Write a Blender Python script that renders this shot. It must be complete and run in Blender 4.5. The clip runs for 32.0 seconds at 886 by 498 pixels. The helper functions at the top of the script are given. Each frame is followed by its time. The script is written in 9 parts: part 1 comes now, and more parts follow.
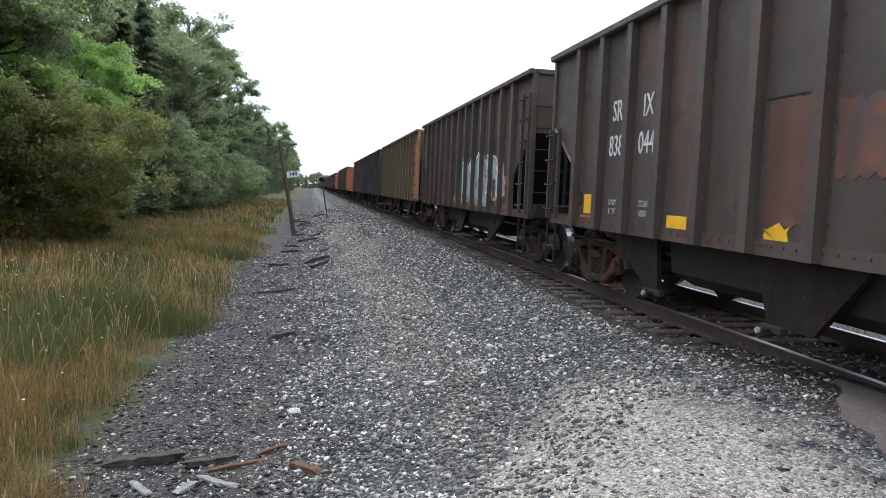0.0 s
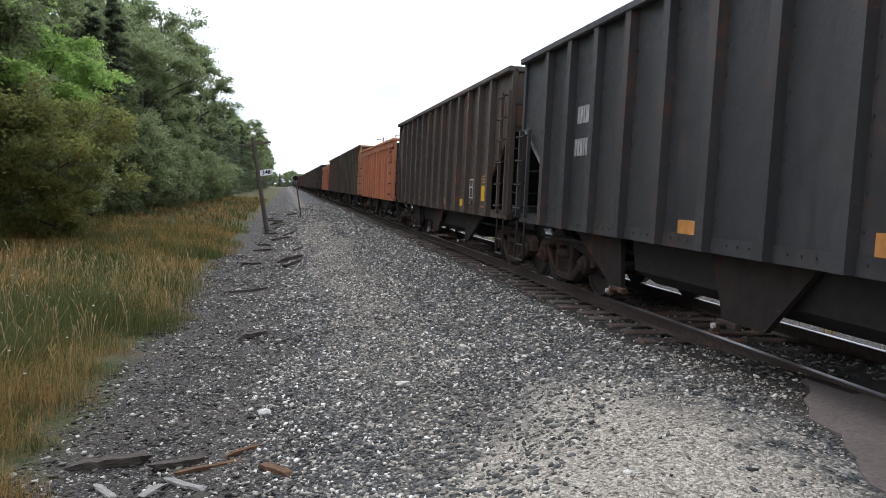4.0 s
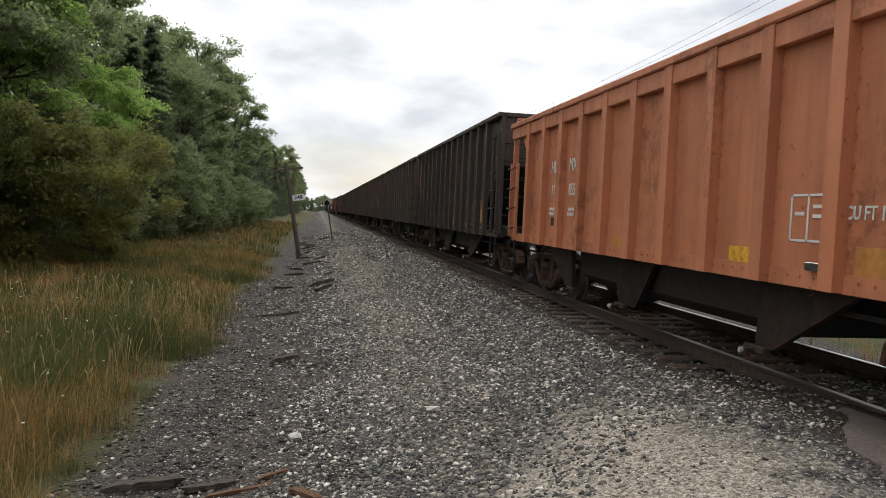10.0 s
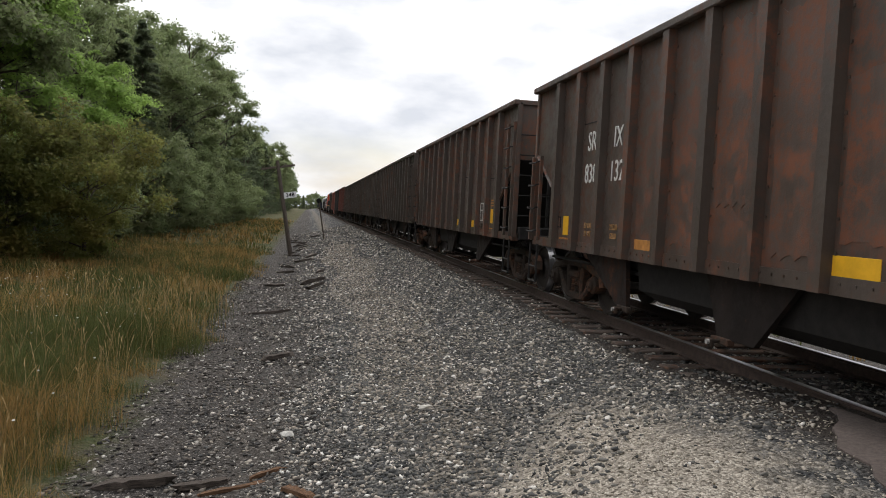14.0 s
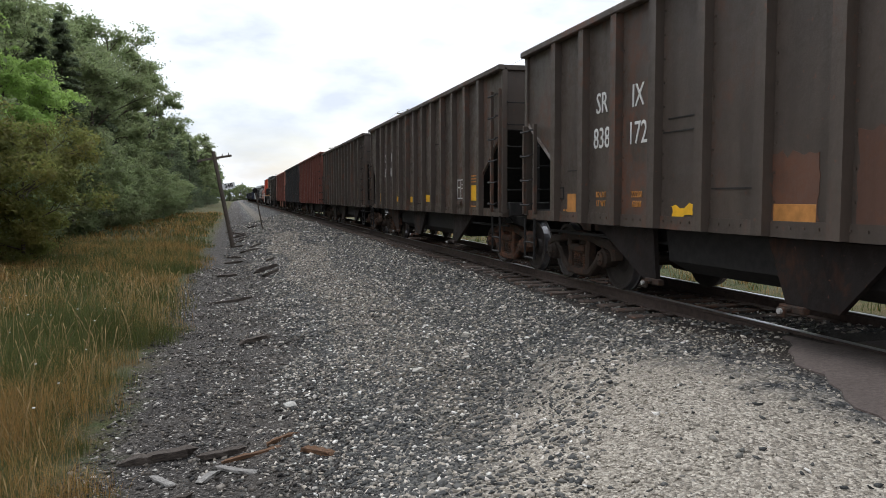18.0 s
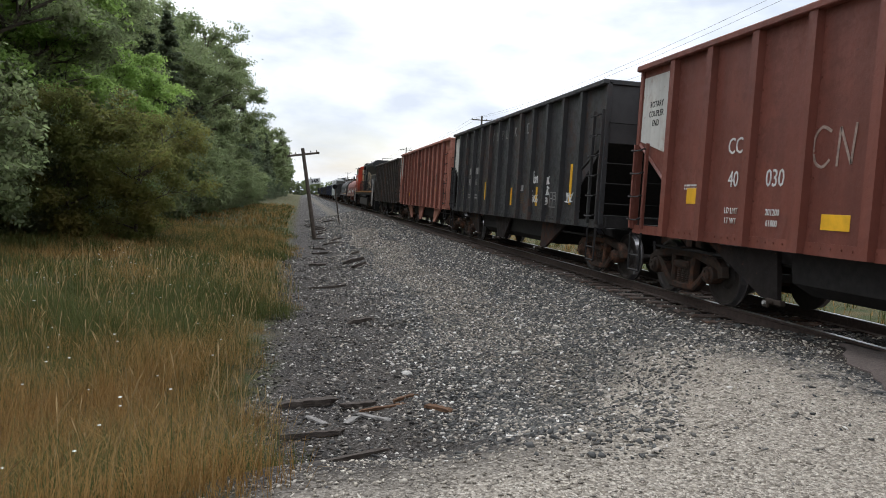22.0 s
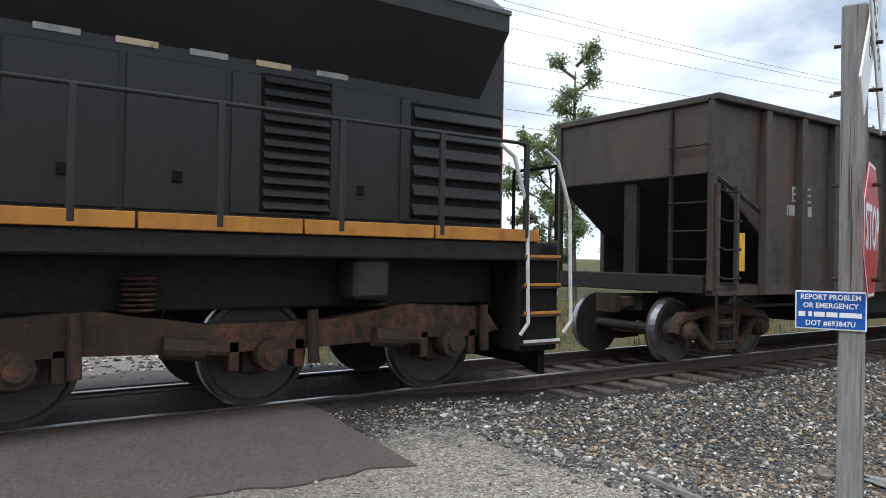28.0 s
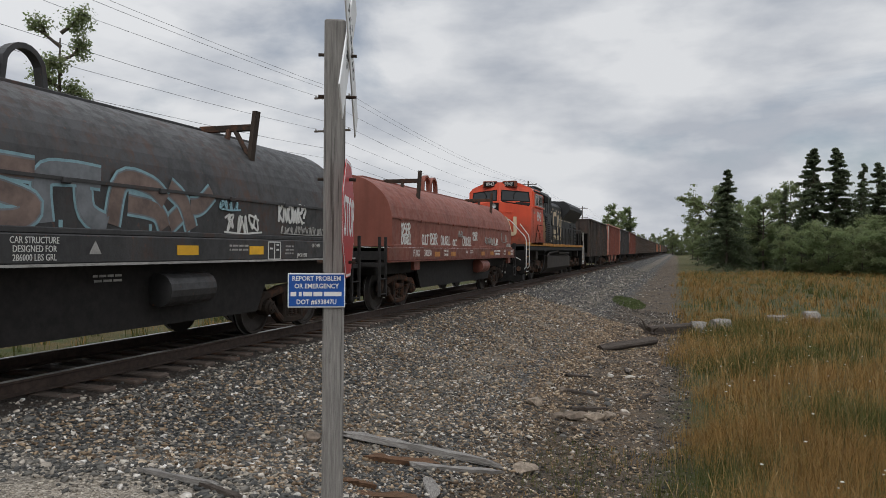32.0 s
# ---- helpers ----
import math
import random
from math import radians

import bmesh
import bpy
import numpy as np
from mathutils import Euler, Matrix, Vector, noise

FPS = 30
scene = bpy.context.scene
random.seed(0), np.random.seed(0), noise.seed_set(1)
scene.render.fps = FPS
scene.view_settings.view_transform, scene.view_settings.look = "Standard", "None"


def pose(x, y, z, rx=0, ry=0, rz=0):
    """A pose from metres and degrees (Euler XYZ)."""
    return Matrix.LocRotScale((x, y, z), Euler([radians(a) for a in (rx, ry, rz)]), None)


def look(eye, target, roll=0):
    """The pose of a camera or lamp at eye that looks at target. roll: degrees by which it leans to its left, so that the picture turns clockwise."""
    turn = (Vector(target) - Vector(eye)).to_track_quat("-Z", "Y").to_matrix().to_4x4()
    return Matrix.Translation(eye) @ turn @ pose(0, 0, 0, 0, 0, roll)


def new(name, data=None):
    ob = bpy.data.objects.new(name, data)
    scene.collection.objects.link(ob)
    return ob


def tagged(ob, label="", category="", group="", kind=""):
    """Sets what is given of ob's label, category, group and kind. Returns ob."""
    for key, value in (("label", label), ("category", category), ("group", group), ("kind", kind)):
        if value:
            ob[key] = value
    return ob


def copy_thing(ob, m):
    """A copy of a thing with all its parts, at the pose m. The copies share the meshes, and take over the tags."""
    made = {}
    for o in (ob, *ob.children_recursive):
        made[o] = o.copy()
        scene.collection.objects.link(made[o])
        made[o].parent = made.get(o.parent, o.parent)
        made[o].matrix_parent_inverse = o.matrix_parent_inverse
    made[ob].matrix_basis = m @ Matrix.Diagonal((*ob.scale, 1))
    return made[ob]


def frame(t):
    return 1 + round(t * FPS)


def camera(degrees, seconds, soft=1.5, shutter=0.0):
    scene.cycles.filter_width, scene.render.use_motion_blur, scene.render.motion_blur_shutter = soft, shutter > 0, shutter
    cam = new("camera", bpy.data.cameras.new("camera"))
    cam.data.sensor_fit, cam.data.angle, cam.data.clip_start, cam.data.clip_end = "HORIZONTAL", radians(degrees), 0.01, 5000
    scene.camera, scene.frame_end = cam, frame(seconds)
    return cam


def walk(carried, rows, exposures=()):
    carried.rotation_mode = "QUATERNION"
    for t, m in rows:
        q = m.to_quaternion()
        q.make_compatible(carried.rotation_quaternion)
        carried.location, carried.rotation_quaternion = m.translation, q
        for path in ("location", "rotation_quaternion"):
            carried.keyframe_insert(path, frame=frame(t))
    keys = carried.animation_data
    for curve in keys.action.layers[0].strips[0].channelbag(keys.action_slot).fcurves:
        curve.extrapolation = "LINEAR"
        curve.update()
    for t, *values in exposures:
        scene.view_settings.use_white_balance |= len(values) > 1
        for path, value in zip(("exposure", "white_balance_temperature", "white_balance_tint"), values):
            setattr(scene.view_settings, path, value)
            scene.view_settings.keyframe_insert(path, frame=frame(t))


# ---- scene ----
cam = camera(61.92, 32.0, soft=0.9)

PATH = [
    (0, -5.539, -0.372, 1.475, 85.45, -2.28, -10.027),
    (0.5, -5.514, -0.351, 1.47, 85.655, -2.139, -10.717),
    (1, -5.507, -0.372, 1.478, 85.936, -2.274, -11.718),
    (1.5, -5.519, -0.38, 1.482, 86.005, -2.629, -11.687),
    (2, -5.511, -0.366, 1.478, 86.228, -2.285, -11.996),
    (2.5, -5.506, -0.356, 1.474, 86.122, -2.511, -11.889),
    (3, -5.501, -0.338, 1.471, 85.531, -2.517, -12.029),
    (3.5, -5.507, -0.333, 1.471, 85.506, -2.686, -12.172),
    (5.5, -5.514, -0.321, 1.479, 85.995, -2.759, -10.764),
    (6, -5.516, -0.339, 1.487, 86.688, -2.9, -10.762),
    (6.5, -5.517, -0.339, 1.484, 87.009, -3.03, -10.622),
    (7, -5.516, -0.319, 1.483, 86.84, -2.743, -10.704),
    (7.5, -5.514, -0.351, 1.481, 86.551, -2.529, -10.756),
    (8, -5.503, -0.343, 1.483, 86.851, -2.645, -10.892),
    (8.5, -5.512, -0.346, 1.489, 86.694, -2.935, -10.558),
    (9, -5.521, -0.367, 1.483, 87.146, -3.084, -9.914),
    (9.5, -5.516, -0.368, 1.493, 87.56, -2.477, -9.27),
    (10, -5.508, -0.364, 1.485, 87.251, -2.499, -9.609),
    (10.5, -5.516, -0.366, 1.49, 86.757, -2.667, -9.77),
    (11, -5.527, -0.359, 1.49, 86.959, -2.824, -10.194),
    (11.5, -5.51, -0.351, 1.486, 87.133, -2.672, -10.57),
    (12, -5.516, -0.353, 1.493, 86.948, -2.618, -10.294),
    (12.5, -5.525, -0.364, 1.491, 87.551, -2.964, -10.309),
    (13, -5.531, -0.368, 1.497, 87.688, -2.856, -10.066),
    (13.5, -5.524, -0.368, 1.493, 87.739, -3.089, -10.662),
    (14, -5.533, -0.366, 1.489, 87.169, -2.862, -10.265),
    (14.5, -5.562, -0.345, 1.481, 86.754, -2.816, -10.485),
    (15, -5.67, -0.343, 1.468, 85.852, -1.915, -10.659),
    (15.5, -5.731, -0.455, 1.466, 86.848, -3.543, -8.926),
    (17.5, -6.081, -0.807, 1.403, 86.374, -0.8, -11.938),
    (18, -6.304, -0.906, 1.38, 85.966, 0.209, -15.71),
    (18.5, -6.428, -1.04, 1.394, 88.748, -1.527, -14.199),
    (19, -6.505, -1.189, 1.348, 85.951, -2.879, -16.89),
    (19.5, -6.642, -1.394, 1.391, 86.679, -2.778, -12.784),
    (20, -6.828, -1.613, 1.398, 87.679, -1.936, -12.082),
    (20.5, -7.099, -1.788, 1.382, 83.502, 1.916, -11.204),
    (21, -7.229, -1.991, 1.385, 86.17, -1.383, -9.544),
    (21.5, -7.292, -2.212, 1.362, 85.287, -2.556, -10.023),
    (22, -7.369, -2.368, 1.389, 86.189, -3.377, -10.836),
    (22.5, -7.545, -2.493, 1.369, 85.485, -1.699, -13.649),
    (23, -7.724, -2.612, 1.399, 86.484, -0.966, -14.69),
    (23.5, -7.767, -2.72, 1.372, 87.501, -2.494, -14.46),
    (24, -7.801, -2.861, 1.367, 86.711, -2.874, -12.645),
    (24.5, -7.834, -2.898, 1.368, 87.182, -2.545, -14.048),
    (25, -7.989, -2.881, 1.379, 88.389, -1.458, -15.842),
    (25.5, -8.038, -2.88, 1.367, 89.208, -2.64, -16.073),
    (26, -8.01, -2.84, 1.407, 90.135, -3.104, -22.937),
    (26.5, -7.981, -2.855, 1.367, 92.878, -2.545, -33.54),
    (27.5, -7.841, -2.853, 1.437, 91.599, -1.206, -90.166),
    (28.5, -7.701, -2.851, 1.507, 90.319, 0.132, -146.793),
    (29, -7.716, -2.849, 1.493, 90.335, 0.687, -149.883),
    (29.5, -7.712, -2.844, 1.498, 90.472, 0.476, -151.676),
    (30, -7.721, -2.86, 1.498, 89.908, 0.307, -154.667),
    (30.5, -7.741, -2.867, 1.496, 90.164, 0.051, -157.745),
    (31, -7.764, -2.839, 1.489, 90.115, 0.07, -160.57),
    (31.5, -7.765, -2.836, 1.49, 90.125, 0.017, -161.969),
    (32, -7.757, -2.825, 1.483, 90.012, -0.387, -162.373),
]

# seconds, stops, white balance: the camera's own exposure as it turns
EXPOSURES = [(0, 0.60, 5750, 10), (1.5, 0.60, 5800, 10), (2.2, 0.34, 5950, 10), (3.5, 0.40, 6000, 11), (6, 0.20, 6150, 11), (9, 0.13, 6450, 10), (10, -0.06, 6750, 10), (11, -0.04, 6650, 10), (14, -0.05, 6700, 11), (18, 0.08, 6250, 10), (20, -0.06, 6250, 10), (22, 0.04, 6250, 10), (24.5, -0.14, 6250, 10), (26, -0.38, 6450, 10), (27.3, 0.0, 6200, 10), (28.5, 0.25, 5850, 8), (29.5, 0.04, 6350, 10), (30.5, -0.34, 6600, 10), (32, -0.50, 6500, 10)]
walk(cam, [(r[0], pose(*r[1:])) for r in PATH], EXPOSURES)

# ---- sky and sun ----
world = bpy.data.worlds.new("sky")
scene.world = world
world.use_nodes = True
wt = world.node_tree
wt.nodes.clear()


def wnode(kind):
    return wt.nodes.new(kind)


w_out = wnode("ShaderNodeOutputWorld")
w_bg = wnode("ShaderNodeBackground")
w_bg.inputs["Strength"].default_value = 0.1
w_sky = wnode("ShaderNodeTexSky")
w_sky.sky_type, w_sky.sun_disc = "NISHITA", False
w_sky.sun_elevation, w_sky.sun_rotation, w_sky.dust_density = radians(48), radians(12), 2.0
w_tc = wnode("ShaderNodeTexCoord")
w_map = wnode("ShaderNodeMapping")
w_map.inputs["Scale"].default_value = (1.0, 1.0, 2.6)
w_n1 = wnode("ShaderNodeTexNoise")
w_n1.inputs["Scale"].default_value = 2.2
w_n1.inputs["Detail"].default_value = 8
w_n1.inputs["Roughness"].default_value = 0.55
w_n1.inputs["Distortion"].default_value = 0.4
w_n2 = wnode("ShaderNodeTexNoise")
w_n2.inputs["Scale"].default_value = 5.5
w_n2.inputs["Detail"].default_value = 7
w_r1 = wnode("ShaderNodeValToRGB")
w_r1.color_ramp.elements[0].position, w_r1.color_ramp.elements[1].position = 0.33, 0.47
w_r1.color_ramp.elements[0].color, w_r1.color_ramp.elements[1].color = (0.35, 0.35, 0.35, 1), (1, 1, 1, 1)
w_r2 = wnode("ShaderNodeValToRGB")
w_r2.color_ramp.elements[0].position, w_r2.color_ramp.elements[1].position = 0.34, 0.60
w_r2.color_ramp.elements[0].color, w_r2.color_ramp.elements[1].color = (5.7, 6.1, 6.8, 1), (9.2, 9.4, 9.7, 1)
w_mix = wnode("ShaderNodeMix")
w_mix.data_type = "RGBA"
wl = wt.links.new
wl(w_tc.outputs["Generated"], w_map.inputs["Vector"])
wl(w_map.outputs["Vector"], w_n1.inputs["Vector"])
wl(w_map.outputs["Vector"], w_n2.inputs["Vector"])
wl(w_n1.outputs["Fac"], w_r1.inputs["Fac"])
wl(w_n2.outputs["Fac"], w_r2.inputs["Fac"])
wl(w_r1.outputs["Color"], w_mix.inputs["Factor"])
wl(w_sky.outputs["Color"], w_mix.inputs["A"])
# clouds glow towards the hidden sun
w_dot = wnode("ShaderNodeVectorMath")
w_dot.operation = "DOT_PRODUCT"
w_dot.inputs[1].default_value = Vector((0.12, 0.62, 0.77)).normalized()
w_glow = wnode("ShaderNodeMapRange")
w_glow.inputs["From Min"].default_value, w_glow.inputs["From Max"].default_value = -0.4, 1.0
w_glow.inputs["To Min"].default_value, w_glow.inputs["To Max"].default_value = 1.08, 1.42
w_mul = wnode("ShaderNodeVectorMath")
w_mul.operation = "SCALE"
wl(w_tc.outputs["Generated"], w_dot.inputs[0])
wl(w_dot.outputs["Value"], w_glow.inputs["Value"])
wl(w_r2.outputs["Color"], w_mul.inputs[0])
# an overcast sky is brighter overhead than along the horizon
w_sep = wnode("ShaderNodeSeparateXYZ")
w_top = wnode("ShaderNodeMapRange")
w_top.inputs["From Min"].default_value, w_top.inputs["From Max"].default_value = 0.40, 0.92
w_top.inputs["To Min"].default_value, w_top.inputs["To Max"].default_value = 1.0, 1.7
w_both = wnode("ShaderNodeMath")
w_both.operation = "MULTIPLY"
wl(w_tc.outputs["Generated"], w_sep.inputs[0])
wl(w_sep.outputs["Z"], w_top.inputs["Value"])
wl(w_glow.outputs["Result"], w_both.inputs[0])
wl(w_top.outputs["Result"], w_both.inputs[1])
wl(w_both.outputs[0], w_mul.inputs["Scale"])
wl(w_mul.outputs["Vector"], w_mix.inputs["B"])
wl(w_mix.outputs["Result"], w_bg.inputs["Color"])
wl(w_bg.outputs["Background"], w_out.inputs["Surface"])

sun = new("sun", bpy.data.lights.new("sun", "SUN"))
sun.data.energy, sun.data.angle, sun.data.color = 1.25, radians(14), (1.0, 0.975, 0.94)
sun.matrix_world = look((-7, 30, 36), (0, 0, 0))

# ---- materials ----


class Nodes:
    """A Principled material with short ways to add noise."""

    def __init__(self, name, base=(0.5, 0.5, 0.5), rough=0.7, metal=0.0, spec=0.5):
        self.mat = bpy.data.materials.new(name)
        self.mat.use_nodes = True
        self.t = self.mat.node_tree
        self.b = self.t.nodes["Principled BSDF"]
        self.b.inputs["Base Color"].default_value = (*base, 1)
        self.b.inputs["Roughness"].default_value = rough
        self.b.inputs["Metallic"].default_value = metal
        self.b.inputs["Specular IOR Level"].default_value = spec
        self.tc = self.t.nodes.new("ShaderNodeTexCoord")
        self.place = self.tc.outputs["Object"]

    def shift(self):
        """Gives each part its own place in the pattern."""
        v = self.t.nodes.new("ShaderNodeVectorMath")
        v.operation = "MULTIPLY_ADD"
        v.inputs[1].default_value = (1, 1, 1)
        c = self.t.nodes.new("ShaderNodeCombineXYZ")
        r = self.math("MULTIPLY", self.rand(), 43.0)
        self.t.links.new(r, c.inputs[1])
        self.t.links.new(r, c.inputs[2])
        self.t.links.new(self.tc.outputs["Object"], v.inputs[0])
        self.t.links.new(c.outputs[0], v.inputs[2])
        self.place = v.outputs[0]

    def coord(self, scale=(1, 1, 1), local=True):
        m = self.t.nodes.new("ShaderNodeMapping")
        m.inputs["Scale"].default_value = scale
        src = self.place if local else self.geo().outputs["Position"]
        self.t.links.new(src, m.inputs["Vector"])
        return m.outputs["Vector"]

    def geo(self):
        return self.t.nodes.new("ShaderNodeNewGeometry")

    def noise(self, scale, detail=4, rough=0.6, vec=None, lo=0.35, hi=0.65):
        n = self.t.nodes.new("ShaderNodeTexNoise")
        n.inputs["Scale"].default_value, n.inputs["Detail"].default_value, n.inputs["Roughness"].default_value = scale, detail, rough
        self.t.links.new(vec if vec else self.place, n.inputs["Vector"])
        return self.range(n.outputs["Fac"], lo, hi)

    def voronoi(self, scale, vec=None, out="Color", feature="F1"):
        n = self.t.nodes.new("ShaderNodeTexVoronoi")
        n.feature = feature
        n.inputs["Scale"].default_value = scale
        self.t.links.new(vec if vec else self.tc.outputs["Object"], n.inputs["Vector"])
        return n.outputs[out]

    def range(self, val, lo, hi, a=0.0, b=1.0):
        m = self.t.nodes.new("ShaderNodeMapRange")
        m.inputs["From Min"].default_value, m.inputs["From Max"].default_value = lo, hi
        m.inputs["To Min"].default_value, m.inputs["To Max"].default_value = a, b
        self.t.links.new(val, m.inputs["Value"])
        return m.outputs["Result"]

    def math(self, op, a, b=None):
        m = self.t.nodes.new("ShaderNodeMath")
        m.operation = op
        for k, x in enumerate((a, b)):
            if x is None:
                continue
            if isinstance(x, (int, float)):
                m.inputs[k].default_value = x
            else:
                self.t.links.new(x, m.inputs[k])
        return m.outputs[0]

    def mix(self, fac, a, b, mode="MIX"):
        m = self.t.nodes.new("ShaderNodeMix")
        m.data_type, m.blend_type = "RGBA", mode
        for key, x in (("Factor", fac), ("A", a), ("B", b)):
            if isinstance(x, (int, float)):
                m.inputs[key].default_value = x
            elif isinstance(x, tuple):
                m.inputs[key].default_value = (*x, 1)
            else:
                self.t.links.new(x, m.inputs[key])
        return m.outputs["Result"]

    def ramp(self, fac, *stops):
        r = self.t.nodes.new("ShaderNodeValToRGB")
        e = r.color_ramp.elements
        while len(e) < len(stops):
            e.new(0.5)
        for k, (p, c) in enumerate(stops):
            e[k].position, e[k].color = p, (*c, 1)
        self.t.links.new(fac, r.inputs["Fac"])
        return r.outputs["Color"]

    def rand(self):
        return self.t.nodes.new("ShaderNodeObjectInfo").outputs["Random"]

    def island(self):
        return self.geo().outputs["Random Per Island"]

    def base(self, x):
        self.t.links.new(x, self.b.inputs["Base Color"])
        return self

    def rough(self, x):
        self.t.links.new(x, self.b.inputs["Roughness"])
        return self

    def bump(self, height, strength=0.3, dist=0.02):
        n = self.t.nodes.new("ShaderNodeBump")
        n.inputs["Strength"].default_value, n.inputs["Distance"].default_value = strength, dist
        self.t.links.new(height, n.inputs["Height"])
        self.t.links.new(n.outputs["Normal"], self.b.inputs["Normal"])
        return self


def painted(name, c1, c2, rust=(0.13, 0.055, 0.03), amount=0.35, rough=0.54, spec=0.42, cover=0.51):
    """Weathered steel paint: soft fading, streaks that run down, darker stains and rust blotches."""
    n = Nodes(name, rough=rough, spec=spec)
    n.shift()
    fade = n.noise(0.55, 5, 0.6, lo=0.3, hi=0.7)
    streak = n.noise(2.2, 5, 0.65, vec=n.coord((1, 1.6, 0.10)), lo=0.42, hi=0.72)
    col = n.mix(fade, c1, c2)
    col = n.mix(n.math("MULTIPLY", streak, 0.65), col, tuple(x * 0.55 for x in c1))
    stain = n.noise(1.3, 6, 0.7, vec=n.coord((1, 1.0, 0.7)), lo=0.5, hi=0.72)
    col = n.mix(n.math("MULTIPLY", stain, 0.4), col, tuple(x * 0.6 for x in c1))
    big = n.noise(0.42, 6, 0.72, vec=n.coord((1.0, 1.3, 0.55)), lo=cover, hi=cover + 0.12)
    fine = n.noise(5.0, 6, 0.75, lo=0.44, hi=0.6)
    col = n.mix(n.math("MULTIPLY", n.math("MULTIPLY", big, fine), amount), col, rust)
    spots = n.noise(11.0, 3, 0.6, lo=0.66, hi=0.74)
    col = n.mix(n.math("MULTIPLY", spots, 0.7), col, rust)
    n.base(col)
    n.rough(n.range(fine, 0, 1, rough - 0.08, rough + 0.15))
    n.bump(n.noise(14.0, 5, 0.7), 0.12, 0.01)
    return n.mat


def plain(name, c, rough=0.6, metal=0.0, vary=0.25, scale=9.0, bump=0.1, spec=0.4):
    n = Nodes(name, rough=rough, metal=metal, spec=spec)
    f = n.noise(scale, 5, 0.65)
    g = n.noise(scale * 0.15, 3, 0.5)
    col = n.mix(f, tuple(x * (1 - vary) for x in c), tuple(min(1, x * (1 + vary)) for x in c))
    n.base(n.mix(n.math("MULTIPLY", g, 0.35), col, tuple(x * 0.6 for x in c)))
    n.bump(f, bump, 0.01)
    return n.mat


M = {}
M["srix"] = painted("dark_brown_paint", (0.056, 0.042, 0.033), (0.086, 0.065, 0.051), rust=(0.135, 0.056, 0.032), amount=0.85)
M["rusty"] = painted("rust_blotched_brown_paint", (0.060, 0.045, 0.036), (0.086, 0.065, 0.052), rust=(0.145, 0.056, 0.031), amount=0.95, cover=0.45)
M["bessemer"] = painted("sooty_brown_paint", (0.034, 0.027, 0.022), (0.054, 0.041, 0.033), amount=0.8)
M["black"] = painted("black_paint", (0.030, 0.030, 0.031), (0.045, 0.043, 0.042), amount=0.5)
M["olive"] = painted("olive_brown_paint", (0.105, 0.082, 0.043), (0.137, 0.107, 0.057), amount=0.6)
M["brown"] = painted("umber_paint", (0.066, 0.051, 0.034), (0.098, 0.074, 0.048), amount=0.9)
M["orange"] = painted("faded_orange_paint", (0.44, 0.155, 0.075), (0.53, 0.20, 0.10), rust=(0.16, 0.06, 0.03), amount=0.7)
M["salmon"] = painted("salmon_paint", (0.42, 0.17, 0.12), (0.50, 0.215, 0.155), rust=(0.16, 0.06, 0.035), amount=0.75)
M["cnred"] = painted("oxide_red_paint", (0.150, 0.045, 0.030), (0.20, 0.064, 0.043), rust=(0.085, 0.028, 0.02), amount=0.5)
M["rustend"] = painted("rusted_orange_steel", (0.34, 0.16, 0.07), (0.42, 0.22, 0.11), amount=1.0)
# darker copy of the rusted steel: shade between cars put into its colour
M["rustshade"] = painted("shaded_sooty_rusted_steel", (0.060, 0.034, 0.022), (0.095, 0.052, 0.032), rust=(0.04, 0.03, 0.025), amount=1.0)
# near-black for sooty parts; also holds the shade of open ends and bellies
M["nearblack"] = plain("near_black_steel", (0.016, 0.014, 0.013), 0.85, vary=0.4)
M["truck"] = painted("dusty_cast_steel", (0.033, 0.025, 0.020), (0.052, 0.038, 0.029), rust=(0.14, 0.062, 0.036), amount=0.8, rough=0.9, spec=0.2, cover=0.46)
M["chute"] = painted("chute_steel", (0.014, 0.011, 0.010), (0.026, 0.019, 0.016), amount=0.6, rough=0.8, spec=0.2)
M["wheel"] = plain("wheel_steel", (0.036, 0.029, 0.025), 0.6, vary=0.3)
M["tread"] = plain("polished_tread", (0.34, 0.33, 0.33), 0.30, 0.9, vary=0.1)
M["yellow"] = plain("yellow_reflector", (0.78, 0.42, 0.02), 0.5, vary=0.12, scale=6)
M["dullorange"] = plain("dull_orange_reflector", (0.46, 0.20, 0.05), 0.6, vary=0.25, scale=8)
M["white"] = plain("white_lettering", (0.62, 0.61, 0.58), 0.7, vary=0.12, scale=5)
M["fadewhite"] = plain("faded_lettering", (0.33, 0.32, 0.30), 0.8, vary=0.3, scale=6)
M["steelrail"] = plain("rail_top", (0.42, 0.41, 0.41), 0.28, 0.95, vary=0.1)
M["rustrail"] = plain("rusty_rail", (0.054, 0.036, 0.028), 0.85, vary=0.35, scale=14)

# ---- mesh helpers ----


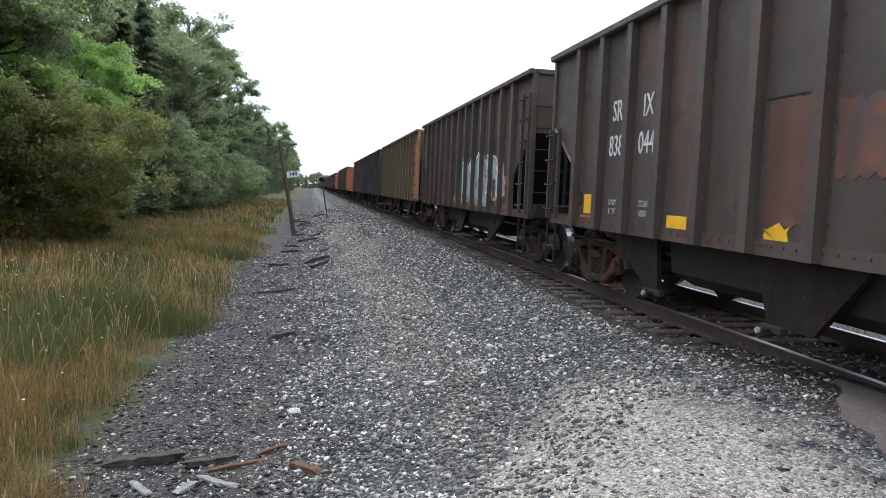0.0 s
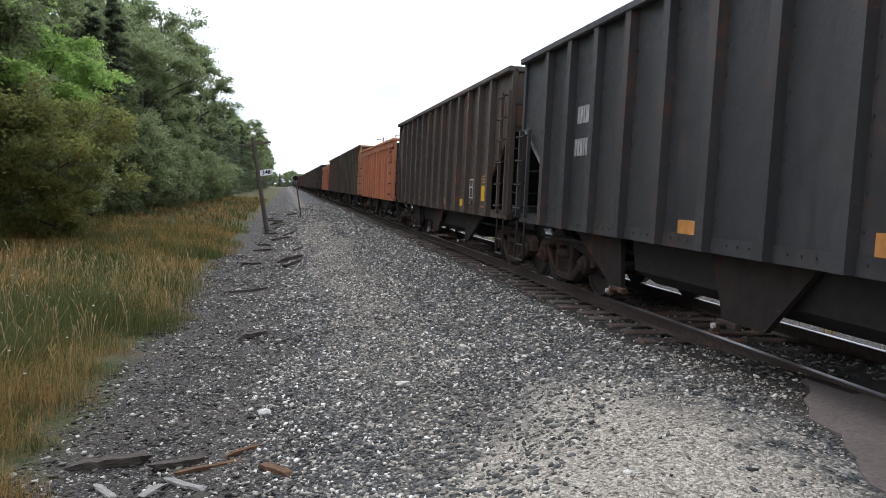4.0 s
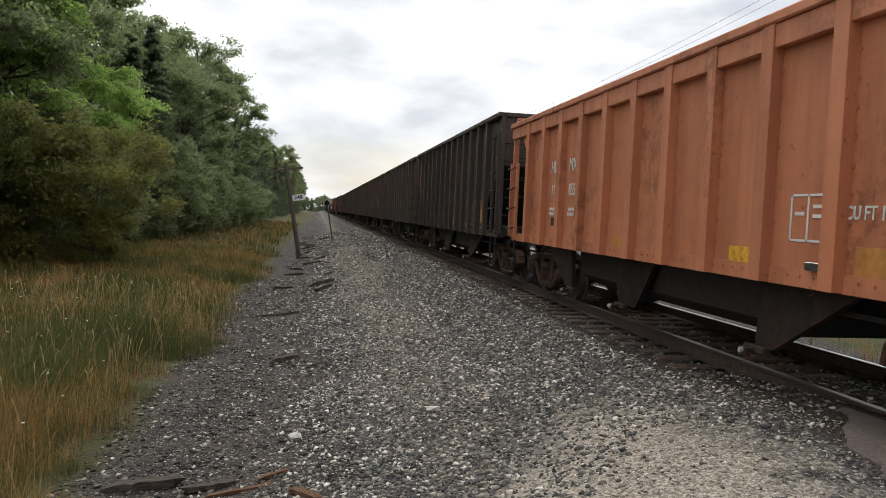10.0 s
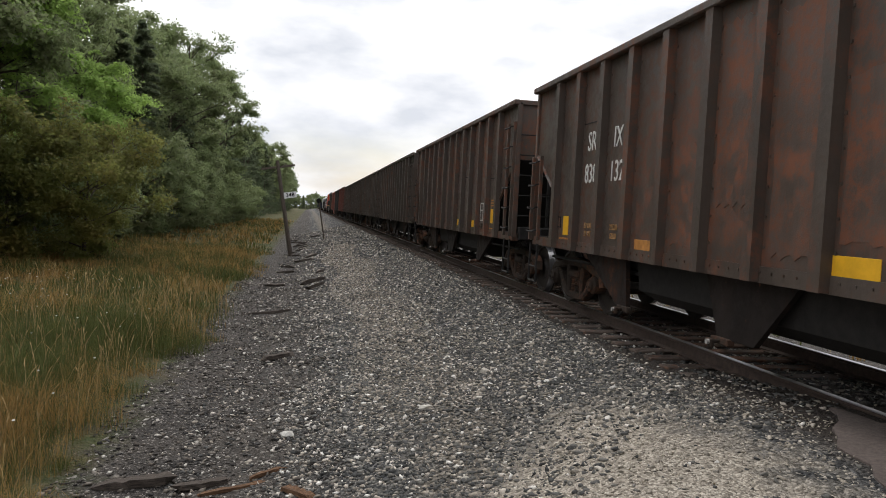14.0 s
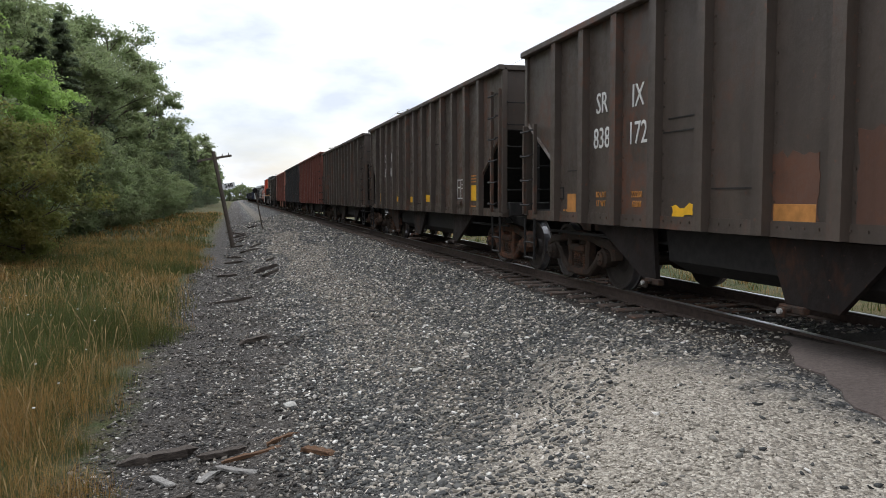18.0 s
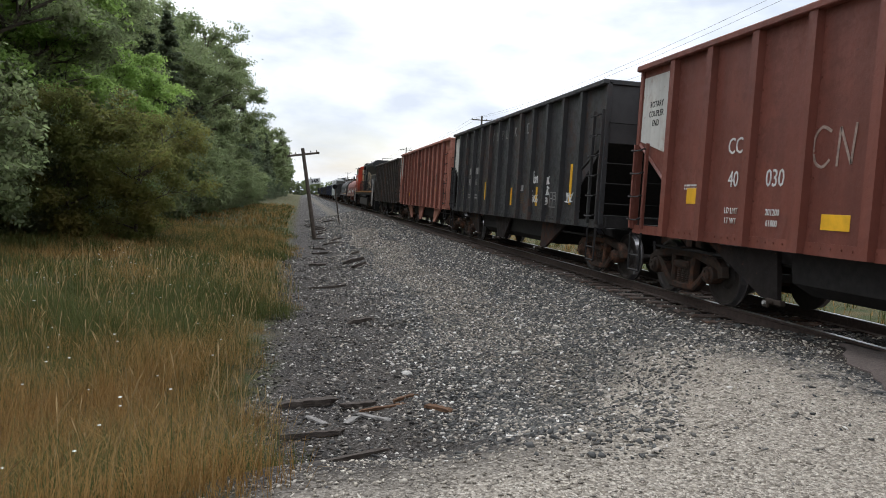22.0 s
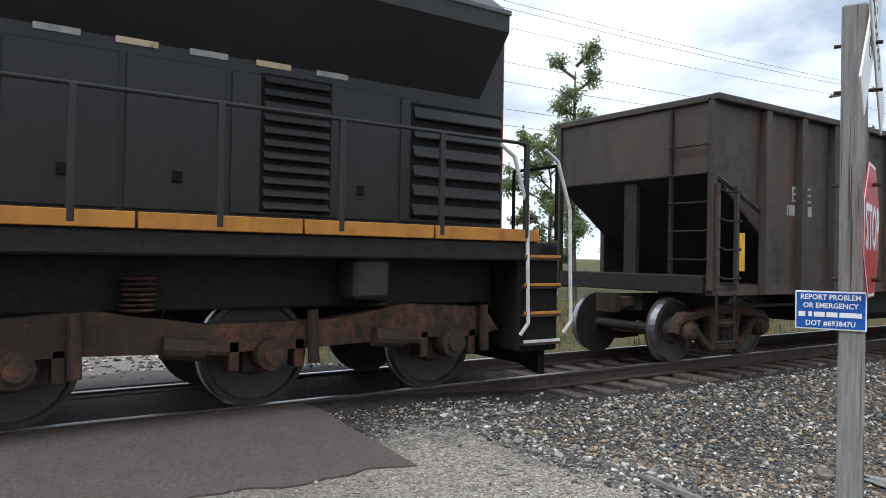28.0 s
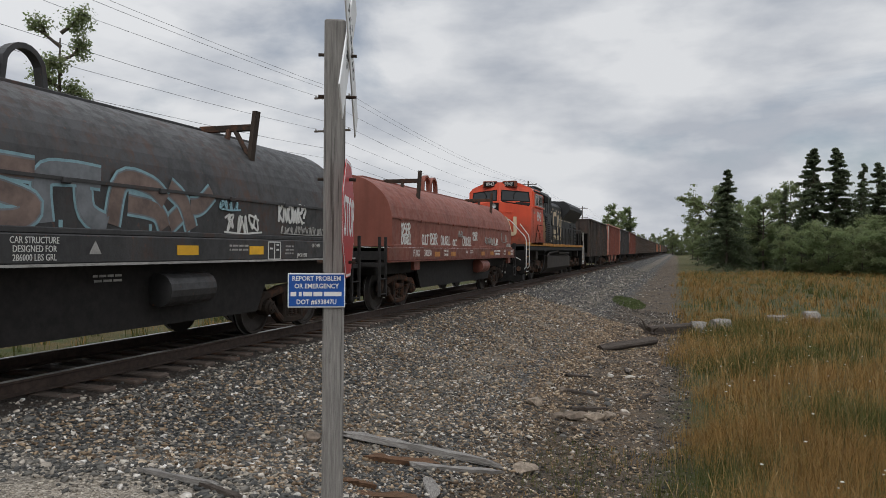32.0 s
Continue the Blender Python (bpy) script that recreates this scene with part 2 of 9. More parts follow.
class MB:
    """Collects vertices and faces of one part."""

    def __init__(self):
        self.v, self.f = [], []

    def add(self, vs, fs):
        o = len(self.v)
        self.v += [tuple(p) for p in vs]
        self.f += [tuple(i + o for i in q) for q in fs]
        return self

    def box(self, x0, x1, y0, y1, z0, z1, b=0.0):
        if b <= 0:
            vs = [(x, y, z) for z in (z0, z1) for y in (y0, y1) for x in (x0, x1)]
            return self.add(vs, [(0, 2, 3, 1), (4, 5, 7, 6), (0, 1, 5, 4), (1, 3, 7, 5), (3, 2, 6, 7), (2, 0, 4, 6)])
        b = min(b, (x1 - x0) * 0.45, (y1 - y0) * 0.45, (z1 - z0) * 0.45)
        bm = bmesh.new()
        vs = [(sx, sy, sz) for sx in (0, 1) for sy in (0, 1) for sz in (0, 1)]
        lo, hi = (x0, y0, z0), (x1, y1, z1)
        pts = []
        for s in vs:
            c = [hi[k] if s[k] else lo[k] for k in range(3)]
            d = [-b if s[k] else b for k in range(3)]
            for k in range(3):
                p = [c[j] + d[j] for j in range(3)]
                p[k] = c[k]
                pts.append(bm.verts.new(p))
        bmesh.ops.convex_hull(bm, input=pts)
        bm.verts.index_update()
        self.add([p.co[:] for p in bm.verts], [[p.index for p in q.verts] for q in bm.faces])
        bm.free()
        return self

    def prism(self, poly, axis, a0, a1):
        """A closed outline pulled along an axis: x takes (y, z), y takes (x, z), z takes (x, y)."""
        n = len(poly)

        def at(p, a):
            return {"x": (a, p[0], p[1]), "y": (p[0], a, p[1]), "z": (p[0], p[1], a)}[axis]
        vs = [at(p, a0) for p in poly] + [at(p, a1) for p in poly]
        fs = [tuple(range(n)), tuple(reversed(range(n, 2 * n)))] + [(i, (i + 1) % n, n + (i + 1) % n, n + i) for i in range(n)]
        return self.add(vs, fs)

    def cyl(self, p0, p1, r0, r1=None, n=10, caps=True):
        r1 = r0 if r1 is None else r1
        p0, p1 = Vector(p0), Vector(p1)
        q = (p1 - p0).to_track_quat("Z", "Y").to_matrix()
        vs = []
        for p, r in ((p0, r0), (p1, r1)):
            for i in range(n):
                a = 2 * math.pi * i / n
                vs.append(p + q @ Vector((r * math.cos(a), r * math.sin(a), 0)))
        fs = [(i, (i + 1) % n, n + (i + 1) % n, n + i) for i in range(n)]
        if caps:
            fs += [tuple(reversed(range(n))), tuple(range(n, 2 * n))]
        return self.add(vs, fs)

    def tube(self, pts, r, n=6):
        for a, b in zip(pts[:-1], pts[1:]):
            self.cyl(a, b, r, n=n)
        return self

    def lathe(self, prof, axis="x", n=28, at=(0, 0, 0)):
        """Rings of (place along the axis, radius)."""
        vs, fs = [], []
        for a, r in prof:
            for i in range(n):
                t = 2 * math.pi * i / n
                c, s = r * math.cos(t), r * math.sin(t)
                p = {"x": (a, c, s), "y": (c, a, s), "z": (c, s, a)}[axis]
                vs.append((p[0] + at[0], p[1] + at[1], p[2] + at[2]))
        for k in range(len(prof) - 1):
            fs += [(k * n + i, k * n + (i + 1) % n, (k + 1) * n + (i + 1) % n, (k + 1) * n + i) for i in range(n)]
        fs += [tuple(range(n)), tuple(reversed(range((len(prof) - 1) * n, len(prof) * n)))]
        return self.add(vs, fs)

    def mesh(self, name, mat=None, smooth=False):
        me = bpy.data.meshes.new(name)
        me.from_pydata(self.v, [], self.f)
        bm = bmesh.new()
        bm.from_mesh(me)
        bmesh.ops.recalc_face_normals(bm, faces=bm.faces)
        bm.to_mesh(me)
        bm.free()
        if smooth:
            me.polygons.foreach_set("use_smooth", [True] * len(me.polygons))
        if mat:
            me.materials.append(mat)
        return me


def part(name, mb, mat, parent=None, label="", m=None, smooth=False):
    """One mesh object under a thing or a part; mb may be a ready mesh that alike pieces share."""
    me = mb if isinstance(mb, bpy.types.Mesh) else mb.mesh(name, mat, smooth)
    ob = new(name, me)
    ob.parent = parent
    if m is not None:
        ob.matrix_basis = m
    if label:
        ob["label"] = label
    return ob


def root(name, label, category, m=None, group="", kind=""):
    ob = new(name)
    if m is not None:
        ob.matrix_basis = m
    return tagged(ob, label, category, group, kind)


def text_mesh(s, size, mat, depth=0.004, bold=0.0, width=1.0):
    cu = bpy.data.curves.new("lettering", "FONT")
    cu.body, cu.size, cu.extrude, cu.offset = s, size, depth, bold
    cu.align_x, cu.align_y, cu.resolution_u = "CENTER", "CENTER", 2
    ob = bpy.data.objects.new("lettering", cu)
    scene.collection.objects.link(ob)
    me = bpy.data.meshes.new_from_object(ob.evaluated_get(bpy.context.evaluated_depsgraph_get()))
    bpy.data.objects.remove(ob)
    bpy.data.curves.remove(cu)
    for p in me.vertices:
        p.co.x *= width
    me.materials.clear()
    me.materials.append(mat)
    return me


# the way lettering lies on a wall that faces -x
FACE = Matrix(((0, 0, -1, 0), (-1, 0, 0, 0), (0, 1, 0, 0), (0, 0, 0, 1)))


def on_side(x, y, z):
    return Matrix.Translation((x, y, z)) @ FACE


def smooth01(a, b, x):
    t = np.clip((x - a) / (b - a), 0, 1)
    return t * t * (3 - 2 * t)

# ---- the ground ----


def profile(ax):
    """Height of the track bed and its ditch against the distance from the middle of the track."""
    return np.interp(ax, [0, 1.35, 1.75, 2.8, 4.1, 5.7, 6.2, 7.4, 9.0, 13.0, 40, 4000], [-0.21, -0.215, -0.26, -0.56, -0.90, -1.31, -1.42, -1.46, -1.40, -1.22, -1.1, -1.1])


def road_height(ax):
    return np.interp(ax, [0, 1.35, 1.9, 4.0, 8.0, 20, 4000], [-0.035, -0.045, -0.10, -0.19, -0.25, -0.7, -1.05])


def road_edge(x):
    """y of the road's edge on the far side; it runs askew."""
    return np.clip(1.3 + (np.asarray(x, float) + 7.7) * 0.54, 0.7, 4.7)


def road_share(x, y):
    y = y + 0.30 * np.sin(1.1 * x + 0.5) + 0.15 * np.sin(2.7 * x)
    e = road_edge(x)
    return (1 - smooth01(e - 0.3, e + 3.4, y)) * smooth01(-10.4, -6.7, y)


def wobble(x, y):
    return 0.035 * np.sin(1.3 * x + 0.7 * y) * np.sin(0.9 * y - 0.4 * x) + 0.02 * np.sin(3.1 * x + 1.7) * np.sin(2.7 * y + 0.6 * x)


def height(x, y):
    x, y = np.asarray(x, float), np.asarray(y, float)
    ax, w = np.abs(x), road_share(x, y)
    rough = smooth01(1.9, 3.5, ax) * (1 - 0.7 * w)
    return profile(ax) * (1 - w) + road_height(ax) * w + wobble(x, y) * rough


def grass_edge(y):
    """x of the edge between cinders and meadow, beside the track."""
    y = np.asarray(y, float)
    return -7.75 + 0.35 * np.sin(0.45 * y) + 0.2 * np.sin(1.3 * y + 1) - 0.6 * smooth01(30, 60, y)


def pale_edge(x):
    """y to which pale road gravel has been spread; it makes a lobe beside the track."""
    x = np.asarray(x, float)
    return np.maximum(0.54 * x + 5.46, np.minimum(np.minimum(2.1 * x + 13.6, 0.9 * x + 9.2), 6.7))


def sheet(name, xs, ys, mat, label, category, kind="structure"):
    gx, gy = np.meshgrid(np.array(xs), np.array(ys))
    gz = height(gx, gy)
    nx, ny = len(xs), len(ys)
    vs = np.stack([gx.ravel(), gy.ravel(), gz.ravel()], 1)
    i = np.arange(ny - 1)[:, None] * nx + np.arange(nx - 1)[None, :]
    fs = np.stack([i, i + 1, i + nx + 1, i + nx], -1).reshape(-1, 4)
    me = bpy.data.meshes.new(name)
    me.from_pydata(vs.tolist(), [], fs.tolist())
    me.polygons.foreach_set("use_smooth", [True] * len(me.polygons))
    me.materials.append(mat)
    return tagged(new(name, me), label, category, kind=kind)


def ground_material():
    """Ballast by the track, cinders below it, pale gravel on the road, green and straw meadow beyond, each with its own grain."""
    n = Nodes("ground", rough=0.92, spec=0.25)
    pos = n.geo().outputs["Position"]
    sep = n.t.nodes.new("ShaderNodeSeparateXYZ")
    n.t.links.new(pos, sep.inputs[0])
    x, y = sep.outputs["X"], sep.outputs["Y"]
    ax = n.math("ABSOLUTE", x)
    warp = n.math("MULTIPLY", n.math("SUBTRACT", n.noise(0.9, 4, 0.6, vec=pos, lo=0.2, hi=0.8), 0.5), 1.5)
    warp2 = n.math("MULTIPLY", n.math("SUBTRACT", n.noise(2.6, 4, 0.6, vec=pos, lo=0.2, hi=0.8), 0.5), 1.0)
    # stones of two sizes
    cell = n.voronoi(26.0, vec=pos)
    cell2 = n.voronoi(48.0, vec=pos)
    grain = n.noise(60, 3, 0.7, vec=pos)
    sepc = n.t.nodes.new("ShaderNodeSeparateColor")
    n.t.links.new(cell, sepc.inputs[0])
    sepd = n.t.nodes.new("ShaderNodeSeparateColor")
    n.t.links.new(cell2, sepd.inputs[0])
    # ballast ground kept dark: the shade of gaps between stones is in it
    stone = n.ramp(sepc.outputs[0], (0.0, (0.022, 0.023, 0.024)), (0.45, (0.055, 0.056, 0.057)), (0.8, (0.12, 0.116, 0.11)), (1.0, (0.34, 0.31, 0.27)))
    pebble = n.ramp(sepd.outputs[1], (0.0, (0.20, 0.172, 0.138)), (0.5, (0.34, 0.30, 0.245)), (1.0, (0.52, 0.465, 0.39)))
    cinder = n.ramp(sepd.outputs[0], (0.0, (0.022, 0.019, 0.017)), (0.6, (0.045, 0.040, 0.036)), (0.90, (0.09, 0.08, 0.072)), (1.0, (0.36, 0.33, 0.30)))
    mud = n.noise(1.1, 4, 0.6, vec=pos, lo=0.4, hi=0.62)
    cinder = n.mix(n.math("MULTIPLY", mud, 0.4), cinder, (0.10, 0.085, 0.07))
    # brown soil between the cinders on the near side of the road
    soil = n.math("MULTIPLY", n.range(n.math("ADD", y, warp), -8.5, -10.5), n.noise(1.6, 5, 0.65, vec=pos, lo=0.30, hi=0.55))
    cinder = n.mix(n.math("MULTIPLY", soil, 0.75), cinder, n.mix(grain, (0.065, 0.046, 0.030), (0.20, 0.15, 0.10)))
    # from the ballast's foot into the cinders
    foot = n.range(n.math("ADD", ax, warp), 5.0, 5.5)
    sand = n.math("MULTIPLY", n.range(n.math("ABSOLUTE", n.math("SUBTRACT", n.math("ADD", ax, warp2), 3.9)), 0.75, 0.2), 0.6)
    stone = n.mix(sand, stone, n.mix(grain, (0.14, 0.115, 0.088), (0.27, 0.23, 0.18)))
    col = n.mix(foot, stone, cinder)
    # dark oily soil under and beside the ties
    bed = n.range(n.math("ADD", ax, n.math("MULTIPLY", warp2, 0.35)), 1.95, 1.55)
    col = n.mix(bed, col, n.mix(grain, (0.022, 0.018, 0.015), (0.06, 0.047, 0.038)))
    # pale road gravel
    edge = n.math("MINIMUM", n.math("ADD", n.math("MULTIPLY", x, 0.54), 5.46), 4.7)
    past = n.math("SUBTRACT", n.math("ADD", y, n.math("MULTIPLY", warp, 0.7)), edge)
    lobe = n.math("MINIMUM", n.math("MINIMUM", n.math("ADD", n.math("MULTIPLY", x, 2.1), 13.6), n.math("ADD", n.math("MULTIPLY", x, 0.9), 9.2)), 6.7)
    past_lobe = n.math("SUBTRACT", n.math("ADD", y, n.math("MULTIPLY", warp, 0.7)), n.math("MAXIMUM", lobe, edge))
    inroad = n.math("MULTIPLY", n.range(past_lobe, 0.5, -0.5), n.range(n.math("ADD", y, warp), -8.0, -6.8))
    inroad = n.math("MULTIPLY", inroad, n.range(n.math("ADD", ax, warp2), 2.0, 2.6))
    col = n.mix(inroad, col, pebble)
    worn = n.math("MULTIPLY", n.range(n.math("ADD", past, warp2), -2.0, -3.4), n.range(n.math("ADD", y, warp2), -6.2, -5.0))
    worn = n.math("MULTIPLY", worn, 0.75)
    col = n.mix(worn, col, n.mix(grain, (0.17, 0.145, 0.125), (0.25, 0.22, 0.19)))
    # meadow soil
    meadow = n.range(n.math("ADD", ax, n.math("MULTIPLY", warp2, 0.8)), 7.5, 8.2)
    meadow = n.math("MULTIPLY", meadow, n.math("MAXIMUM", n.range(n.math("ADD", y, warp2), 0.6, 1.4), n.range(n.math("ADD", y, warp2), -8.5, -9.3)))
    turf = n.mix(n.noise(0.35, 5, 0.6, vec=pos), (0.075, 0.068, 0.025), (0.14, 0.10, 0.04))
    turf = n.mix(n.noise(0.9, 5, 0.65, vec=pos, lo=0.45, hi=0.6), turf, (0.05, 0.07, 0.02))
    col = n.mix(meadow, col, n.mix(n.math("MULTIPLY", grain, 0.5), turf, (0.05, 0.05, 0.02)))
    n.base(col)
    hgt = n.math("ADD", n.math("MULTIPLY", n.voronoi(26.0, vec=pos, out="Distance"), -1.0), n.math("MULTIPLY", n.voronoi(48.0, vec=pos, out="Distance"), -0.5))
    n.bump(hgt, 0.9, 0.05)
    return n.mat


M["ground"] = ground_material()


def steps(*runs):
    out = []
    for a, b, s in runs:
        out += list(np.arange(a, b, s))
    return out + [runs[-1][1]]


sheet("ground", steps((-2500, -400, 300), (-400, -60, 20), (-60, -14, 2), (-14, 14, 0.25), (14, 60, 2), (60, 400, 20), (400, 2500, 300)),
      steps((-2500, -400, 300), (-400, -60, 10), (-60, -14, 1), (-14, 12, 0.3), (12, 60, 0.8), (60, 400, 10), (400, 2500, 300)),
      M["ground"], "grey ballast bank, dark cinder ditch, pale gravel road and meadow soil", "ground")

# ---- the track ----
track = root("railway_track", "straight single railway track on rust-stained wooden ties", "railway track", kind="structure")
for side in (-0.755, 0.755):
    rail = MB().prism([(side - 0.07, -0.172), (side + 0.07, -0.172), (side + 0.07, -0.158), (side + 0.012, -0.14), (side + 0.012, -0.045), (side + 0.036, -0.035), (side + 0.036, -0.008),
                       (side - 0.036, -0.008), (side - 0.036, -0.035), (side - 0.012, -0.045), (side - 0.012, -0.14), (side - 0.07, -0.158)], "y", -900, 1200)
    r = part("rail", rail, M["rustrail"], track, "rusty steel rail")
    part("rail_head", MB().box(side - 0.033, side + 0.033, -900, 1200, -0.008, 0.0), M["steelrail"], r, "bright worn rail head")


def tie_material():
    n = Nodes("tie_wood", rough=0.9, spec=0.2)
    g = n.noise(4, 6, 0.7, vec=n.coord((0.5, 6, 6)))
    c = n.mix(g, (0.045, 0.034, 0.028), (0.105, 0.078, 0.062))
    c = n.mix(n.math("MULTIPLY", n.noise(1.6, 4, 0.6, lo=0.5, hi=0.62), 0.8), c, (0.22, 0.085, 0.035))
    n.base(n.mix(n.rand(), c, (0.12, 0.095, 0.08)))
    n.bump(g, 0.5, 0.02)
    return n.mat


M["tie"] = tie_material()
tie_meshes = [MB().box(-1.32 - d, 1.30 + d, -0.112, 0.112, -0.33, -0.176 - e, 0.014).mesh("tie", M["tie"]) for d, e in ((0, 0), (0.03, 0.004), (-0.03, 0.008), (0.05, 0.002))]
plate_me = MB().box(-0.16, 0.16, -0.09, 0.09, 0, 0.014, 0.004).mesh("tie_plate", M["rustrail"])
rng = random.Random(5)
far_ties = MB()
y = -300.0
while y < 400:
    y += 0.505 + rng.uniform(-0.025, 0.025)
    if -6.3 < y < 5.3:
        continue
    if -55 < y < 85:
        part("tie", rng.choice(tie_meshes), None, track, m=pose(rng.uniform(-0.04, 0.04), y, rng.uniform(-0.006, 0.004), 0, 0, rng.uniform(-1.2, 1.2)))
    else:
        far_ties.box(-1.3, 1.3, y - 0.11, y + 0.11, -0.33, -0.178)
tagged(part("far_ties", far_ties, M["tie"], track), kind="stuff")
for k in range(70):
    yy = 5.5 + k * 0.505
    for side in (-0.755, 0.755):
        part("tie_plate", plate_me, None, track, m=pose(side, yy, -0.176))

# the level crossing: dark asphalt, worn timbers along the rails
M["asphalt"] = plain("worn_asphalt", (0.098, 0.076, 0.066), 0.88, vary=0.3, scale=30, bump=0.4)
crossing = root("level_crossing", "worn brown asphalt crossing surface with timber flangeways", "level crossing", kind="structure")


def apron_edge(y):
    """x of the asphalt's ragged edge on the road's side of the rails."""
    y = np.asarray(y, float)
    return np.interp(y, [-6.0, 1.5, 2.6, 3.2, 4.3, 5.3], [-2.9, -2.75, -2.35, -2.1, -1.65, -1.0]) + 0.05 * np.sin(5.3 * y) + 0.03 * np.sin(13 * y)


def apron(side, y0, y1, n=60):
    """A worn asphalt sheet that follows the ground, with a ragged outer edge a few centimetres thick."""
    mb, vs, fs, m = MB(), [], [], 6
    for k in range(n + 1):
        y = y0 + (y1 - y0) * k / n
        outer = float(apron_edge(y)) if side < 0 else 2.6 + 0.08 * math.sin(7 * y)
        for j in range(m + 1):
            x = 0.98 * side + (outer - 0.98 * side) * j / m
            vs.append((x, y, float(height(x, y)) + 0.03 * (1 - 0.5 * (j / m) ** 3)))
        vs.append((outer, y, float(height(outer, y)) - 0.08))
    for k in range(n):
        for j in range(m + 1):
            a = k * (m + 2) + j
            fs.append((a, a + 1, a + m + 3, a + m + 2))
    return mb.add(vs, fs)


part("asphalt_apron", apron(-1, -6.0, 5.25), M["asphalt"], crossing)
part("asphalt_apron", apron(1, -6.0, 4.7), M["asphalt"], crossing)
part("asphalt_middle", MB().box(-0.50, 0.50, -6.0, 4.8, -0.25, -0.03, 0.01), M["asphalt"], crossing)
for xx in (-0.90, -0.60, 0.60, 0.90):
    for k in range(4):
        part("crossing_timber", MB().box(xx - 0.085, xx + 0.085, -6.0 + k * 2.7, -3.33 + k * 2.7, -0.25, -0.022, 0.012), M["tie"], crossing)

# ---- railway cars ----
# A car's own space: middle of the car at the rail tops, y along the train, -x the side that faces the road.


def shared(cache, key, make):
    if key not in cache:
        cache[key] = make()
    return cache[key]


CACHE = {}


def wheelset_mesh(r):
    mb = MB()
    for s in (-1, 1):
        x = 0.755 * s
        mb.lathe([(x - 0.075 * s, r + 0.025), (x - 0.045 * s, r + 0.022), (x - 0.04 * s, r), (x + 0.065 * s, r - 0.004), (x + 0.07 * s, r - 0.05), (x + 0.035 * s, r - 0.07), (x + 0.01 * s, r * 0.45), (x + 0.06 * s, r * 0.36), (x + 0.07 * s, 0.09)], n=32)
    mb.lathe([(-1.05, 0.075), (1.05, 0.075)], n=12)
    me = mb.mesh("wheelset", M["wheel"])
    me.materials.append(M["tread"])
    for p in me.polygons:
        c = p.center
        if abs(c.x) > 0.70 and abs(c.x) < 0.83 and abs(math.hypot(c.y, c.z) - r) < 0.012:
            p.material_index = 1
    return me


def strap(mb, pts, thick, x0, x1, b=0.02):
    """A cast member that follows a line in the side view, with rounded edges; thick may change along it."""
    n = len(pts)
    vs, fs = [], []
    for i, p in enumerate(pts):
        a, c = pts[max(0, i - 1)], pts[min(n - 1, i + 1)]
        d = Vector((c[0] - a[0], c[1] - a[1])).normalized()
        nn = Vector((-d.y, d.x))
        h = (thick[i] if isinstance(thick, (list, tuple)) else thick) / 2
        for x, q in ((x0 + b, h), (x1 - b, h), (x1, h - b), (x1, b - h), (x1 - b, -h), (x0 + b, -h), (x0, b - h), (x0, h - b)):
            vs.append((x, p[0] + nn.x * q, p[1] + nn.y * q))
    for i in range(n - 1):
        fs += [(8 * i + j, 8 * i + (j + 1) % 8, 8 * i + 8 + (j + 1) % 8, 8 * i + 8 + j) for j in range(8)]
    fs += [tuple(range(8)), tuple(range(8 * n - 8, 8 * n))]
    return mb.add(vs, fs)


def side_frame_mesh():
    """A cast side frame: arched top member, bowed bottom member, two columns, bearing jaws and end caps."""
    mb = MB()
    x0, x1 = 0.90, 1.07
    top = [(-1.14, 0.44), (-1.10, 0.58), (-0.98, 0.66), (-0.72, 0.68), (-0.46, 0.74), (0.0, 0.77), (0.46, 0.74), (0.72, 0.68), (0.98, 0.66), (1.10, 0.58), (1.14, 0.44)]
    strap(mb, top, [0.10, 0.13, 0.15, 0.13, 0.14, 0.16, 0.14, 0.13, 0.15, 0.13, 0.10], x0, x1, 0.03)
    low = [(-0.86, 0.62), (-0.70, 0.50), (-0.52, 0.32), (-0.36, 0.21), (0.0, 0.19), (0.36, 0.21), (0.52, 0.32), (0.70, 0.50), (0.86, 0.62)]
    strap(mb, low, [0.10, 0.11, 0.12, 0.13, 0.12, 0.13, 0.12, 0.11, 0.10], x0, x1, 0.03)
    for k in (-1, 1):
        strap(mb, [(0.30 * k, 0.22), (0.29 * k, 0.45), (0.33 * k, 0.72)], [0.13, 0.10, 0.13], x0, x1, 0.03)
        strap(mb, [(0.70 * k, 0.36), (0.68 * k, 0.46), (0.66 * k, 0.56)], [0.05, 0.07, 0.08], x0 + 0.02, x1 - 0.02, 0.015)
        mb.lathe([(0.90, 0.13), (1.04, 0.14), (1.09, 0.135), (1.12, 0.105), (1.15, 0.10), (1.165, 0.06)], "x", 16, (0, 0.89 * k, 0.46))
        for j in range(3):
            t = radians(90 + 120 * j)
            mb.cyl((1.15, 0.89 * k + 0.06 * math.cos(t), 0.46 + 0.06 * math.sin(t)), (1.18, 0.89 * k + 0.06 * math.cos(t), 0.46 + 0.06 * math.sin(t)), 0.018, n=6)
    mb.box(0.88, 1.10, -0.24, 0.24, 0.50, 0.62, 0.03)
    return mb.mesh("side_frame", M["truck"])


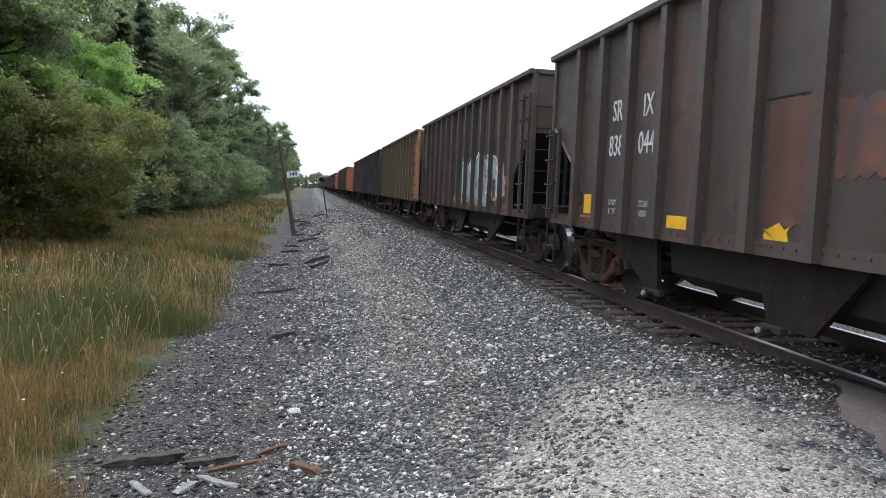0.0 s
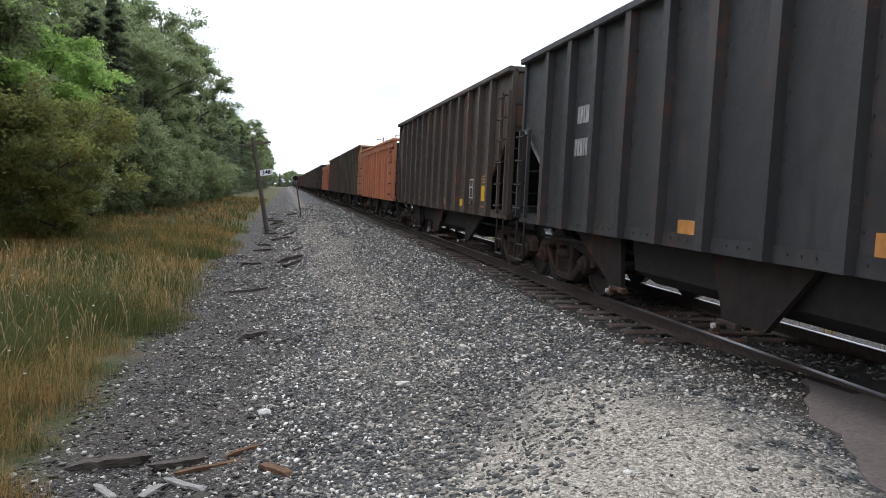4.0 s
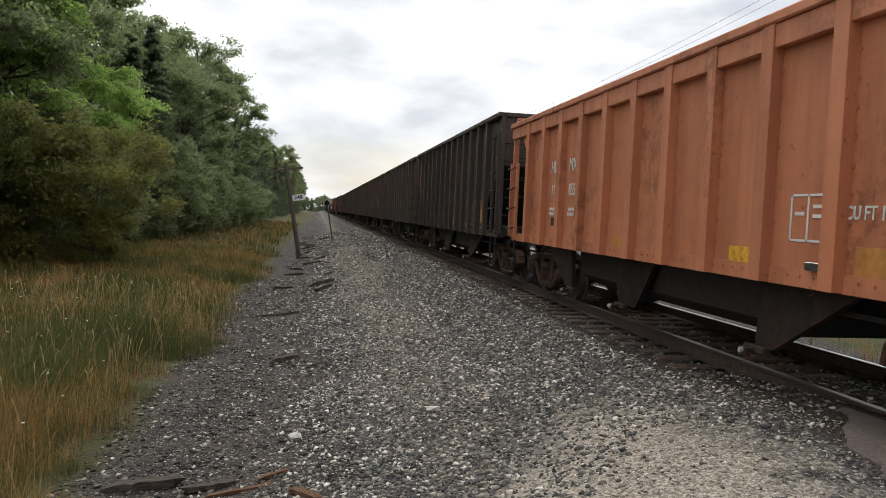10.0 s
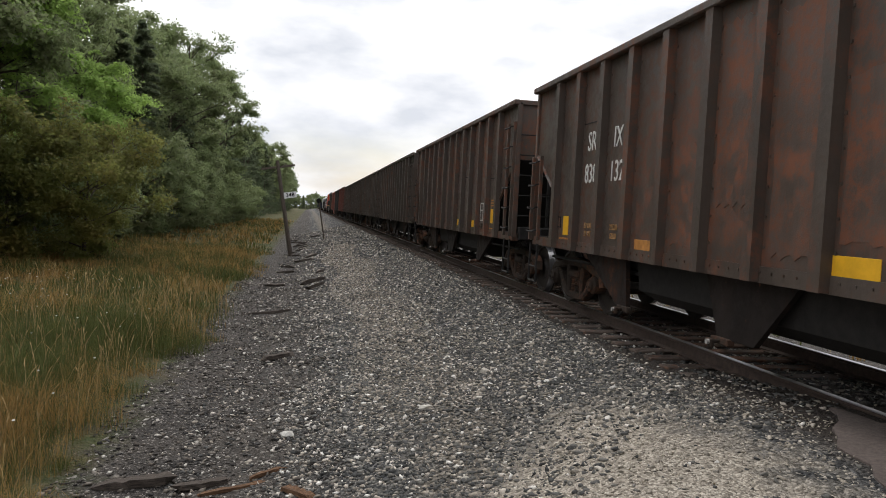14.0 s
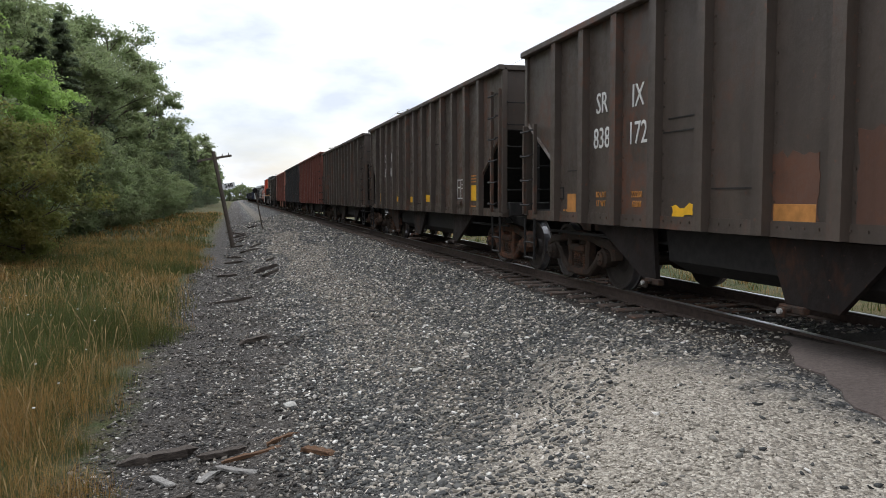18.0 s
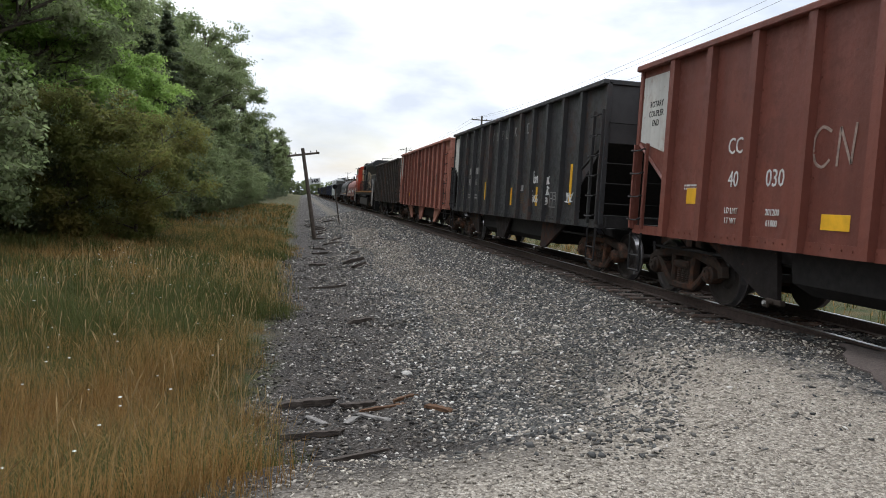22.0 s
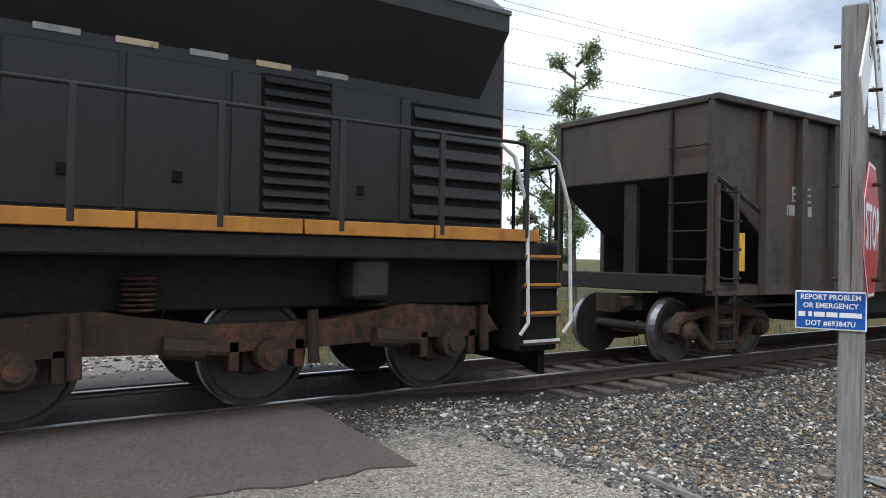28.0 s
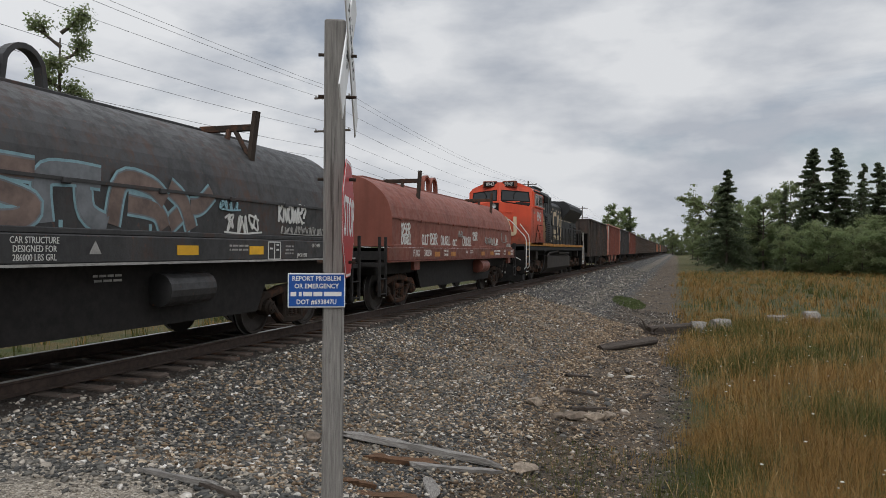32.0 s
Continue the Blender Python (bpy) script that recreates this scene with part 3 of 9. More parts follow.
def bolster_mesh():
    mb = MB().box(-0.95, 0.95, -0.17, 0.17, 0.48, 0.70, 0.02)
    mb.box(-0.9, 0.9, 0.46, 0.54, 0.30, 0.42, 0.01).box(-0.9, 0.9, -0.54, -0.46, 0.30, 0.42, 0.01)
    for k in (-1, 1):
        for s in (-1, 1):
            mb.box(0.755 * s - 0.06, 0.755 * s + 0.06, 0.40 * k - 0.05, 0.40 * k + 0.05, 0.30, 0.58, 0.02)
    return mb.mesh("bolster", M["truck"])


def spring_mesh():
    mb = MB()
    for yy in (-0.15, 0.0, 0.15):
        for k in range(6):
            z = 0.265 + k * 0.036
            mb.lathe([(z - 0.010, 0.05), (z, 0.066), (z + 0.010, 0.05)], "z", 10, (0.99, yy, 0))
        mb.cyl((0.99, yy, 0.25), (0.99, yy, 0.49), 0.05, n=8)
    mb.box(0.93, 1.05, -0.21, 0.21, 0.24, 0.256).box(0.93, 1.05, -0.21, 0.21, 0.484, 0.50)
    return mb.mesh("spring_nest", M["truck"])


WHEELSETS = []


def bogie(parent, y, r=0.46):
    sf = part("truck_bolster", shared(CACHE, "bolster", bolster_mesh), None, parent, "dusty cast steel truck", m=pose(0, y, 0))
    for turn in (0, 180):
        part("side_frame", shared(CACHE, "frame", side_frame_mesh), None, sf, m=pose(0, 0, 0, 0, 0, turn))
    for turn in (0, 180):
        part("spring_nest", shared(CACHE, "spring", spring_mesh), None, sf, m=pose(0, 0, 0, 0, 0, turn))
    for k in (-1, 1):
        w = part("wheelset", shared(CACHE, ("w", r), lambda: wheelset_mesh(r)), None, sf)
        w.matrix_parent_inverse = Matrix.Translation((0, 0.89 * k, r))
        WHEELSETS.append(w)
    return sf


def coupler_mesh():
    mb = MB().box(-0.09, 0.09, -0.1, 0.42, 0.76, 0.92, 0.02)
    mb.prism([(-0.16, 0.36), (0.16, 0.36), (0.18, 0.52), (0.06, 0.62), (-0.10, 0.60), (-0.18, 0.50)], "z", 0.70, 0.98)
    return mb.mesh("coupler", M["truck"])


def ladder(parent, x, y0, y1, zs, mat, tread=None):
    """Two stiles on the side of a car, with bent rungs."""
    for yy in (y0, y1):
        part("ladder_stile", MB().box(x - 0.03, x + 0.03, yy - 0.028, yy + 0.028, zs[0] - 0.15, zs[-1] + 0.12, 0.006), mat, parent)
    for z in zs:
        d = 0.035 if y1 > y0 else -0.035
        part("rung", MB().tube([(x - 0.02, y0, z + 0.025), (x - 0.075, y0 + d * 0.3, z + 0.02), (x - 0.085, y0 + d, z), (x - 0.085, y1 - d, z), (x - 0.075, y1 - d * 0.3, z + 0.02), (x - 0.02, y1, z + 0.025)], 0.014, 6), M["nearblack"], parent)


def hopper(mat, body=13.92, top=3.79, ribs=13, first=1.2, cut=(1.80, 2.60), sill=1.02, half=1.60, endmat=None, ribw=0.085, inset=False, detail=True, chutes="chute", ribs_mat=None):
    """An open-top steel hopper car with side stakes, sloped ends and chutes."""
    L = body / 2
    car = root("hopper_car", "", "railway car")
    em = endmat or mat
    mats = lambda end: em if end < 0 else mat
    skin = half - 0.09
    yr = L - first
    for s in (-1, 1):
        x0, x1 = (skin - 0.012, skin) if s > 0 else (-skin, -skin + 0.012)
        part("side_sheet", MB().prism([(-yr, sill), (yr, sill), (yr, top - 0.06), (-yr, top - 0.06)], "x", x0, x1), mat, car)
        for e in (-1, 1):
            q = [(yr * e + 0.001 * e, cut[0]), (L * e, cut[1]), (L * e, top - 0.06), (yr * e + 0.001 * e, top - 0.06)]
            if not inset:
                part("end_panel", MB().prism(q, "x", x0, x1), mats(e), car)
            if detail and not inset:
                # edge angle along the slope
                a0, b0 = Vector((skin * s, yr * e, cut[0])), Vector((skin * s, L * e, cut[1]))
                part("slope_angle", MB().cyl(a0, b0, 0.035, n=5), mats(e), car)
            part("corner_post", MB().box(min(x0, x1) - 0.045, max(x0, x1) + 0.045, L * e - 0.05, L * e + 0.05, sill + 0.05, top - 0.05, 0.008), mats(e), car)
        part("top_chord", MB().box(half * s - 0.085, half * s + 0.035 if s > 0 else half * s + 0.085, -L - 0.06, L + 0.06, top - 0.10, top, 0.015) if s > 0 else MB().box(-half - 0.035, -half + 0.085, -L - 0.06, L + 0.06, top - 0.10, top, 0.015), mat, car)
        part("side_sill", MB().prism([(s * (skin - 0.10), sill + 0.13), (s * (skin + 0.012), sill + 0.13), (s * (skin + 0.016), sill - 0.02), (s * (skin - 0.10), sill - 0.02)], "y", -L, L), mat, car)
        w = ribw
        rib = MB().prism([(s * skin, -w), (s * (skin + 0.105), -w * 0.93), (s * (skin + 0.105), w * 0.80), (s * skin, w)], "z", sill - 0.012, top - 0.09).mesh("rib", ribs_mat or mat)
        for k in range(ribs):
            part("rib", rib, None, car, m=pose(0, -yr + 2 * yr * k / (ribs - 1), 0))
        if detail and s < 0:
            riv = MB()
            for k in range(ribs):
                yy = -yr + 2 * yr * k / (ribs - 1)
                for j in range(9):
                    z = sill + 0.3 + j * (top - sill - 0.6) / 8
                    riv.box(-skin - 0.012, -skin, yy - 0.125, yy - 0.10, z - 0.012, z + 0.012)
            for k in range(int(2 * yr / 0.17)):
                riv.box(-skin - 0.024, -skin - 0.012, -yr + k * 0.17, -yr + k * 0.17 + 0.022, sill + 0.06, sill + 0.082)
            tagged(part("rivets", riv, mat, car), kind="stuff")
    for e in (-1, 1):
        part("end_chord", MB().box(-half + 0.086, half - 0.086, L * e - 0.05, L * e + 0.05, top - 0.10, top - 0.002, 0.012), mats(e), car)
        le = yr + 0.06 if inset else L
        # inset and rusted ends take darker steel: the shade there is in its colour
        part("end_sheet", MB().prism([(le * e, top - 0.1), (le * e - 0.02 * e, top - 0.1), (le * e - 0.02 * e, cut[1] + 0.02), (le * e, cut[1] + 0.02)], "x", -skin + 0.013, skin - 0.013), M["nearblack"] if inset else (M["rustshade"] if mats(e) is M["rustend"] else mats(e)), car)
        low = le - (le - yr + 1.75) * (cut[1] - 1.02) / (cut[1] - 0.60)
        # near-black slopes put the shade of the deep opening into the colour
        part("slope_sheet", MB().prism([(le * e, cut[1] + 0.018), (le * e - 0.02 * e, cut[1] + 0.018), ((low - 0.05) * e, 1.04), (low * e, 1.02), (le * e, cut[1])], "x", -skin + 0.013, skin - 0.013), M["nearblack"], car)
        part("end_sill", MB().box(-skin + 0.1, skin - 0.1, L * e - 0.08, L * e + 0.08, sill, sill + 0.26, 0.015), M["nearblack"], car)
        part("shear_plate", MB().box(-skin, skin, min(yr * e, L * e - 0.09 * e), max(yr * e, L * e - 0.09 * e), sill + 0.12, sill + 0.14), M["nearblack"], car)
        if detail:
            part("end_post", MB().box(-0.12, 0.12, L * e - 0.10 * e - 0.04, L * e - 0.10 * e + 0.04, sill + 0.26, cut[1] + 0.1), M["nearblack"], car)
            for z in (1.50, 1.90, 2.30, 2.70, 3.10):
                part("end_rung", MB().tube([(-skin + 0.05, L * e, z + 0.03), (-skin + 0.06, L * e + 0.09 * e, z), (-0.84, L * e + 0.09 * e, z), (-0.82, L * e, z + 0.03)], 0.014, 6), M["nearblack"], car)
            part("end_stile", MB().box(-0.85, -0.80, L * e - 0.02, L * e + 0.045, sill + 0.2, top - 0.12, 0.006), M["nearblack"], car)
        c = part("coupler", shared(CACHE, "coupler", coupler_mesh), None, car, m=pose(0, (L - 0.05) * e, 0, 0, 0, 0 if e > 0 else 180))
        # ladder in the open corner, with step below the sill
        za = [sill + 0.22 + 0.40 * k for k in range(int((top - sill - 0.3) / 0.40))]
        ladder(car, -half + 0.02, L * e - 0.02 * e, L * e - 0.46 * e, za if e < 0 else za[:4], mats(e))
        part("sill_step", MB().tube([(-half + 0.03, L * e - 0.03 * e, sill), (-half + 0.03, L * e - 0.03 * e, 0.36), (-half + 0.03, L * e - 0.44 * e, 0.36), (-half + 0.03, L * e - 0.44 * e, sill)], 0.02, 6).tube([(-half + 0.03, L * e - 0.03 * e, 0.62), (-half + 0.03, L * e - 0.44 * e, 0.62)], 0.016, 6), M["nearblack"], car)
    part("centre_sill", MB().box(-0.22, 0.22, -L + 0.1, L - 0.1, 0.70, 0.95, 0.01), M["nearblack"], car)
    # inner slopes that meet between the chutes
    span = 2 * (yr - 1.75)
    f = yr / 5.55
    for k, outline in enumerate(([(4.55, 0.98), (3.08, 0.98), (3.00, 0.36), (3.32, 0.36)], [(1.05, 0.98), (-0.45, 0.98), (0.15, 0.36), (0.78, 0.36)], [(-4.55, 0.98), (-3.08, 0.98), (-3.00, 0.36), (-3.32, 0.36)])):
        yg = (3.04, 0.68, -3.04)[k] * f
        for s in (-1, 1):
            ch = part("chute", MB().prism([(q[0] * f, q[1] + sill - 1.02) for q in outline], "x", s * (skin - 0.20), s * (skin - 0.14)), M[chutes], car, "rust-brown discharge chute")
            part("chute_gate", MB().box(min(s * 1.33, s * 1.41), max(s * 1.33, s * 1.41), yg - 0.16, yg + 0.16, 0.30, 0.37, 0.01).cyl((s * 1.36, yg, 0.34), (s * 1.52, yg, 0.32), 0.022, n=8).box(min(s * 1.48, s * 1.53), max(s * 1.48, s * 1.53), yg - 0.05, yg + 0.05, 0.27, 0.36, 0.012), M["truck"], ch)
            part("gate_cap", MB().cyl((s * 1.53, yg - 0.02, 0.33), (s * 1.56, yg - 0.02, 0.33), 0.026, n=8), M["fadewhite"], ch)
    # near-black block added to stand for the shade under the car, between chutes
    part("hopper_trough", MB().prism([(-1.30, 1.30), (1.30, 1.30), (1.22, 0.60), (0.92, 0.44), (-0.92, 0.44), (-1.22, 0.60)], "y", -2.95 * f, 2.95 * f), M["nearblack"], car, "near-black hopper belly, shade in its colour")
    part("floor_sheet", MB().box(-skin + 0.02, skin - 0.02, -span / 2, span / 2, 1.30, 1.36), M["nearblack"], car)
    for e in (-1, 1):
        bogie(car, (L - 1.0) * e)
    if detail:
        part("brake_pipe", MB().tube([(-1.25, -L + 0.4, 0.82), (-1.2, -2.0, 0.80), (-1.2, 2.0, 0.80), (-1.25, L - 0.4, 0.82)], 0.025, 6), M["nearblack"], car)
        part("air_hose", MB().tube([(-0.35, -L - 0.1, 0.8), (-0.38, -L - 0.25, 0.55), (-0.3, -L - 0.38, 0.42)], 0.03, 6), M["nearblack"], car)
    return car


def stripe(car, y, z, w, h, mat="yellow", half=1.60, name="reflector"):
    part(name, MB().box(-half + 0.083, -half + 0.09, y - w / 2, y + w / 2, z - h / 2, z + h / 2, 0.002), M[mat], car)


def letters(car, s, y, z, size, mat="white", half=1.60, width=0.8, bold=0.0):
    part("lettering", text_mesh(s, size, M[mat], bold=bold, width=width), None, car, m=on_side(-half + 0.086, y, z))


def bars(car, y, z, w, rows, mat="fadewhite", half=1.60, pitch=0.06, thick=0.028, seed=0):
    """Small stencil lines too worn to read."""
    r = random.Random(seed * 77 + int(y * 10))
    mb = MB()
    for k in range(rows):
        a = y - w / 2
        while a < y + w / 2 - 0.03:
            b = min(a + r.uniform(0.05, 0.16), y + w / 2)
            mb.box(-half + 0.084, -half + 0.089, a, b, z - k * pitch, z - k * pitch + thick)
            a = b + 0.025
    tagged(part("stencil", mb, M[mat], car), kind="stuff")


def plate(car, y, z, w=0.55, h=0.42, mat="white", half=1.60):
    """A boxed test panel: thin frame lines and short bars."""
    mb = MB()
    x0, x1 = -half + 0.084, -half + 0.089
    for a, b, c, d in ((-w / 2, w / 2, h / 2 - 0.02, h / 2), (-w / 2, w / 2, -h / 2, -h / 2 + 0.02), (-w / 2, -w / 2 + 0.02, -h / 2, h / 2), (w / 2 - 0.02, w / 2, -h / 2, h / 2), (-0.01, 0.01, -h / 2, h / 2), (0.05, w / 2 - 0.06, 0.02, 0.05), (-w / 2 + 0.06, -0.06, 0.08, 0.11), (-w / 2 + 0.06, -0.06, 0.0, 0.03)):
        mb.box(x0, x1, y + a, y + b, z + c, z + d)
    part("test_panel", mb, M[mat], car)

# ---- locomotive ----


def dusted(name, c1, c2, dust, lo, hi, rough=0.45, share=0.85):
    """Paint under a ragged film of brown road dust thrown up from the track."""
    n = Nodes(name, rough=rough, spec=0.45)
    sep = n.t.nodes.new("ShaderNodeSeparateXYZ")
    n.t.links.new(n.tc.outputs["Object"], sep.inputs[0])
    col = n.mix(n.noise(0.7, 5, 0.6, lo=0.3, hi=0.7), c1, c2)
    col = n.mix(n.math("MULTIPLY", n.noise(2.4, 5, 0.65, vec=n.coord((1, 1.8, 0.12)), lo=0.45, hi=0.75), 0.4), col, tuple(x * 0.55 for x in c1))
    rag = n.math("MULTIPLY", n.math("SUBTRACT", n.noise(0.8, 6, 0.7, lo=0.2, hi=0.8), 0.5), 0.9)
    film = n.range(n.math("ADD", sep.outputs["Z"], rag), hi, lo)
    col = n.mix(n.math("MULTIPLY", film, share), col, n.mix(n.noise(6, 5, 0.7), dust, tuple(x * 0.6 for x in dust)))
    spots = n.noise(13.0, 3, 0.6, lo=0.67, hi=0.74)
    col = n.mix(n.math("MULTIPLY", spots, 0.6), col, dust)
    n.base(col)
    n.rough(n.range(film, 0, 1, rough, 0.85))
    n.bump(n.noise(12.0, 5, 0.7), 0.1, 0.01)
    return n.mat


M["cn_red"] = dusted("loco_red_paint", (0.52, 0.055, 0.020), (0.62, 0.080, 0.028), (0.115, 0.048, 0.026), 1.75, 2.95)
M["cn_black"] = dusted("loco_black_paint", (0.012, 0.0125, 0.013), (0.020, 0.0205, 0.021), (0.040, 0.030, 0.022), 1.6, 3.1, 0.55, 0.6)
M["cn_cream"] = painted("loco_cream_paint", (0.52, 0.40, 0.25), (0.62, 0.50, 0.34), amount=0.5)
M["cn_tan"] = dusted("dusty_tan_paint", (0.34, 0.20, 0.085), (0.42, 0.26, 0.12), (0.095, 0.055, 0.030), 1.9, 3.2, 0.6)
M["sill_yellow"] = painted("grimy_sill_yellow", (0.40, 0.16, 0.018), (0.50, 0.22, 0.026), rust=(0.24, 0.09, 0.02), amount=0.8)
M["tank"] = plain("dusty_fuel_tank", (0.029, 0.022, 0.017), 0.8, vary=0.4, scale=3)
M["louvre"] = plain("louvre_dark", (0.013, 0.0125, 0.012), 0.9, vary=0.3, spec=0.12)
M["louvre_grey"] = plain("roof_grey", (0.11, 0.115, 0.12), 0.6, vary=0.2)
M["palewall_dusty"] = plain("dusty_notice", (0.42, 0.34, 0.26), 0.7, vary=0.3, scale=20)
M["rail_white"] = plain("white_handrail", (0.60, 0.58, 0.55), 0.5, vary=0.2)
glass = Nodes("cab_glass", (0.020, 0.023, 0.024), 0.05, 0.0, 0.45)
M["glass"] = glass.mat
lamp = Nodes("headlight_glass", (0.55, 0.56, 0.55), 0.08, 0.6, 0.6)
M["lamp"] = lamp.mat


def ribbon(pts, w, h=0.006, rise=0.0):
    """A flat painted stroke through the points, x to the right and y up."""
    mb = MB()
    pts = [Vector((p[0], p[1])) for p in pts]
    left, right = [], []
    for i, p in enumerate(pts):
        a = pts[max(0, i - 1)]
        b = pts[min(len(pts) - 1, i + 1)]
        d = (b - a).normalized()
        nn = Vector((-d.y, d.x)) * (w / 2)
        left.append(p + nn)
        right.append(p - nn)
    n = len(pts)
    vs = [(q.x, q.y, h + rise * i) for i, q in enumerate(left)] + [(q.x, q.y, h + rise * i) for i, q in enumerate(right)] + [(q.x, q.y, 0) for q in left] + [(q.x, q.y, 0) for q in right]
    fs = []
    for i in range(n - 1):
        fs += [(i, i + 1, n + i + 1, n + i), (i, i + 1, 2 * n + i + 1, 2 * n + i), (n + i, n + i + 1, 3 * n + i + 1, 3 * n + i)]
    fs += [(0, n, 3 * n, 2 * n), (n - 1, 2 * n - 1, 4 * n - 1, 3 * n - 1)]
    return mb.add(vs, fs)


def arc(cx, cy, r, a0, a1, n=8):
    return [(cx + r * math.cos(radians(a0 + (a1 - a0) * k / n)), cy + r * math.sin(radians(a0 + (a1 - a0) * k / n))) for k in range(n + 1)]


def worm(h):
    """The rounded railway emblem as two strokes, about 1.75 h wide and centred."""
    r = 0.22 * h
    c = [(-0.12 * h, 0.5 * h - 0.09 * h)] + arc(-0.60 * h, 0.5 * h - 0.09 * h - r, r, 90, 180) + arc(-0.60 * h, -0.5 * h + 0.09 * h + r, r, 180, 270) + [(-0.10 * h, -0.5 * h + 0.09 * h)]
    n = [(0.02 * h, -0.5 * h)] + arc(0.16 * h, 0.27 * h, 0.14 * h, 180, 40) + arc(0.58 * h, -0.27 * h, 0.14 * h, 220, 360) + [(0.72 * h, 0.5 * h)]
    return ribbon(c, 0.18 * h), ribbon(n, 0.18 * h)


def long_worm(w, h):
    """The wide emblem on the flank: one stroke, w wide and h high."""
    t = 0.19 * h
    top, bot, r = h / 2 - t / 2, -h / 2 + t / 2, 0.20 * h
    x = lambda f: -w / 2 + f * w
    pts = [(x(0.39), top)] + arc(x(0.035) + r, top - r, r, 90, 180, 6) + arc(x(0.035) + r, bot + r, r, 180, 270, 6) + [(x(0.40), bot)]
    pts += arc(x(0.54) - r, bot + r, r, 270, 360, 6) + arc(x(0.54) + r * 0.75, top - r * 1.1, r * 0.75, 180, 35, 7)
    pts += arc(x(0.965) - r * 0.75, bot + r * 0.2, r * 0.75, 215, 360, 7) + [(x(0.965), top - 0.05 * h)]
    return ribbon(pts, t)


def louvres(parent, x, y0, y1, z0, z1, n, name="grille", mat="louvre"):
    g = part(name, MB().box(x - 0.012, x + 0.03, y0, y1, z0, z1, 0.004), M[mat], parent, "dark louvred grille")
    for k in range(n):
        z = z0 + (z1 - z0) * (k + 0.5) / n
        d = (z1 - z0) / n
        part("slat", MB().prism([(x - 0.012, z + d * 0.3), (x - 0.06, z - d * 0.25), (x - 0.05, z - d * 0.32), (x - 0.012, z + d * 0.12)], "y", y0 + 0.03, y1 - 0.03), M["cn_red" if mat == "cn_red" else "cn_black"], g)
    return g


def loco_truck(parent, yc):
    """A three-axle truck with a thick cast frame, coil springs, brake gear and journal boxes."""
    t = part("truck_frame", MB(), M["truck"], parent)
    mb = MB()
    for s in (-1, 1):
        x0, x1 = (0.98, 1.16) if s > 0 else (-1.16, -0.98)
        mb.prism([(-2.75, 0.66), (-2.55, 0.92), (-1.5, 0.98), (-0.6, 0.84), (0.6, 0.84), (1.5, 0.98), (2.55, 0.92), (2.75, 0.66), (2.5, 0.60), (1.7, 0.62), (0.4, 0.58), (-0.4, 0.58), (-1.7, 0.62), (-2.5, 0.60)], "x", x0, x1)
        for a in (-2.07, 0, 2.07):
            for d in (-0.36, 0.28):
                mb.box(x0, x1, yc * 0 + a + d, a + d + 0.10, 0.40, 0.68, 0.01)
    t.data = mb.mesh("truck_frame", M["truck"])
    t.matrix_basis = pose(0, yc, 0)
    for a in (-2.07, 0, 2.07):
        w = part("wheelset", shared(CACHE, ("w", 0.533), lambda: wheelset_mesh(0.533)), None, t)
        w.matrix_parent_inverse = Matrix.Translation((0, a, 0.533))
        WHEELSETS.append(w)
        for s in (-1, 1):
            part("journal_box", MB().box(1.0 * s - 0.02, 1.0 * s + 0.02, a - 0.2, a + 0.2, 0.36, 0.74, 0.01).cyl((1.0 * s, a, 0.55), (1.26 * s, a, 0.55), 0.15, n=14).cyl((1.26 * s, a, 0.55), (1.30 * s, a, 0.55), 0.09, n=10), M["truck"], t)
            part("brake_cylinder", MB().cyl((1.20 * s, a + 0.62, 0.62), (1.20 * s, a + 0.98, 0.66), 0.10, n=12).cyl((1.20 * s, a + 0.42, 0.60), (1.20 * s, a + 0.62, 0.62), 0.05, n=8), M["truck"], t)
            part("shock_absorber", MB().cyl((1.24 * s, a - 0.42, 0.45), (1.24 * s, a - 0.40, 0.95), 0.055, n=10), M["truck"], t)
    for s in (-1, 1):
        for a in (-1.15, 1.15):
            sp = MB()
            for k in range(7):
                z = 0.98 + k * 0.045
                sp.lathe([(z - 0.014, 0.13), (z, 0.16), (z + 0.014, 0.13)], "z", 14, (1.08 * s, a, 0))
            part("spring", sp, M["truck"], t)
    return t


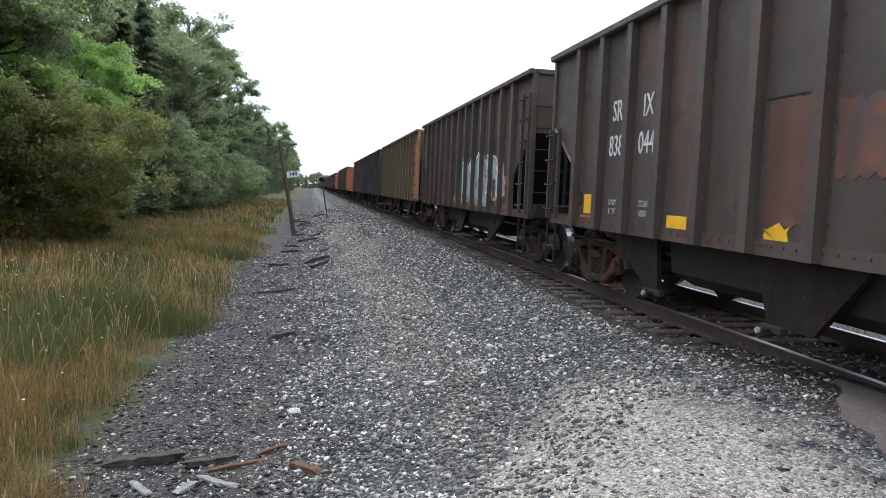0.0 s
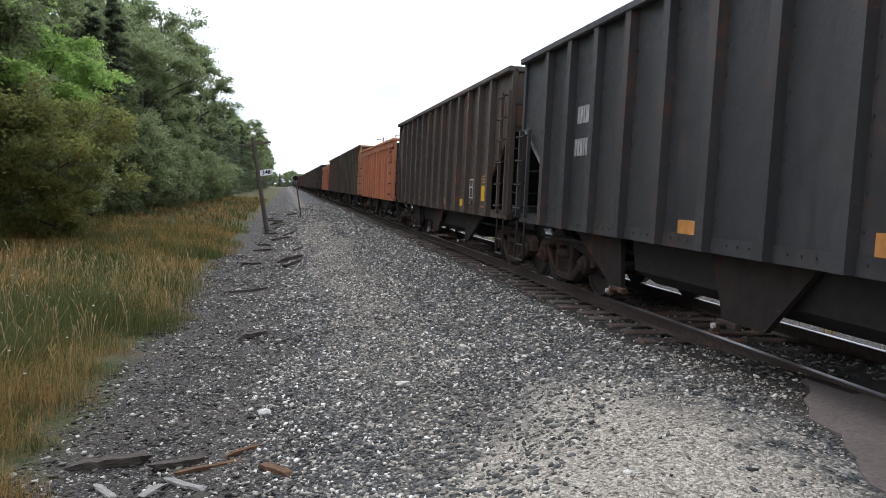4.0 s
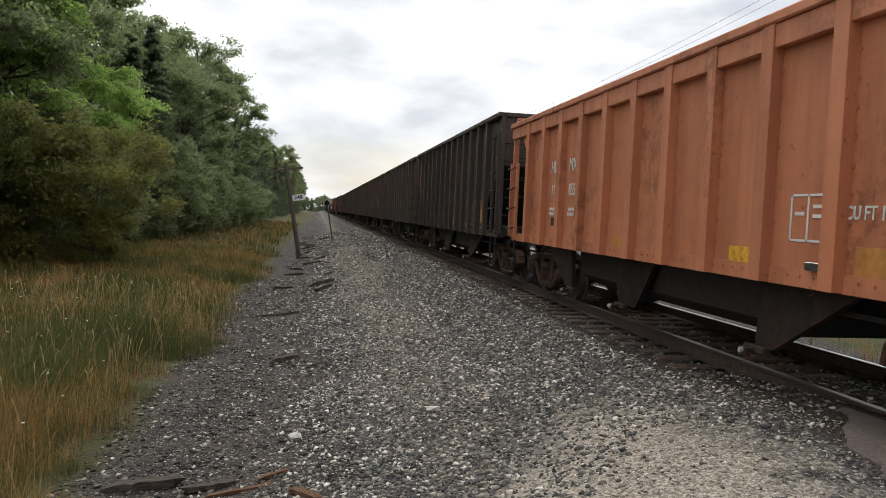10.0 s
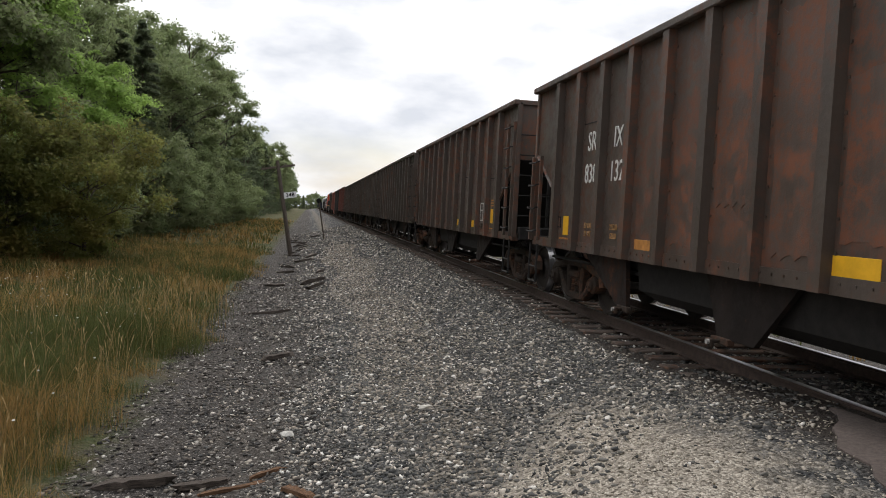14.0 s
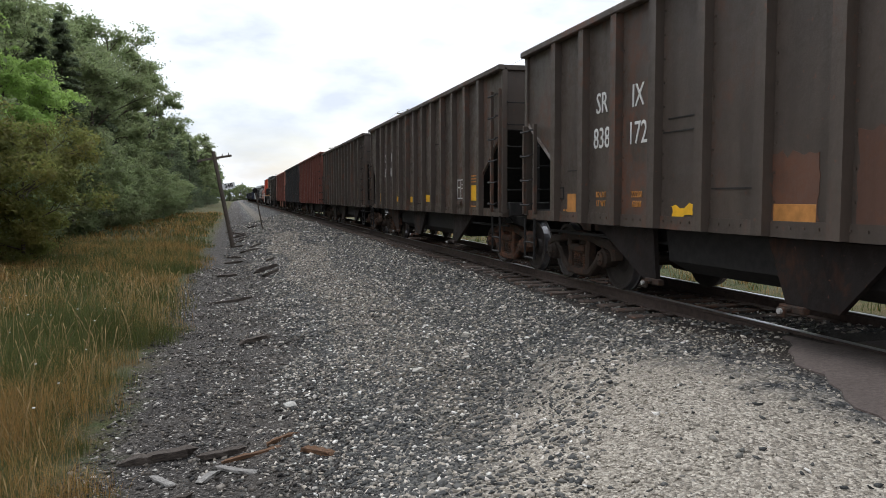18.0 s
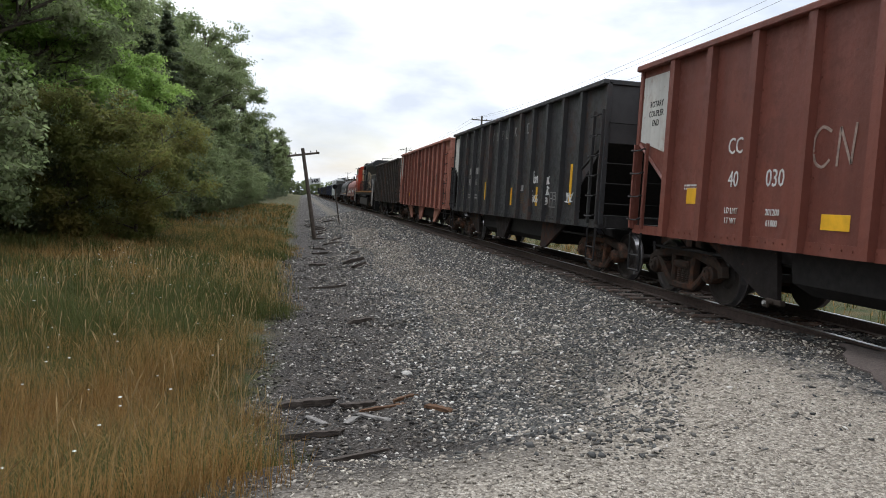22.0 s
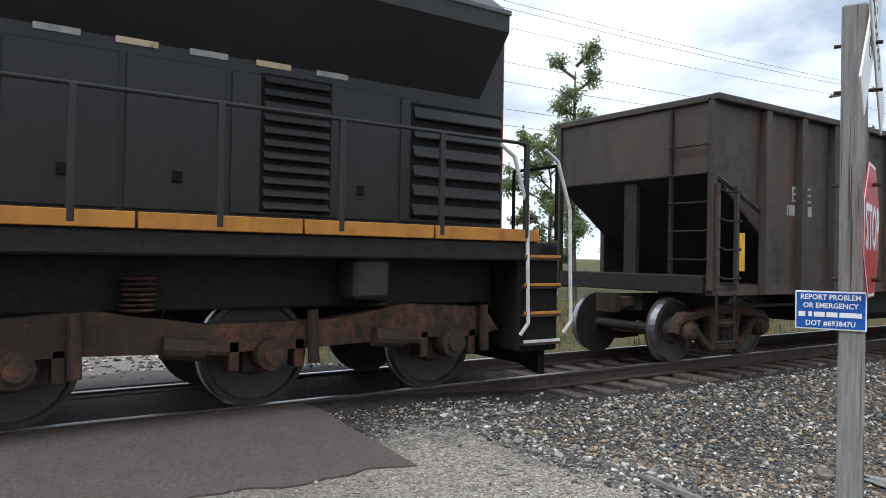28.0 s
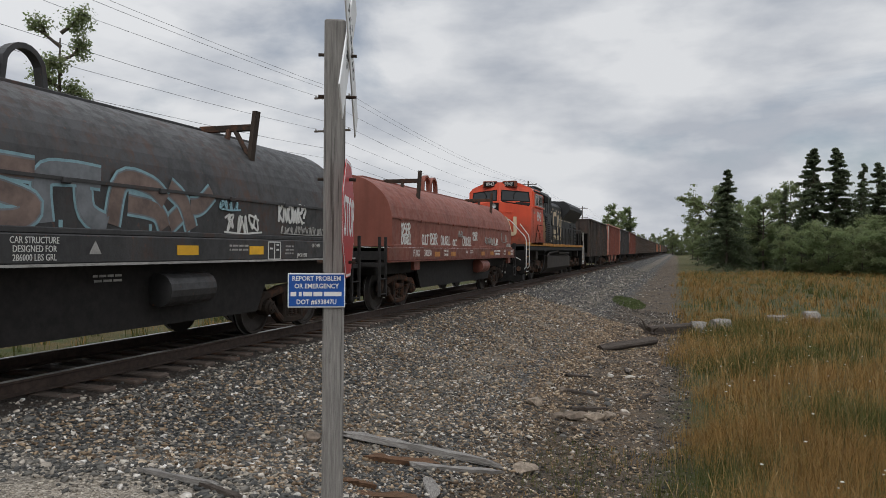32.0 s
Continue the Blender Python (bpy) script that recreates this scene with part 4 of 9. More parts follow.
def build_loco():
    lo = root("locomotive", "", "locomotive")
    K, R = M["cn_black"], M["cn_red"]
    # underframe
    part("underframe", MB().box(-1.48, 1.48, -10.15, 10.05, 1.45, 1.66, 0.02).box(-0.9, 0.9, -10.3, 10.3, 0.95, 1.46, 0.02), M["nearblack"], lo)
    for s in (-1, 1):
        for k in range(14):
            y0 = -10.1 + k * 1.44
            part("sill_stripe", MB().box(1.5 * s - 0.02, 1.5 * s + 0.02, y0 + 0.012, y0 + 1.428, 1.665, 1.80, 0.006), M["sill_yellow"], lo, "grimy yellow sill panel")
    part("walkway", MB().box(-1.47, 1.47, -10.1, 10.0, 1.662, 1.72), M["nearblack"], lo)
    # long hood
    hood = part("long_hood", MB().prism([(-1.0, 1.72), (1.0, 1.72), (1.0, 3.98), (0.80, 4.18), (-0.80, 4.18), (-1.0, 3.98)], "y", -9.95, 0.55), K, lo)
    part("hood_roof", MB().box(-0.79, 0.79, -3.4, 0.54, 4.175, 4.21, 0.01), M["louvre_grey"], hood)
    for k in range(11):
        y0 = -9.4 + k * 0.92
        part("hood_door", MB().box(-1.018, -1.0, y0, y0 + 0.86, 1.85, 3.18, 0.006), K, hood)
        part("door_latch", MB().box(-1.035, -1.018, y0 + 0.38, y0 + 0.46, 2.1, 2.2, 0.004), M["louvre"], hood)
    for k in range(9):
        part("data_plate", MB().box(-1.012, -1.0, -7.9 + k * 0.62, -7.55 + k * 0.62, 3.26, 3.33), M["cn_cream" if k % 2 else "fadewhite"], hood)
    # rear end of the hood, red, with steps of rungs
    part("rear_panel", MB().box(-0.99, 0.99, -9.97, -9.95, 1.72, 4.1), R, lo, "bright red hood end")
    for k in range(8):
        part("rear_rung", MB().tube([(-0.5, -9.97, 2.0 + k * 0.27), (-0.5, -10.05, 2.0 + k * 0.27), (-0.1, -10.05, 2.0 + k * 0.27), (-0.1, -9.97, 2.0 + k * 0.27)], 0.014), R, lo)
    # flared radiator
    part("radiator", MB().prism([(-1.0, 3.30), (-1.52, 3.95), (-1.52, 4.17), (-1.15, 4.44), (1.15, 4.44), (1.52, 4.17), (1.52, 3.95), (1.0, 3.30)], "y", -9.6, -3.45), K, lo, "flared black radiator housing")
    part("radiator_edge", MB().box(-1.54, -1.50, -9.62, -3.44, 4.13, 4.19, 0.01), M["louvre_grey"], lo)
    for k in range(3):
        f = MB().lathe([(4.44, 0.55), (4.50, 0.55), (4.51, 0.42)], "z", 20, (0, -4.4 - k * 1.9, 0))
        part("radiator_fan", f, K, lo)
    part("roof_hoop", MB().tube([(-0.7, -9.3, 4.44), (-0.7, -9.3, 4.62), (0.2, -9.3, 4.64), (0.2, -9.3, 4.44)], 0.02), M["fadewhite"], lo)
    louvres(lo, -1.01, -7.72, -6.98, 1.88, 3.2, 11)
    louvres(lo, -1.01, -9.92, -8.66, 1.88, 3.14, 6)
    # cabinet between cab and engine
    part("engine_cabinet", MB().prism([(-1.04, 1.72), (1.04, 1.72), (1.04, 4.30), (0.85, 4.56), (-0.85, 4.56), (-1.04, 4.30)], "y", 0.55, 3.5), K, lo)
    part("electrical_cabinet", MB().prism([(-1.12, 1.72), (1.12, 1.72), (1.12, 3.72), (0.96, 4.56), (-0.96, 4.56), (-1.12, 3.72)], "y", 3.5, 5.9), K, lo)
    for y0 in (0.75, 1.35, 1.95, 2.6):
        part("cabinet_door", MB().box(-1.056, -1.04, y0, y0 + 0.5, 3.45, 4.24, 0.006), K, lo)
    part("louvre_casing", MB().box(-1.13, -1.03, 1.05, 3.30, 1.76, 3.40, 0.02), K, lo)
    part("cab_fan_hood", MB().box(-1.20, -1.06, 2.5, 3.6, 3.95, 4.30, 0.03), M["louvre"], lo)
    part("conduit", MB().tube([(-1.06, 0.85, 4.4), (-1.06, 0.80, 3.4), (-1.08, 0.62, 2.85), (-1.30, 0.4, 2.78), (-1.5, 0.1, 2.76)], 0.022, 6), M["louvre"], lo)
    part("red_door", MB().prism([(5.86, 1.84), (5.86, 3.50), (5.44, 3.50), (4.55, 2.50), (3.30, 1.92), (3.30, 1.84)], "x", -1.156, -1.1505), R, lo, "red end of a dusty access door")
    for z in (2.40, 2.95):
        part("door_seam", MB().box(-1.1585, -1.1565, 3.05, 5.62, z, z + 0.015), M["louvre"], lo)
    for y, z in ((5.5, 3.36), (5.5, 2.80), (5.5, 2.2), (3.12, 2.45), (3.12, 2.0), (4.2, 2.98)):
        part("door_catch", MB().box(-1.175, -1.157, y - 0.06, y + 0.06, z - 0.025, z + 0.025, 0.004), M["louvre"], lo)
    part("tan_panel", MB().prism([(3.02, 1.84), (5.86, 1.84), (5.86, 3.50), (3.95, 3.50), (3.02, 2.62)], "x", -1.150, -1.121), M["cn_tan"], lo, "dusty tan flank panel")
    part("cream_stripe", MB().prism([(4.4, 3.64), (5.6, 3.64), (5.9, 4.02), (4.9, 4.02)], "x", -1.135, -1.09), M["cn_cream"], lo)
    louvres(lo, -1.13, 2.28, 2.98, 1.90, 3.28, 13)
    louvres(lo, -1.13, 1.53, 2.26, 1.90, 2.95, 10)
    part("roof_box", MB().box(-1.0, 1.0, 3.2, 5.2, 4.56, 4.66, 0.03), K, lo)
    part("exhaust", MB().box(-0.4, 0.4, -2.9, -1.9, 4.18, 4.28, 0.03), K, lo)
    horn = part("horn", MB().cyl((-0.5, -0.5, 4.18), (-0.5, -0.5, 4.44), 0.04).box(-0.56, -0.44, -0.75, 0.1, 4.36, 4.44, 0.01), M["louvre"], lo)
    for k in range(3):
        part("horn_bell", MB().cyl((-0.55 + 0.06 * k, 0.1 - 0.3 * k, 4.46 + 0.04 * (k % 2)), (-0.72 + 0.06 * k, 0.42 - 0.62 * k, 4.48 + 0.08 * (k % 2)), 0.035, 0.105, 12), M["louvre"], horn)
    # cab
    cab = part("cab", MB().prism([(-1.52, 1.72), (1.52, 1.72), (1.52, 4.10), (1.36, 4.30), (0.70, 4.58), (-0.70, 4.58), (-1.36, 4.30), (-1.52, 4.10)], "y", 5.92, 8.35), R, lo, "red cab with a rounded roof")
    part("cab_roof_edge", MB().box(-1.56, -1.34, 5.7, 8.2, 4.13, 4.20, 0.02), M["cn_black"], cab)
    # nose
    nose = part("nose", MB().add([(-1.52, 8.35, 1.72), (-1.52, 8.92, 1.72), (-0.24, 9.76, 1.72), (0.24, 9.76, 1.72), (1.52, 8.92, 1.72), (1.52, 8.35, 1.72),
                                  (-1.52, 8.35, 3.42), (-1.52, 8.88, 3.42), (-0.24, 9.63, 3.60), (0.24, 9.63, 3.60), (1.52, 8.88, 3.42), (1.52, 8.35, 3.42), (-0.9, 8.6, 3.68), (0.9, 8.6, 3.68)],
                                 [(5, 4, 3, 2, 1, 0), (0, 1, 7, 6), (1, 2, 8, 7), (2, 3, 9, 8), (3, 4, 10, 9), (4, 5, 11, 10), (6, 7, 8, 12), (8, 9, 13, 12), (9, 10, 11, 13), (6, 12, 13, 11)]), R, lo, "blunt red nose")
    # windscreen wall leaning back
    part("windscreen_wall", MB().add([(-1.52, 8.30, 3.28), (-1.52, 8.46, 3.28), (0, 8.92, 3.28), (1.52, 8.46, 3.28), (1.52, 8.30, 3.28), (-1.40, 8.30, 4.26), (-1.40, 8.36, 4.26), (0, 8.74, 4.52), (1.40, 8.36, 4.26), (1.40, 8.30, 4.26)],
                                     [(4, 3, 2, 1, 0), (0, 1, 6, 5), (1, 2, 7, 6), (2, 3, 8, 7), (3, 4, 9, 8), (5, 6, 7, 8, 9), (0, 5, 9, 4)]), R, cab)
    part("anti_glare_panel", MB().add([(-1.40, 8.88, 3.475), (-0.30, 9.52, 3.628), (-0.30, 8.95, 3.69), (-1.40, 8.60, 3.60), (-1.40, 8.88, 3.43), (-0.30, 9.52, 3.58), (-0.30, 8.95, 3.64), (-1.40, 8.60, 3.55)], [(0, 1, 2, 3), (7, 6, 5, 4), (0, 4, 5, 1), (1, 5, 6, 2), (2, 6, 7, 3), (3, 7, 4, 0)]), M["louvre"], nose, "black anti-glare nose top")
    for s in (-1, 1):
        quad = [(0.14, 3.74), (1.32, 3.68), (1.26, 4.06), (0.14, 4.16)]
        at = lambda q, d: (q[0] * s, 8.92 - 0.303 * q[0] - (q[1] - 3.28) * 0.145 + d, q[1])
        for nm, grow, d, mat in (("windscreen_frame", 0.05, 0.006, "louvre"), ("windscreen", 0.0, 0.012, "glass")):
            qq = [(q[0] + (grow if q[0] > 1 else -grow), q[1] + (grow if q[1] > 4 else -grow)) for q in quad]
            part(nm, MB().add([at(q, d) for q in qq] + [at(q, d - 0.03) for q in qq], [(0, 1, 2, 3), (7, 6, 5, 4), (0, 4, 5, 1), (1, 5, 6, 2), (2, 6, 7, 3), (3, 7, 4, 0)]), M[mat], cab, "dark windscreen pane" if mat == "glass" else "")
        part("wiper", MB().tube([at((0.80, 4.18), 0.03), at((0.62, 3.95), 0.03), at((0.66, 3.78), 0.03)], 0.014), M["louvre"], cab)
        turn = 180 + 12 * s
        nb = part("number_board", MB().box(-0.33, 0.33, -0.12, 0.12, -0.15, 0.15, 0.03), R, cab, m=pose(0.46 * s, 8.60, 4.46, 0, 0, turn))
        part("number_plate", MB().box(-0.27, 0.27, -0.132, -0.12, -0.11, 0.11, 0.003), M["louvre"], nb)
        part("number", text_mesh("8943", 0.22, M["white"], width=0.92), None, nb, m=pose(0, -0.136, 0, 90, 0, 0))
    for y0, y1 in ((6.18, 6.62), (6.70, 7.28), (7.36, 8.02)):
        win = part("cab_window", MB().box(-1.545, -1.52, y0, y1, 3.50, 4.05, 0.005), M["fadewhite"], cab, "cab side window in a pale frame")
        part("pane", MB().box(-1.550, -1.546, y0 + 0.05, y1 - 0.05, 3.55, 4.0), M["glass"], win)
    part("arm_rest", MB().box(-1.60, -1.52, 6.2, 8.1, 3.42, 3.48, 0.01), R, cab)
    part("cab_number", text_mesh("8943", 0.62, M["white"], bold=0.008, width=0.92), None, cab, m=on_side(-1.525, 7.0, 3.02))
    part("cab_hatch", MB().prism([(5.96, 1.82), (8.0, 1.82), (7.45, 2.62), (5.96, 2.62)], "x", -1.545, -1.528), R, cab)
    for yy in (6.35, 7.3):
        part("hatch_lock", MB().box(-1.558, -1.545, yy - 0.05, yy + 0.05, 2.32, 2.42, 0.004), M["louvre"], cab)
    part("hatch_seam", MB().tube([(-1.55, 5.98, 2.635), (-1.55, 7.47, 2.635), (-1.55, 8.03, 1.84)], 0.012, 5), M["louvre"], cab)
    part("step_shelf", MB().box(-1.62, -1.53, 6.4, 7.3, 1.80, 1.83, 0.004), M["louvre"], cab)
    part("builder_plate", MB().box(-1.527, -1.521, 8.05, 8.32, 3.12, 3.22), M["palewall_dusty"], cab)
    louvres(cab, -1.545, 6.6, 7.15, 1.98, 2.35, 5, "vent", "cn_red")
    part("cab_door_seam", MB().box(-1.524, -1.518, 8.44, 8.46, 1.8, 3.36), M["louvre"], cab)
    # lights, front emblem, front grabs
    part("headlight_box", MB().box(-0.19, 0.19, 9.60, 9.725, 3.03, 3.56, 0.03), M["louvre"], nose)
    for z in (3.17, 3.41):
        part("headlight", MB().lathe([(9.725, 0.10), (9.745, 0.092), (9.735, 0.02)], "y", 16, (0, 0, z)), M["lamp"], nose)
    for s in (-1, 1):
        part("ditch_light_box", MB().box(0.40 * s - 0.11, 0.40 * s + 0.11, 9.50, 9.72, 1.88, 2.12, 0.04), M["louvre"], nose)
        part("ditch_light", MB().lathe([(9.72, 0.085), (9.74, 0.075), (9.735, 0.02)], "y", 16, (0.40 * s, 0, 2.0)), M["lamp"], nose)
        for z, a, c in ((3.15, 0.32, 0.72), (2.85, 0.32, 0.72), (2.55, 0.95, 1.35), (2.25, 0.3, 0.5)):
            yf = lambda q: 9.90 - 0.655 * q - (z - 1.72) * 0.05
            part("grab_iron", MB().tube([(a * s, yf(a), z), (a * s, yf(a) + 0.08, z), (c * s, yf(c) + 0.08, z), (c * s, yf(c), z)], 0.013), R, nose)
    # the front emblem lies on both cheeks of the wedge
    for mb, s, off in zip(worm(0.86), (1, -1), (0.30, -0.20)):
        part("emblem", mb, M["cn_cream"], nose, m=pose(0.52 * s, 9.60, 2.52, 0, 0, 180 - 33.3 * s) @ pose(0, 0, 0, 90 - 3, 0, 0) @ pose(off, 0, 0.015))
    part("emblem", long_worm(3.05, 1.26), M["cn_cream"], hood, "cream rounded railway emblem", m=on_side(-1.020, -1.70, 3.03))
    for word, yy in (("www.", -0.85), (".ca", -2.92)):
        part("web_lettering", text_mesh(word, 0.52, M["cn_cream"], width=1.0), None, hood, m=on_side(-1.020, yy, 2.24))
    for y0, y1 in ((-1.92, -1.66), (-2.28, -2.02)):
        part("web_bar", MB().box(-1.026, -1.02, y0, y1, 2.08, 2.33, 0.002), M["cn_cream"], hood)
    for yy, zz in ((-0.1, 3.78), (-1.25, 3.74), (-2.2, 3.72), (-2.95, 3.72), (-0.35, 2.0), (0.35, 3.6), (0.4, 1.98), (3.4, 3.62)):
        pl = part("notice_plate", MB().box(-1.03 if yy < 1 else -1.135, -1.018 if yy < 1 else -1.11, yy - 0.13, yy + 0.13, zz - 0.055, zz + 0.055), M["palewall_dusty"], lo, "small pale notice plate")
    # handrails
    for s in (-1, 1):
        for k in range(12):
            y0 = -9.9 + k * 1.15
            part("rail_post", MB().box(1.50 * s - 0.025, 1.50 * s + 0.025, y0 - 0.03, y0 + 0.03, 1.7, 2.76, 0.008), K, lo)
        part("handrail", MB().tube([(1.5 * s, -9.9, 2.76), (1.5 * s, 2.75, 2.76)], 0.02, 8), K, lo)
    for e in (-1, 1):
        ye = -10.15 if e < 0 else 9.75
        for s in (-1, 1):
            st = part("stairwell", MB().box(min(0.95 * s, 1.45 * s), max(0.95 * s, 1.45 * s), ye - 0.32, ye + 0.30, 0.42, 1.66, 0.03), M["louvre"], lo)
            for k in range(4):
                part("step", MB().box(min(1.25 * s, 1.52 * s), max(1.25 * s, 1.52 * s), ye - 0.28, ye + 0.26, 0.50 + 0.32 * k, 0.53 + 0.32 * k), M["truck"], st)
                part("step_edge", MB().box(min(1.50 * s, 1.525 * s), max(1.50 * s, 1.525 * s), ye - 0.28, ye + 0.26, 0.53 + 0.32 * k, 0.56 + 0.32 * k), M["rail_white" if k < 1 else "sill_yellow"], st)
            if e > 0:
                part("stair_rail", MB().tube([(0.30 * s, 10.18, 1.75), (0.30 * s, 10.18, 2.78), (0.78 * s, 10.16, 2.78), (0.90 * s, 10.14, 2.68), (1.46 * s, 10.04, 2.05), (1.52 * s, 10.04, 1.9), (1.52 * s, 10.04, 0.72), (1.42 * s, 10.04, 0.64)], 0.020, 8), M["rail_white"], lo, "white stair handrail")
                part("stair_rail", MB().tube([(1.12 * s, 9.46, 2.62), (1.50 * s, 9.42, 2.12), (1.53 * s, 9.42, 1.9), (1.53 * s, 9.42, 0.75), (1.44 * s, 9.42, 0.66)], 0.020, 8), M["rail_white"], lo, "white stair handrail")
            for d in (-0.33, 0.33) if e < 0 else ():
                part("stair_rail", MB().tube([(1.5 * s, ye + d - 0.30 * e, 2.72), (1.5 * s, ye + d - 0.1 * e, 2.60), (1.5 * s, ye + d + 0.10 * e, 2.05), (1.52 * s, ye + d + 0.12 * e, 0.75), (1.48 * s, ye + d + 0.04 * e, 0.62)], 0.022, 8), M["rail_white"], lo, "white stair handrail")
        part("end_plate", MB().box(-0.85, 0.85, ye + 0.38 * e - 0.03, ye + 0.38 * e + 0.03, 0.95, 1.66, 0.02), M["louvre"], lo)
        part("plow", MB().prism([(-1.35, ye + 0.20 * e), (-0.5, ye + 0.62 * e), (0.5, ye + 0.62 * e), (1.35, ye + 0.20 * e), (1.3, ye + 0.14 * e), (0.48, ye + 0.54 * e), (-0.48, ye + 0.54 * e), (-1.3, ye + 0.14 * e)], "z", 0.13, 0.85), M["louvre"], lo)
        part("coupler", shared(CACHE, "coupler", coupler_mesh), None, lo, m=pose(0, ye + 0.45 * e, 0.05, 0, 0, 0 if e > 0 else 180))
        part("anticlimber", MB().box(-0.80, 0.80, min(ye + 0.38 * e, ye + 0.62 * e), max(ye + 0.38 * e, ye + 0.62 * e), 1.42, 1.66, 0.03), M["louvre"], lo)
        for k, xh in enumerate((-0.75, -0.62, -0.49, 0.40, 0.53, 0.66, 0.79)):
            part("air_hose", MB().tube([(xh, ye + 0.42 * e, 1.18), (xh, ye + 0.58 * e, 1.05), (xh + 0.04, ye + 0.64 * e, 0.75), (xh + 0.10, ye + 0.58 * e, 0.52 + 0.04 * (k % 2))], 0.024, 6), M["tank"], lo)
            part("hose_cock", MB().cyl((xh + 0.10, ye + 0.58 * e, 0.46 + 0.04 * (k % 2)), (xh + 0.10, ye + 0.58 * e, 0.54 + 0.04 * (k % 2)), 0.035, n=8), M["fadewhite"], lo)
        part("cut_lever", MB().tube([(-1.30, ye + 0.44 * e, 1.05), (-0.95, ye + 0.60 * e, 1.25), (-0.15, ye + 0.66 * e, 1.22), (0.0, ye + 0.66 * e, 1.02)], 0.018, 6), M["rail_white"], lo)
        for s in (-1, 1) if e < 0 else ():
            part("end_rail", MB().tube([(1.2 * s, ye + 0.5 * e, 1.7), (1.2 * s, ye + 0.5 * e, 2.6), (0.4 * s, ye + 0.5 * e, 2.6), (0.4 * s, ye + 0.5 * e, 1.7)], 0.022), M["louvre"], lo)
    # fuel tank, piping, trucks
    part("fuel_tank", MB().prism([(-1.05, 0.26), (1.05, 0.26), (1.40, 0.55), (1.40, 1.12), (1.25, 1.22), (-1.25, 1.22), (-1.40, 1.12), (-1.40, 0.55)], "y", -4.25, 3.85), M["tank"], lo, "dusty brown fuel tank")
    for s in (-1, 1):
        part("air_pipe", MB().tube([(1.42 * s, -3.6, 1.30), (1.42 * s, 0.2, 1.30), (1.42 * s, 0.5, 1.42), (1.42 * s, 3.6, 1.30), (1.42 * s, 4.2, 1.1)], 0.045, 8), M["tank"], lo)
        part("traction_duct", MB().box(min(1.05 * s, 1.42 * s), max(1.05 * s, 1.42 * s), 6.6, 7.1, 1.02, 1.45, 0.04), M["tank"], lo)
        part("traction_duct", MB().box(min(1.05 * s, 1.42 * s), max(1.05 * s, 1.42 * s), -8.2, -7.8, 1.05, 1.45, 0.04), M["tank"], lo)
        part("sand_hose", MB().tube([(1.3 * s, 4.2, 1.4), (1.34 * s, 4.35, 0.95), (1.30 * s, 4.7, 0.5), (1.2 * s, 5.0, 0.3)], 0.03, 6), M["nearblack"], lo)
        part("sand_hose", MB().tube([(1.3 * s, -4.6, 1.35), (1.34 * s, -4.75, 1.0), (1.30 * s, -4.4, 0.45)], 0.03, 6), M["nearblack"], lo)
        part("cable", MB().tube([(1.45 * s, 4.0, 1.58), (1.47 * s, 4.6, 1.44), (1.47 * s, 5.2, 1.42), (1.45 * s, 5.8, 1.58)], 0.03, 6), M["nearblack"], lo)
    for a in (-7.05, 7.05):
        loco_truck(lo, a)
    return lo


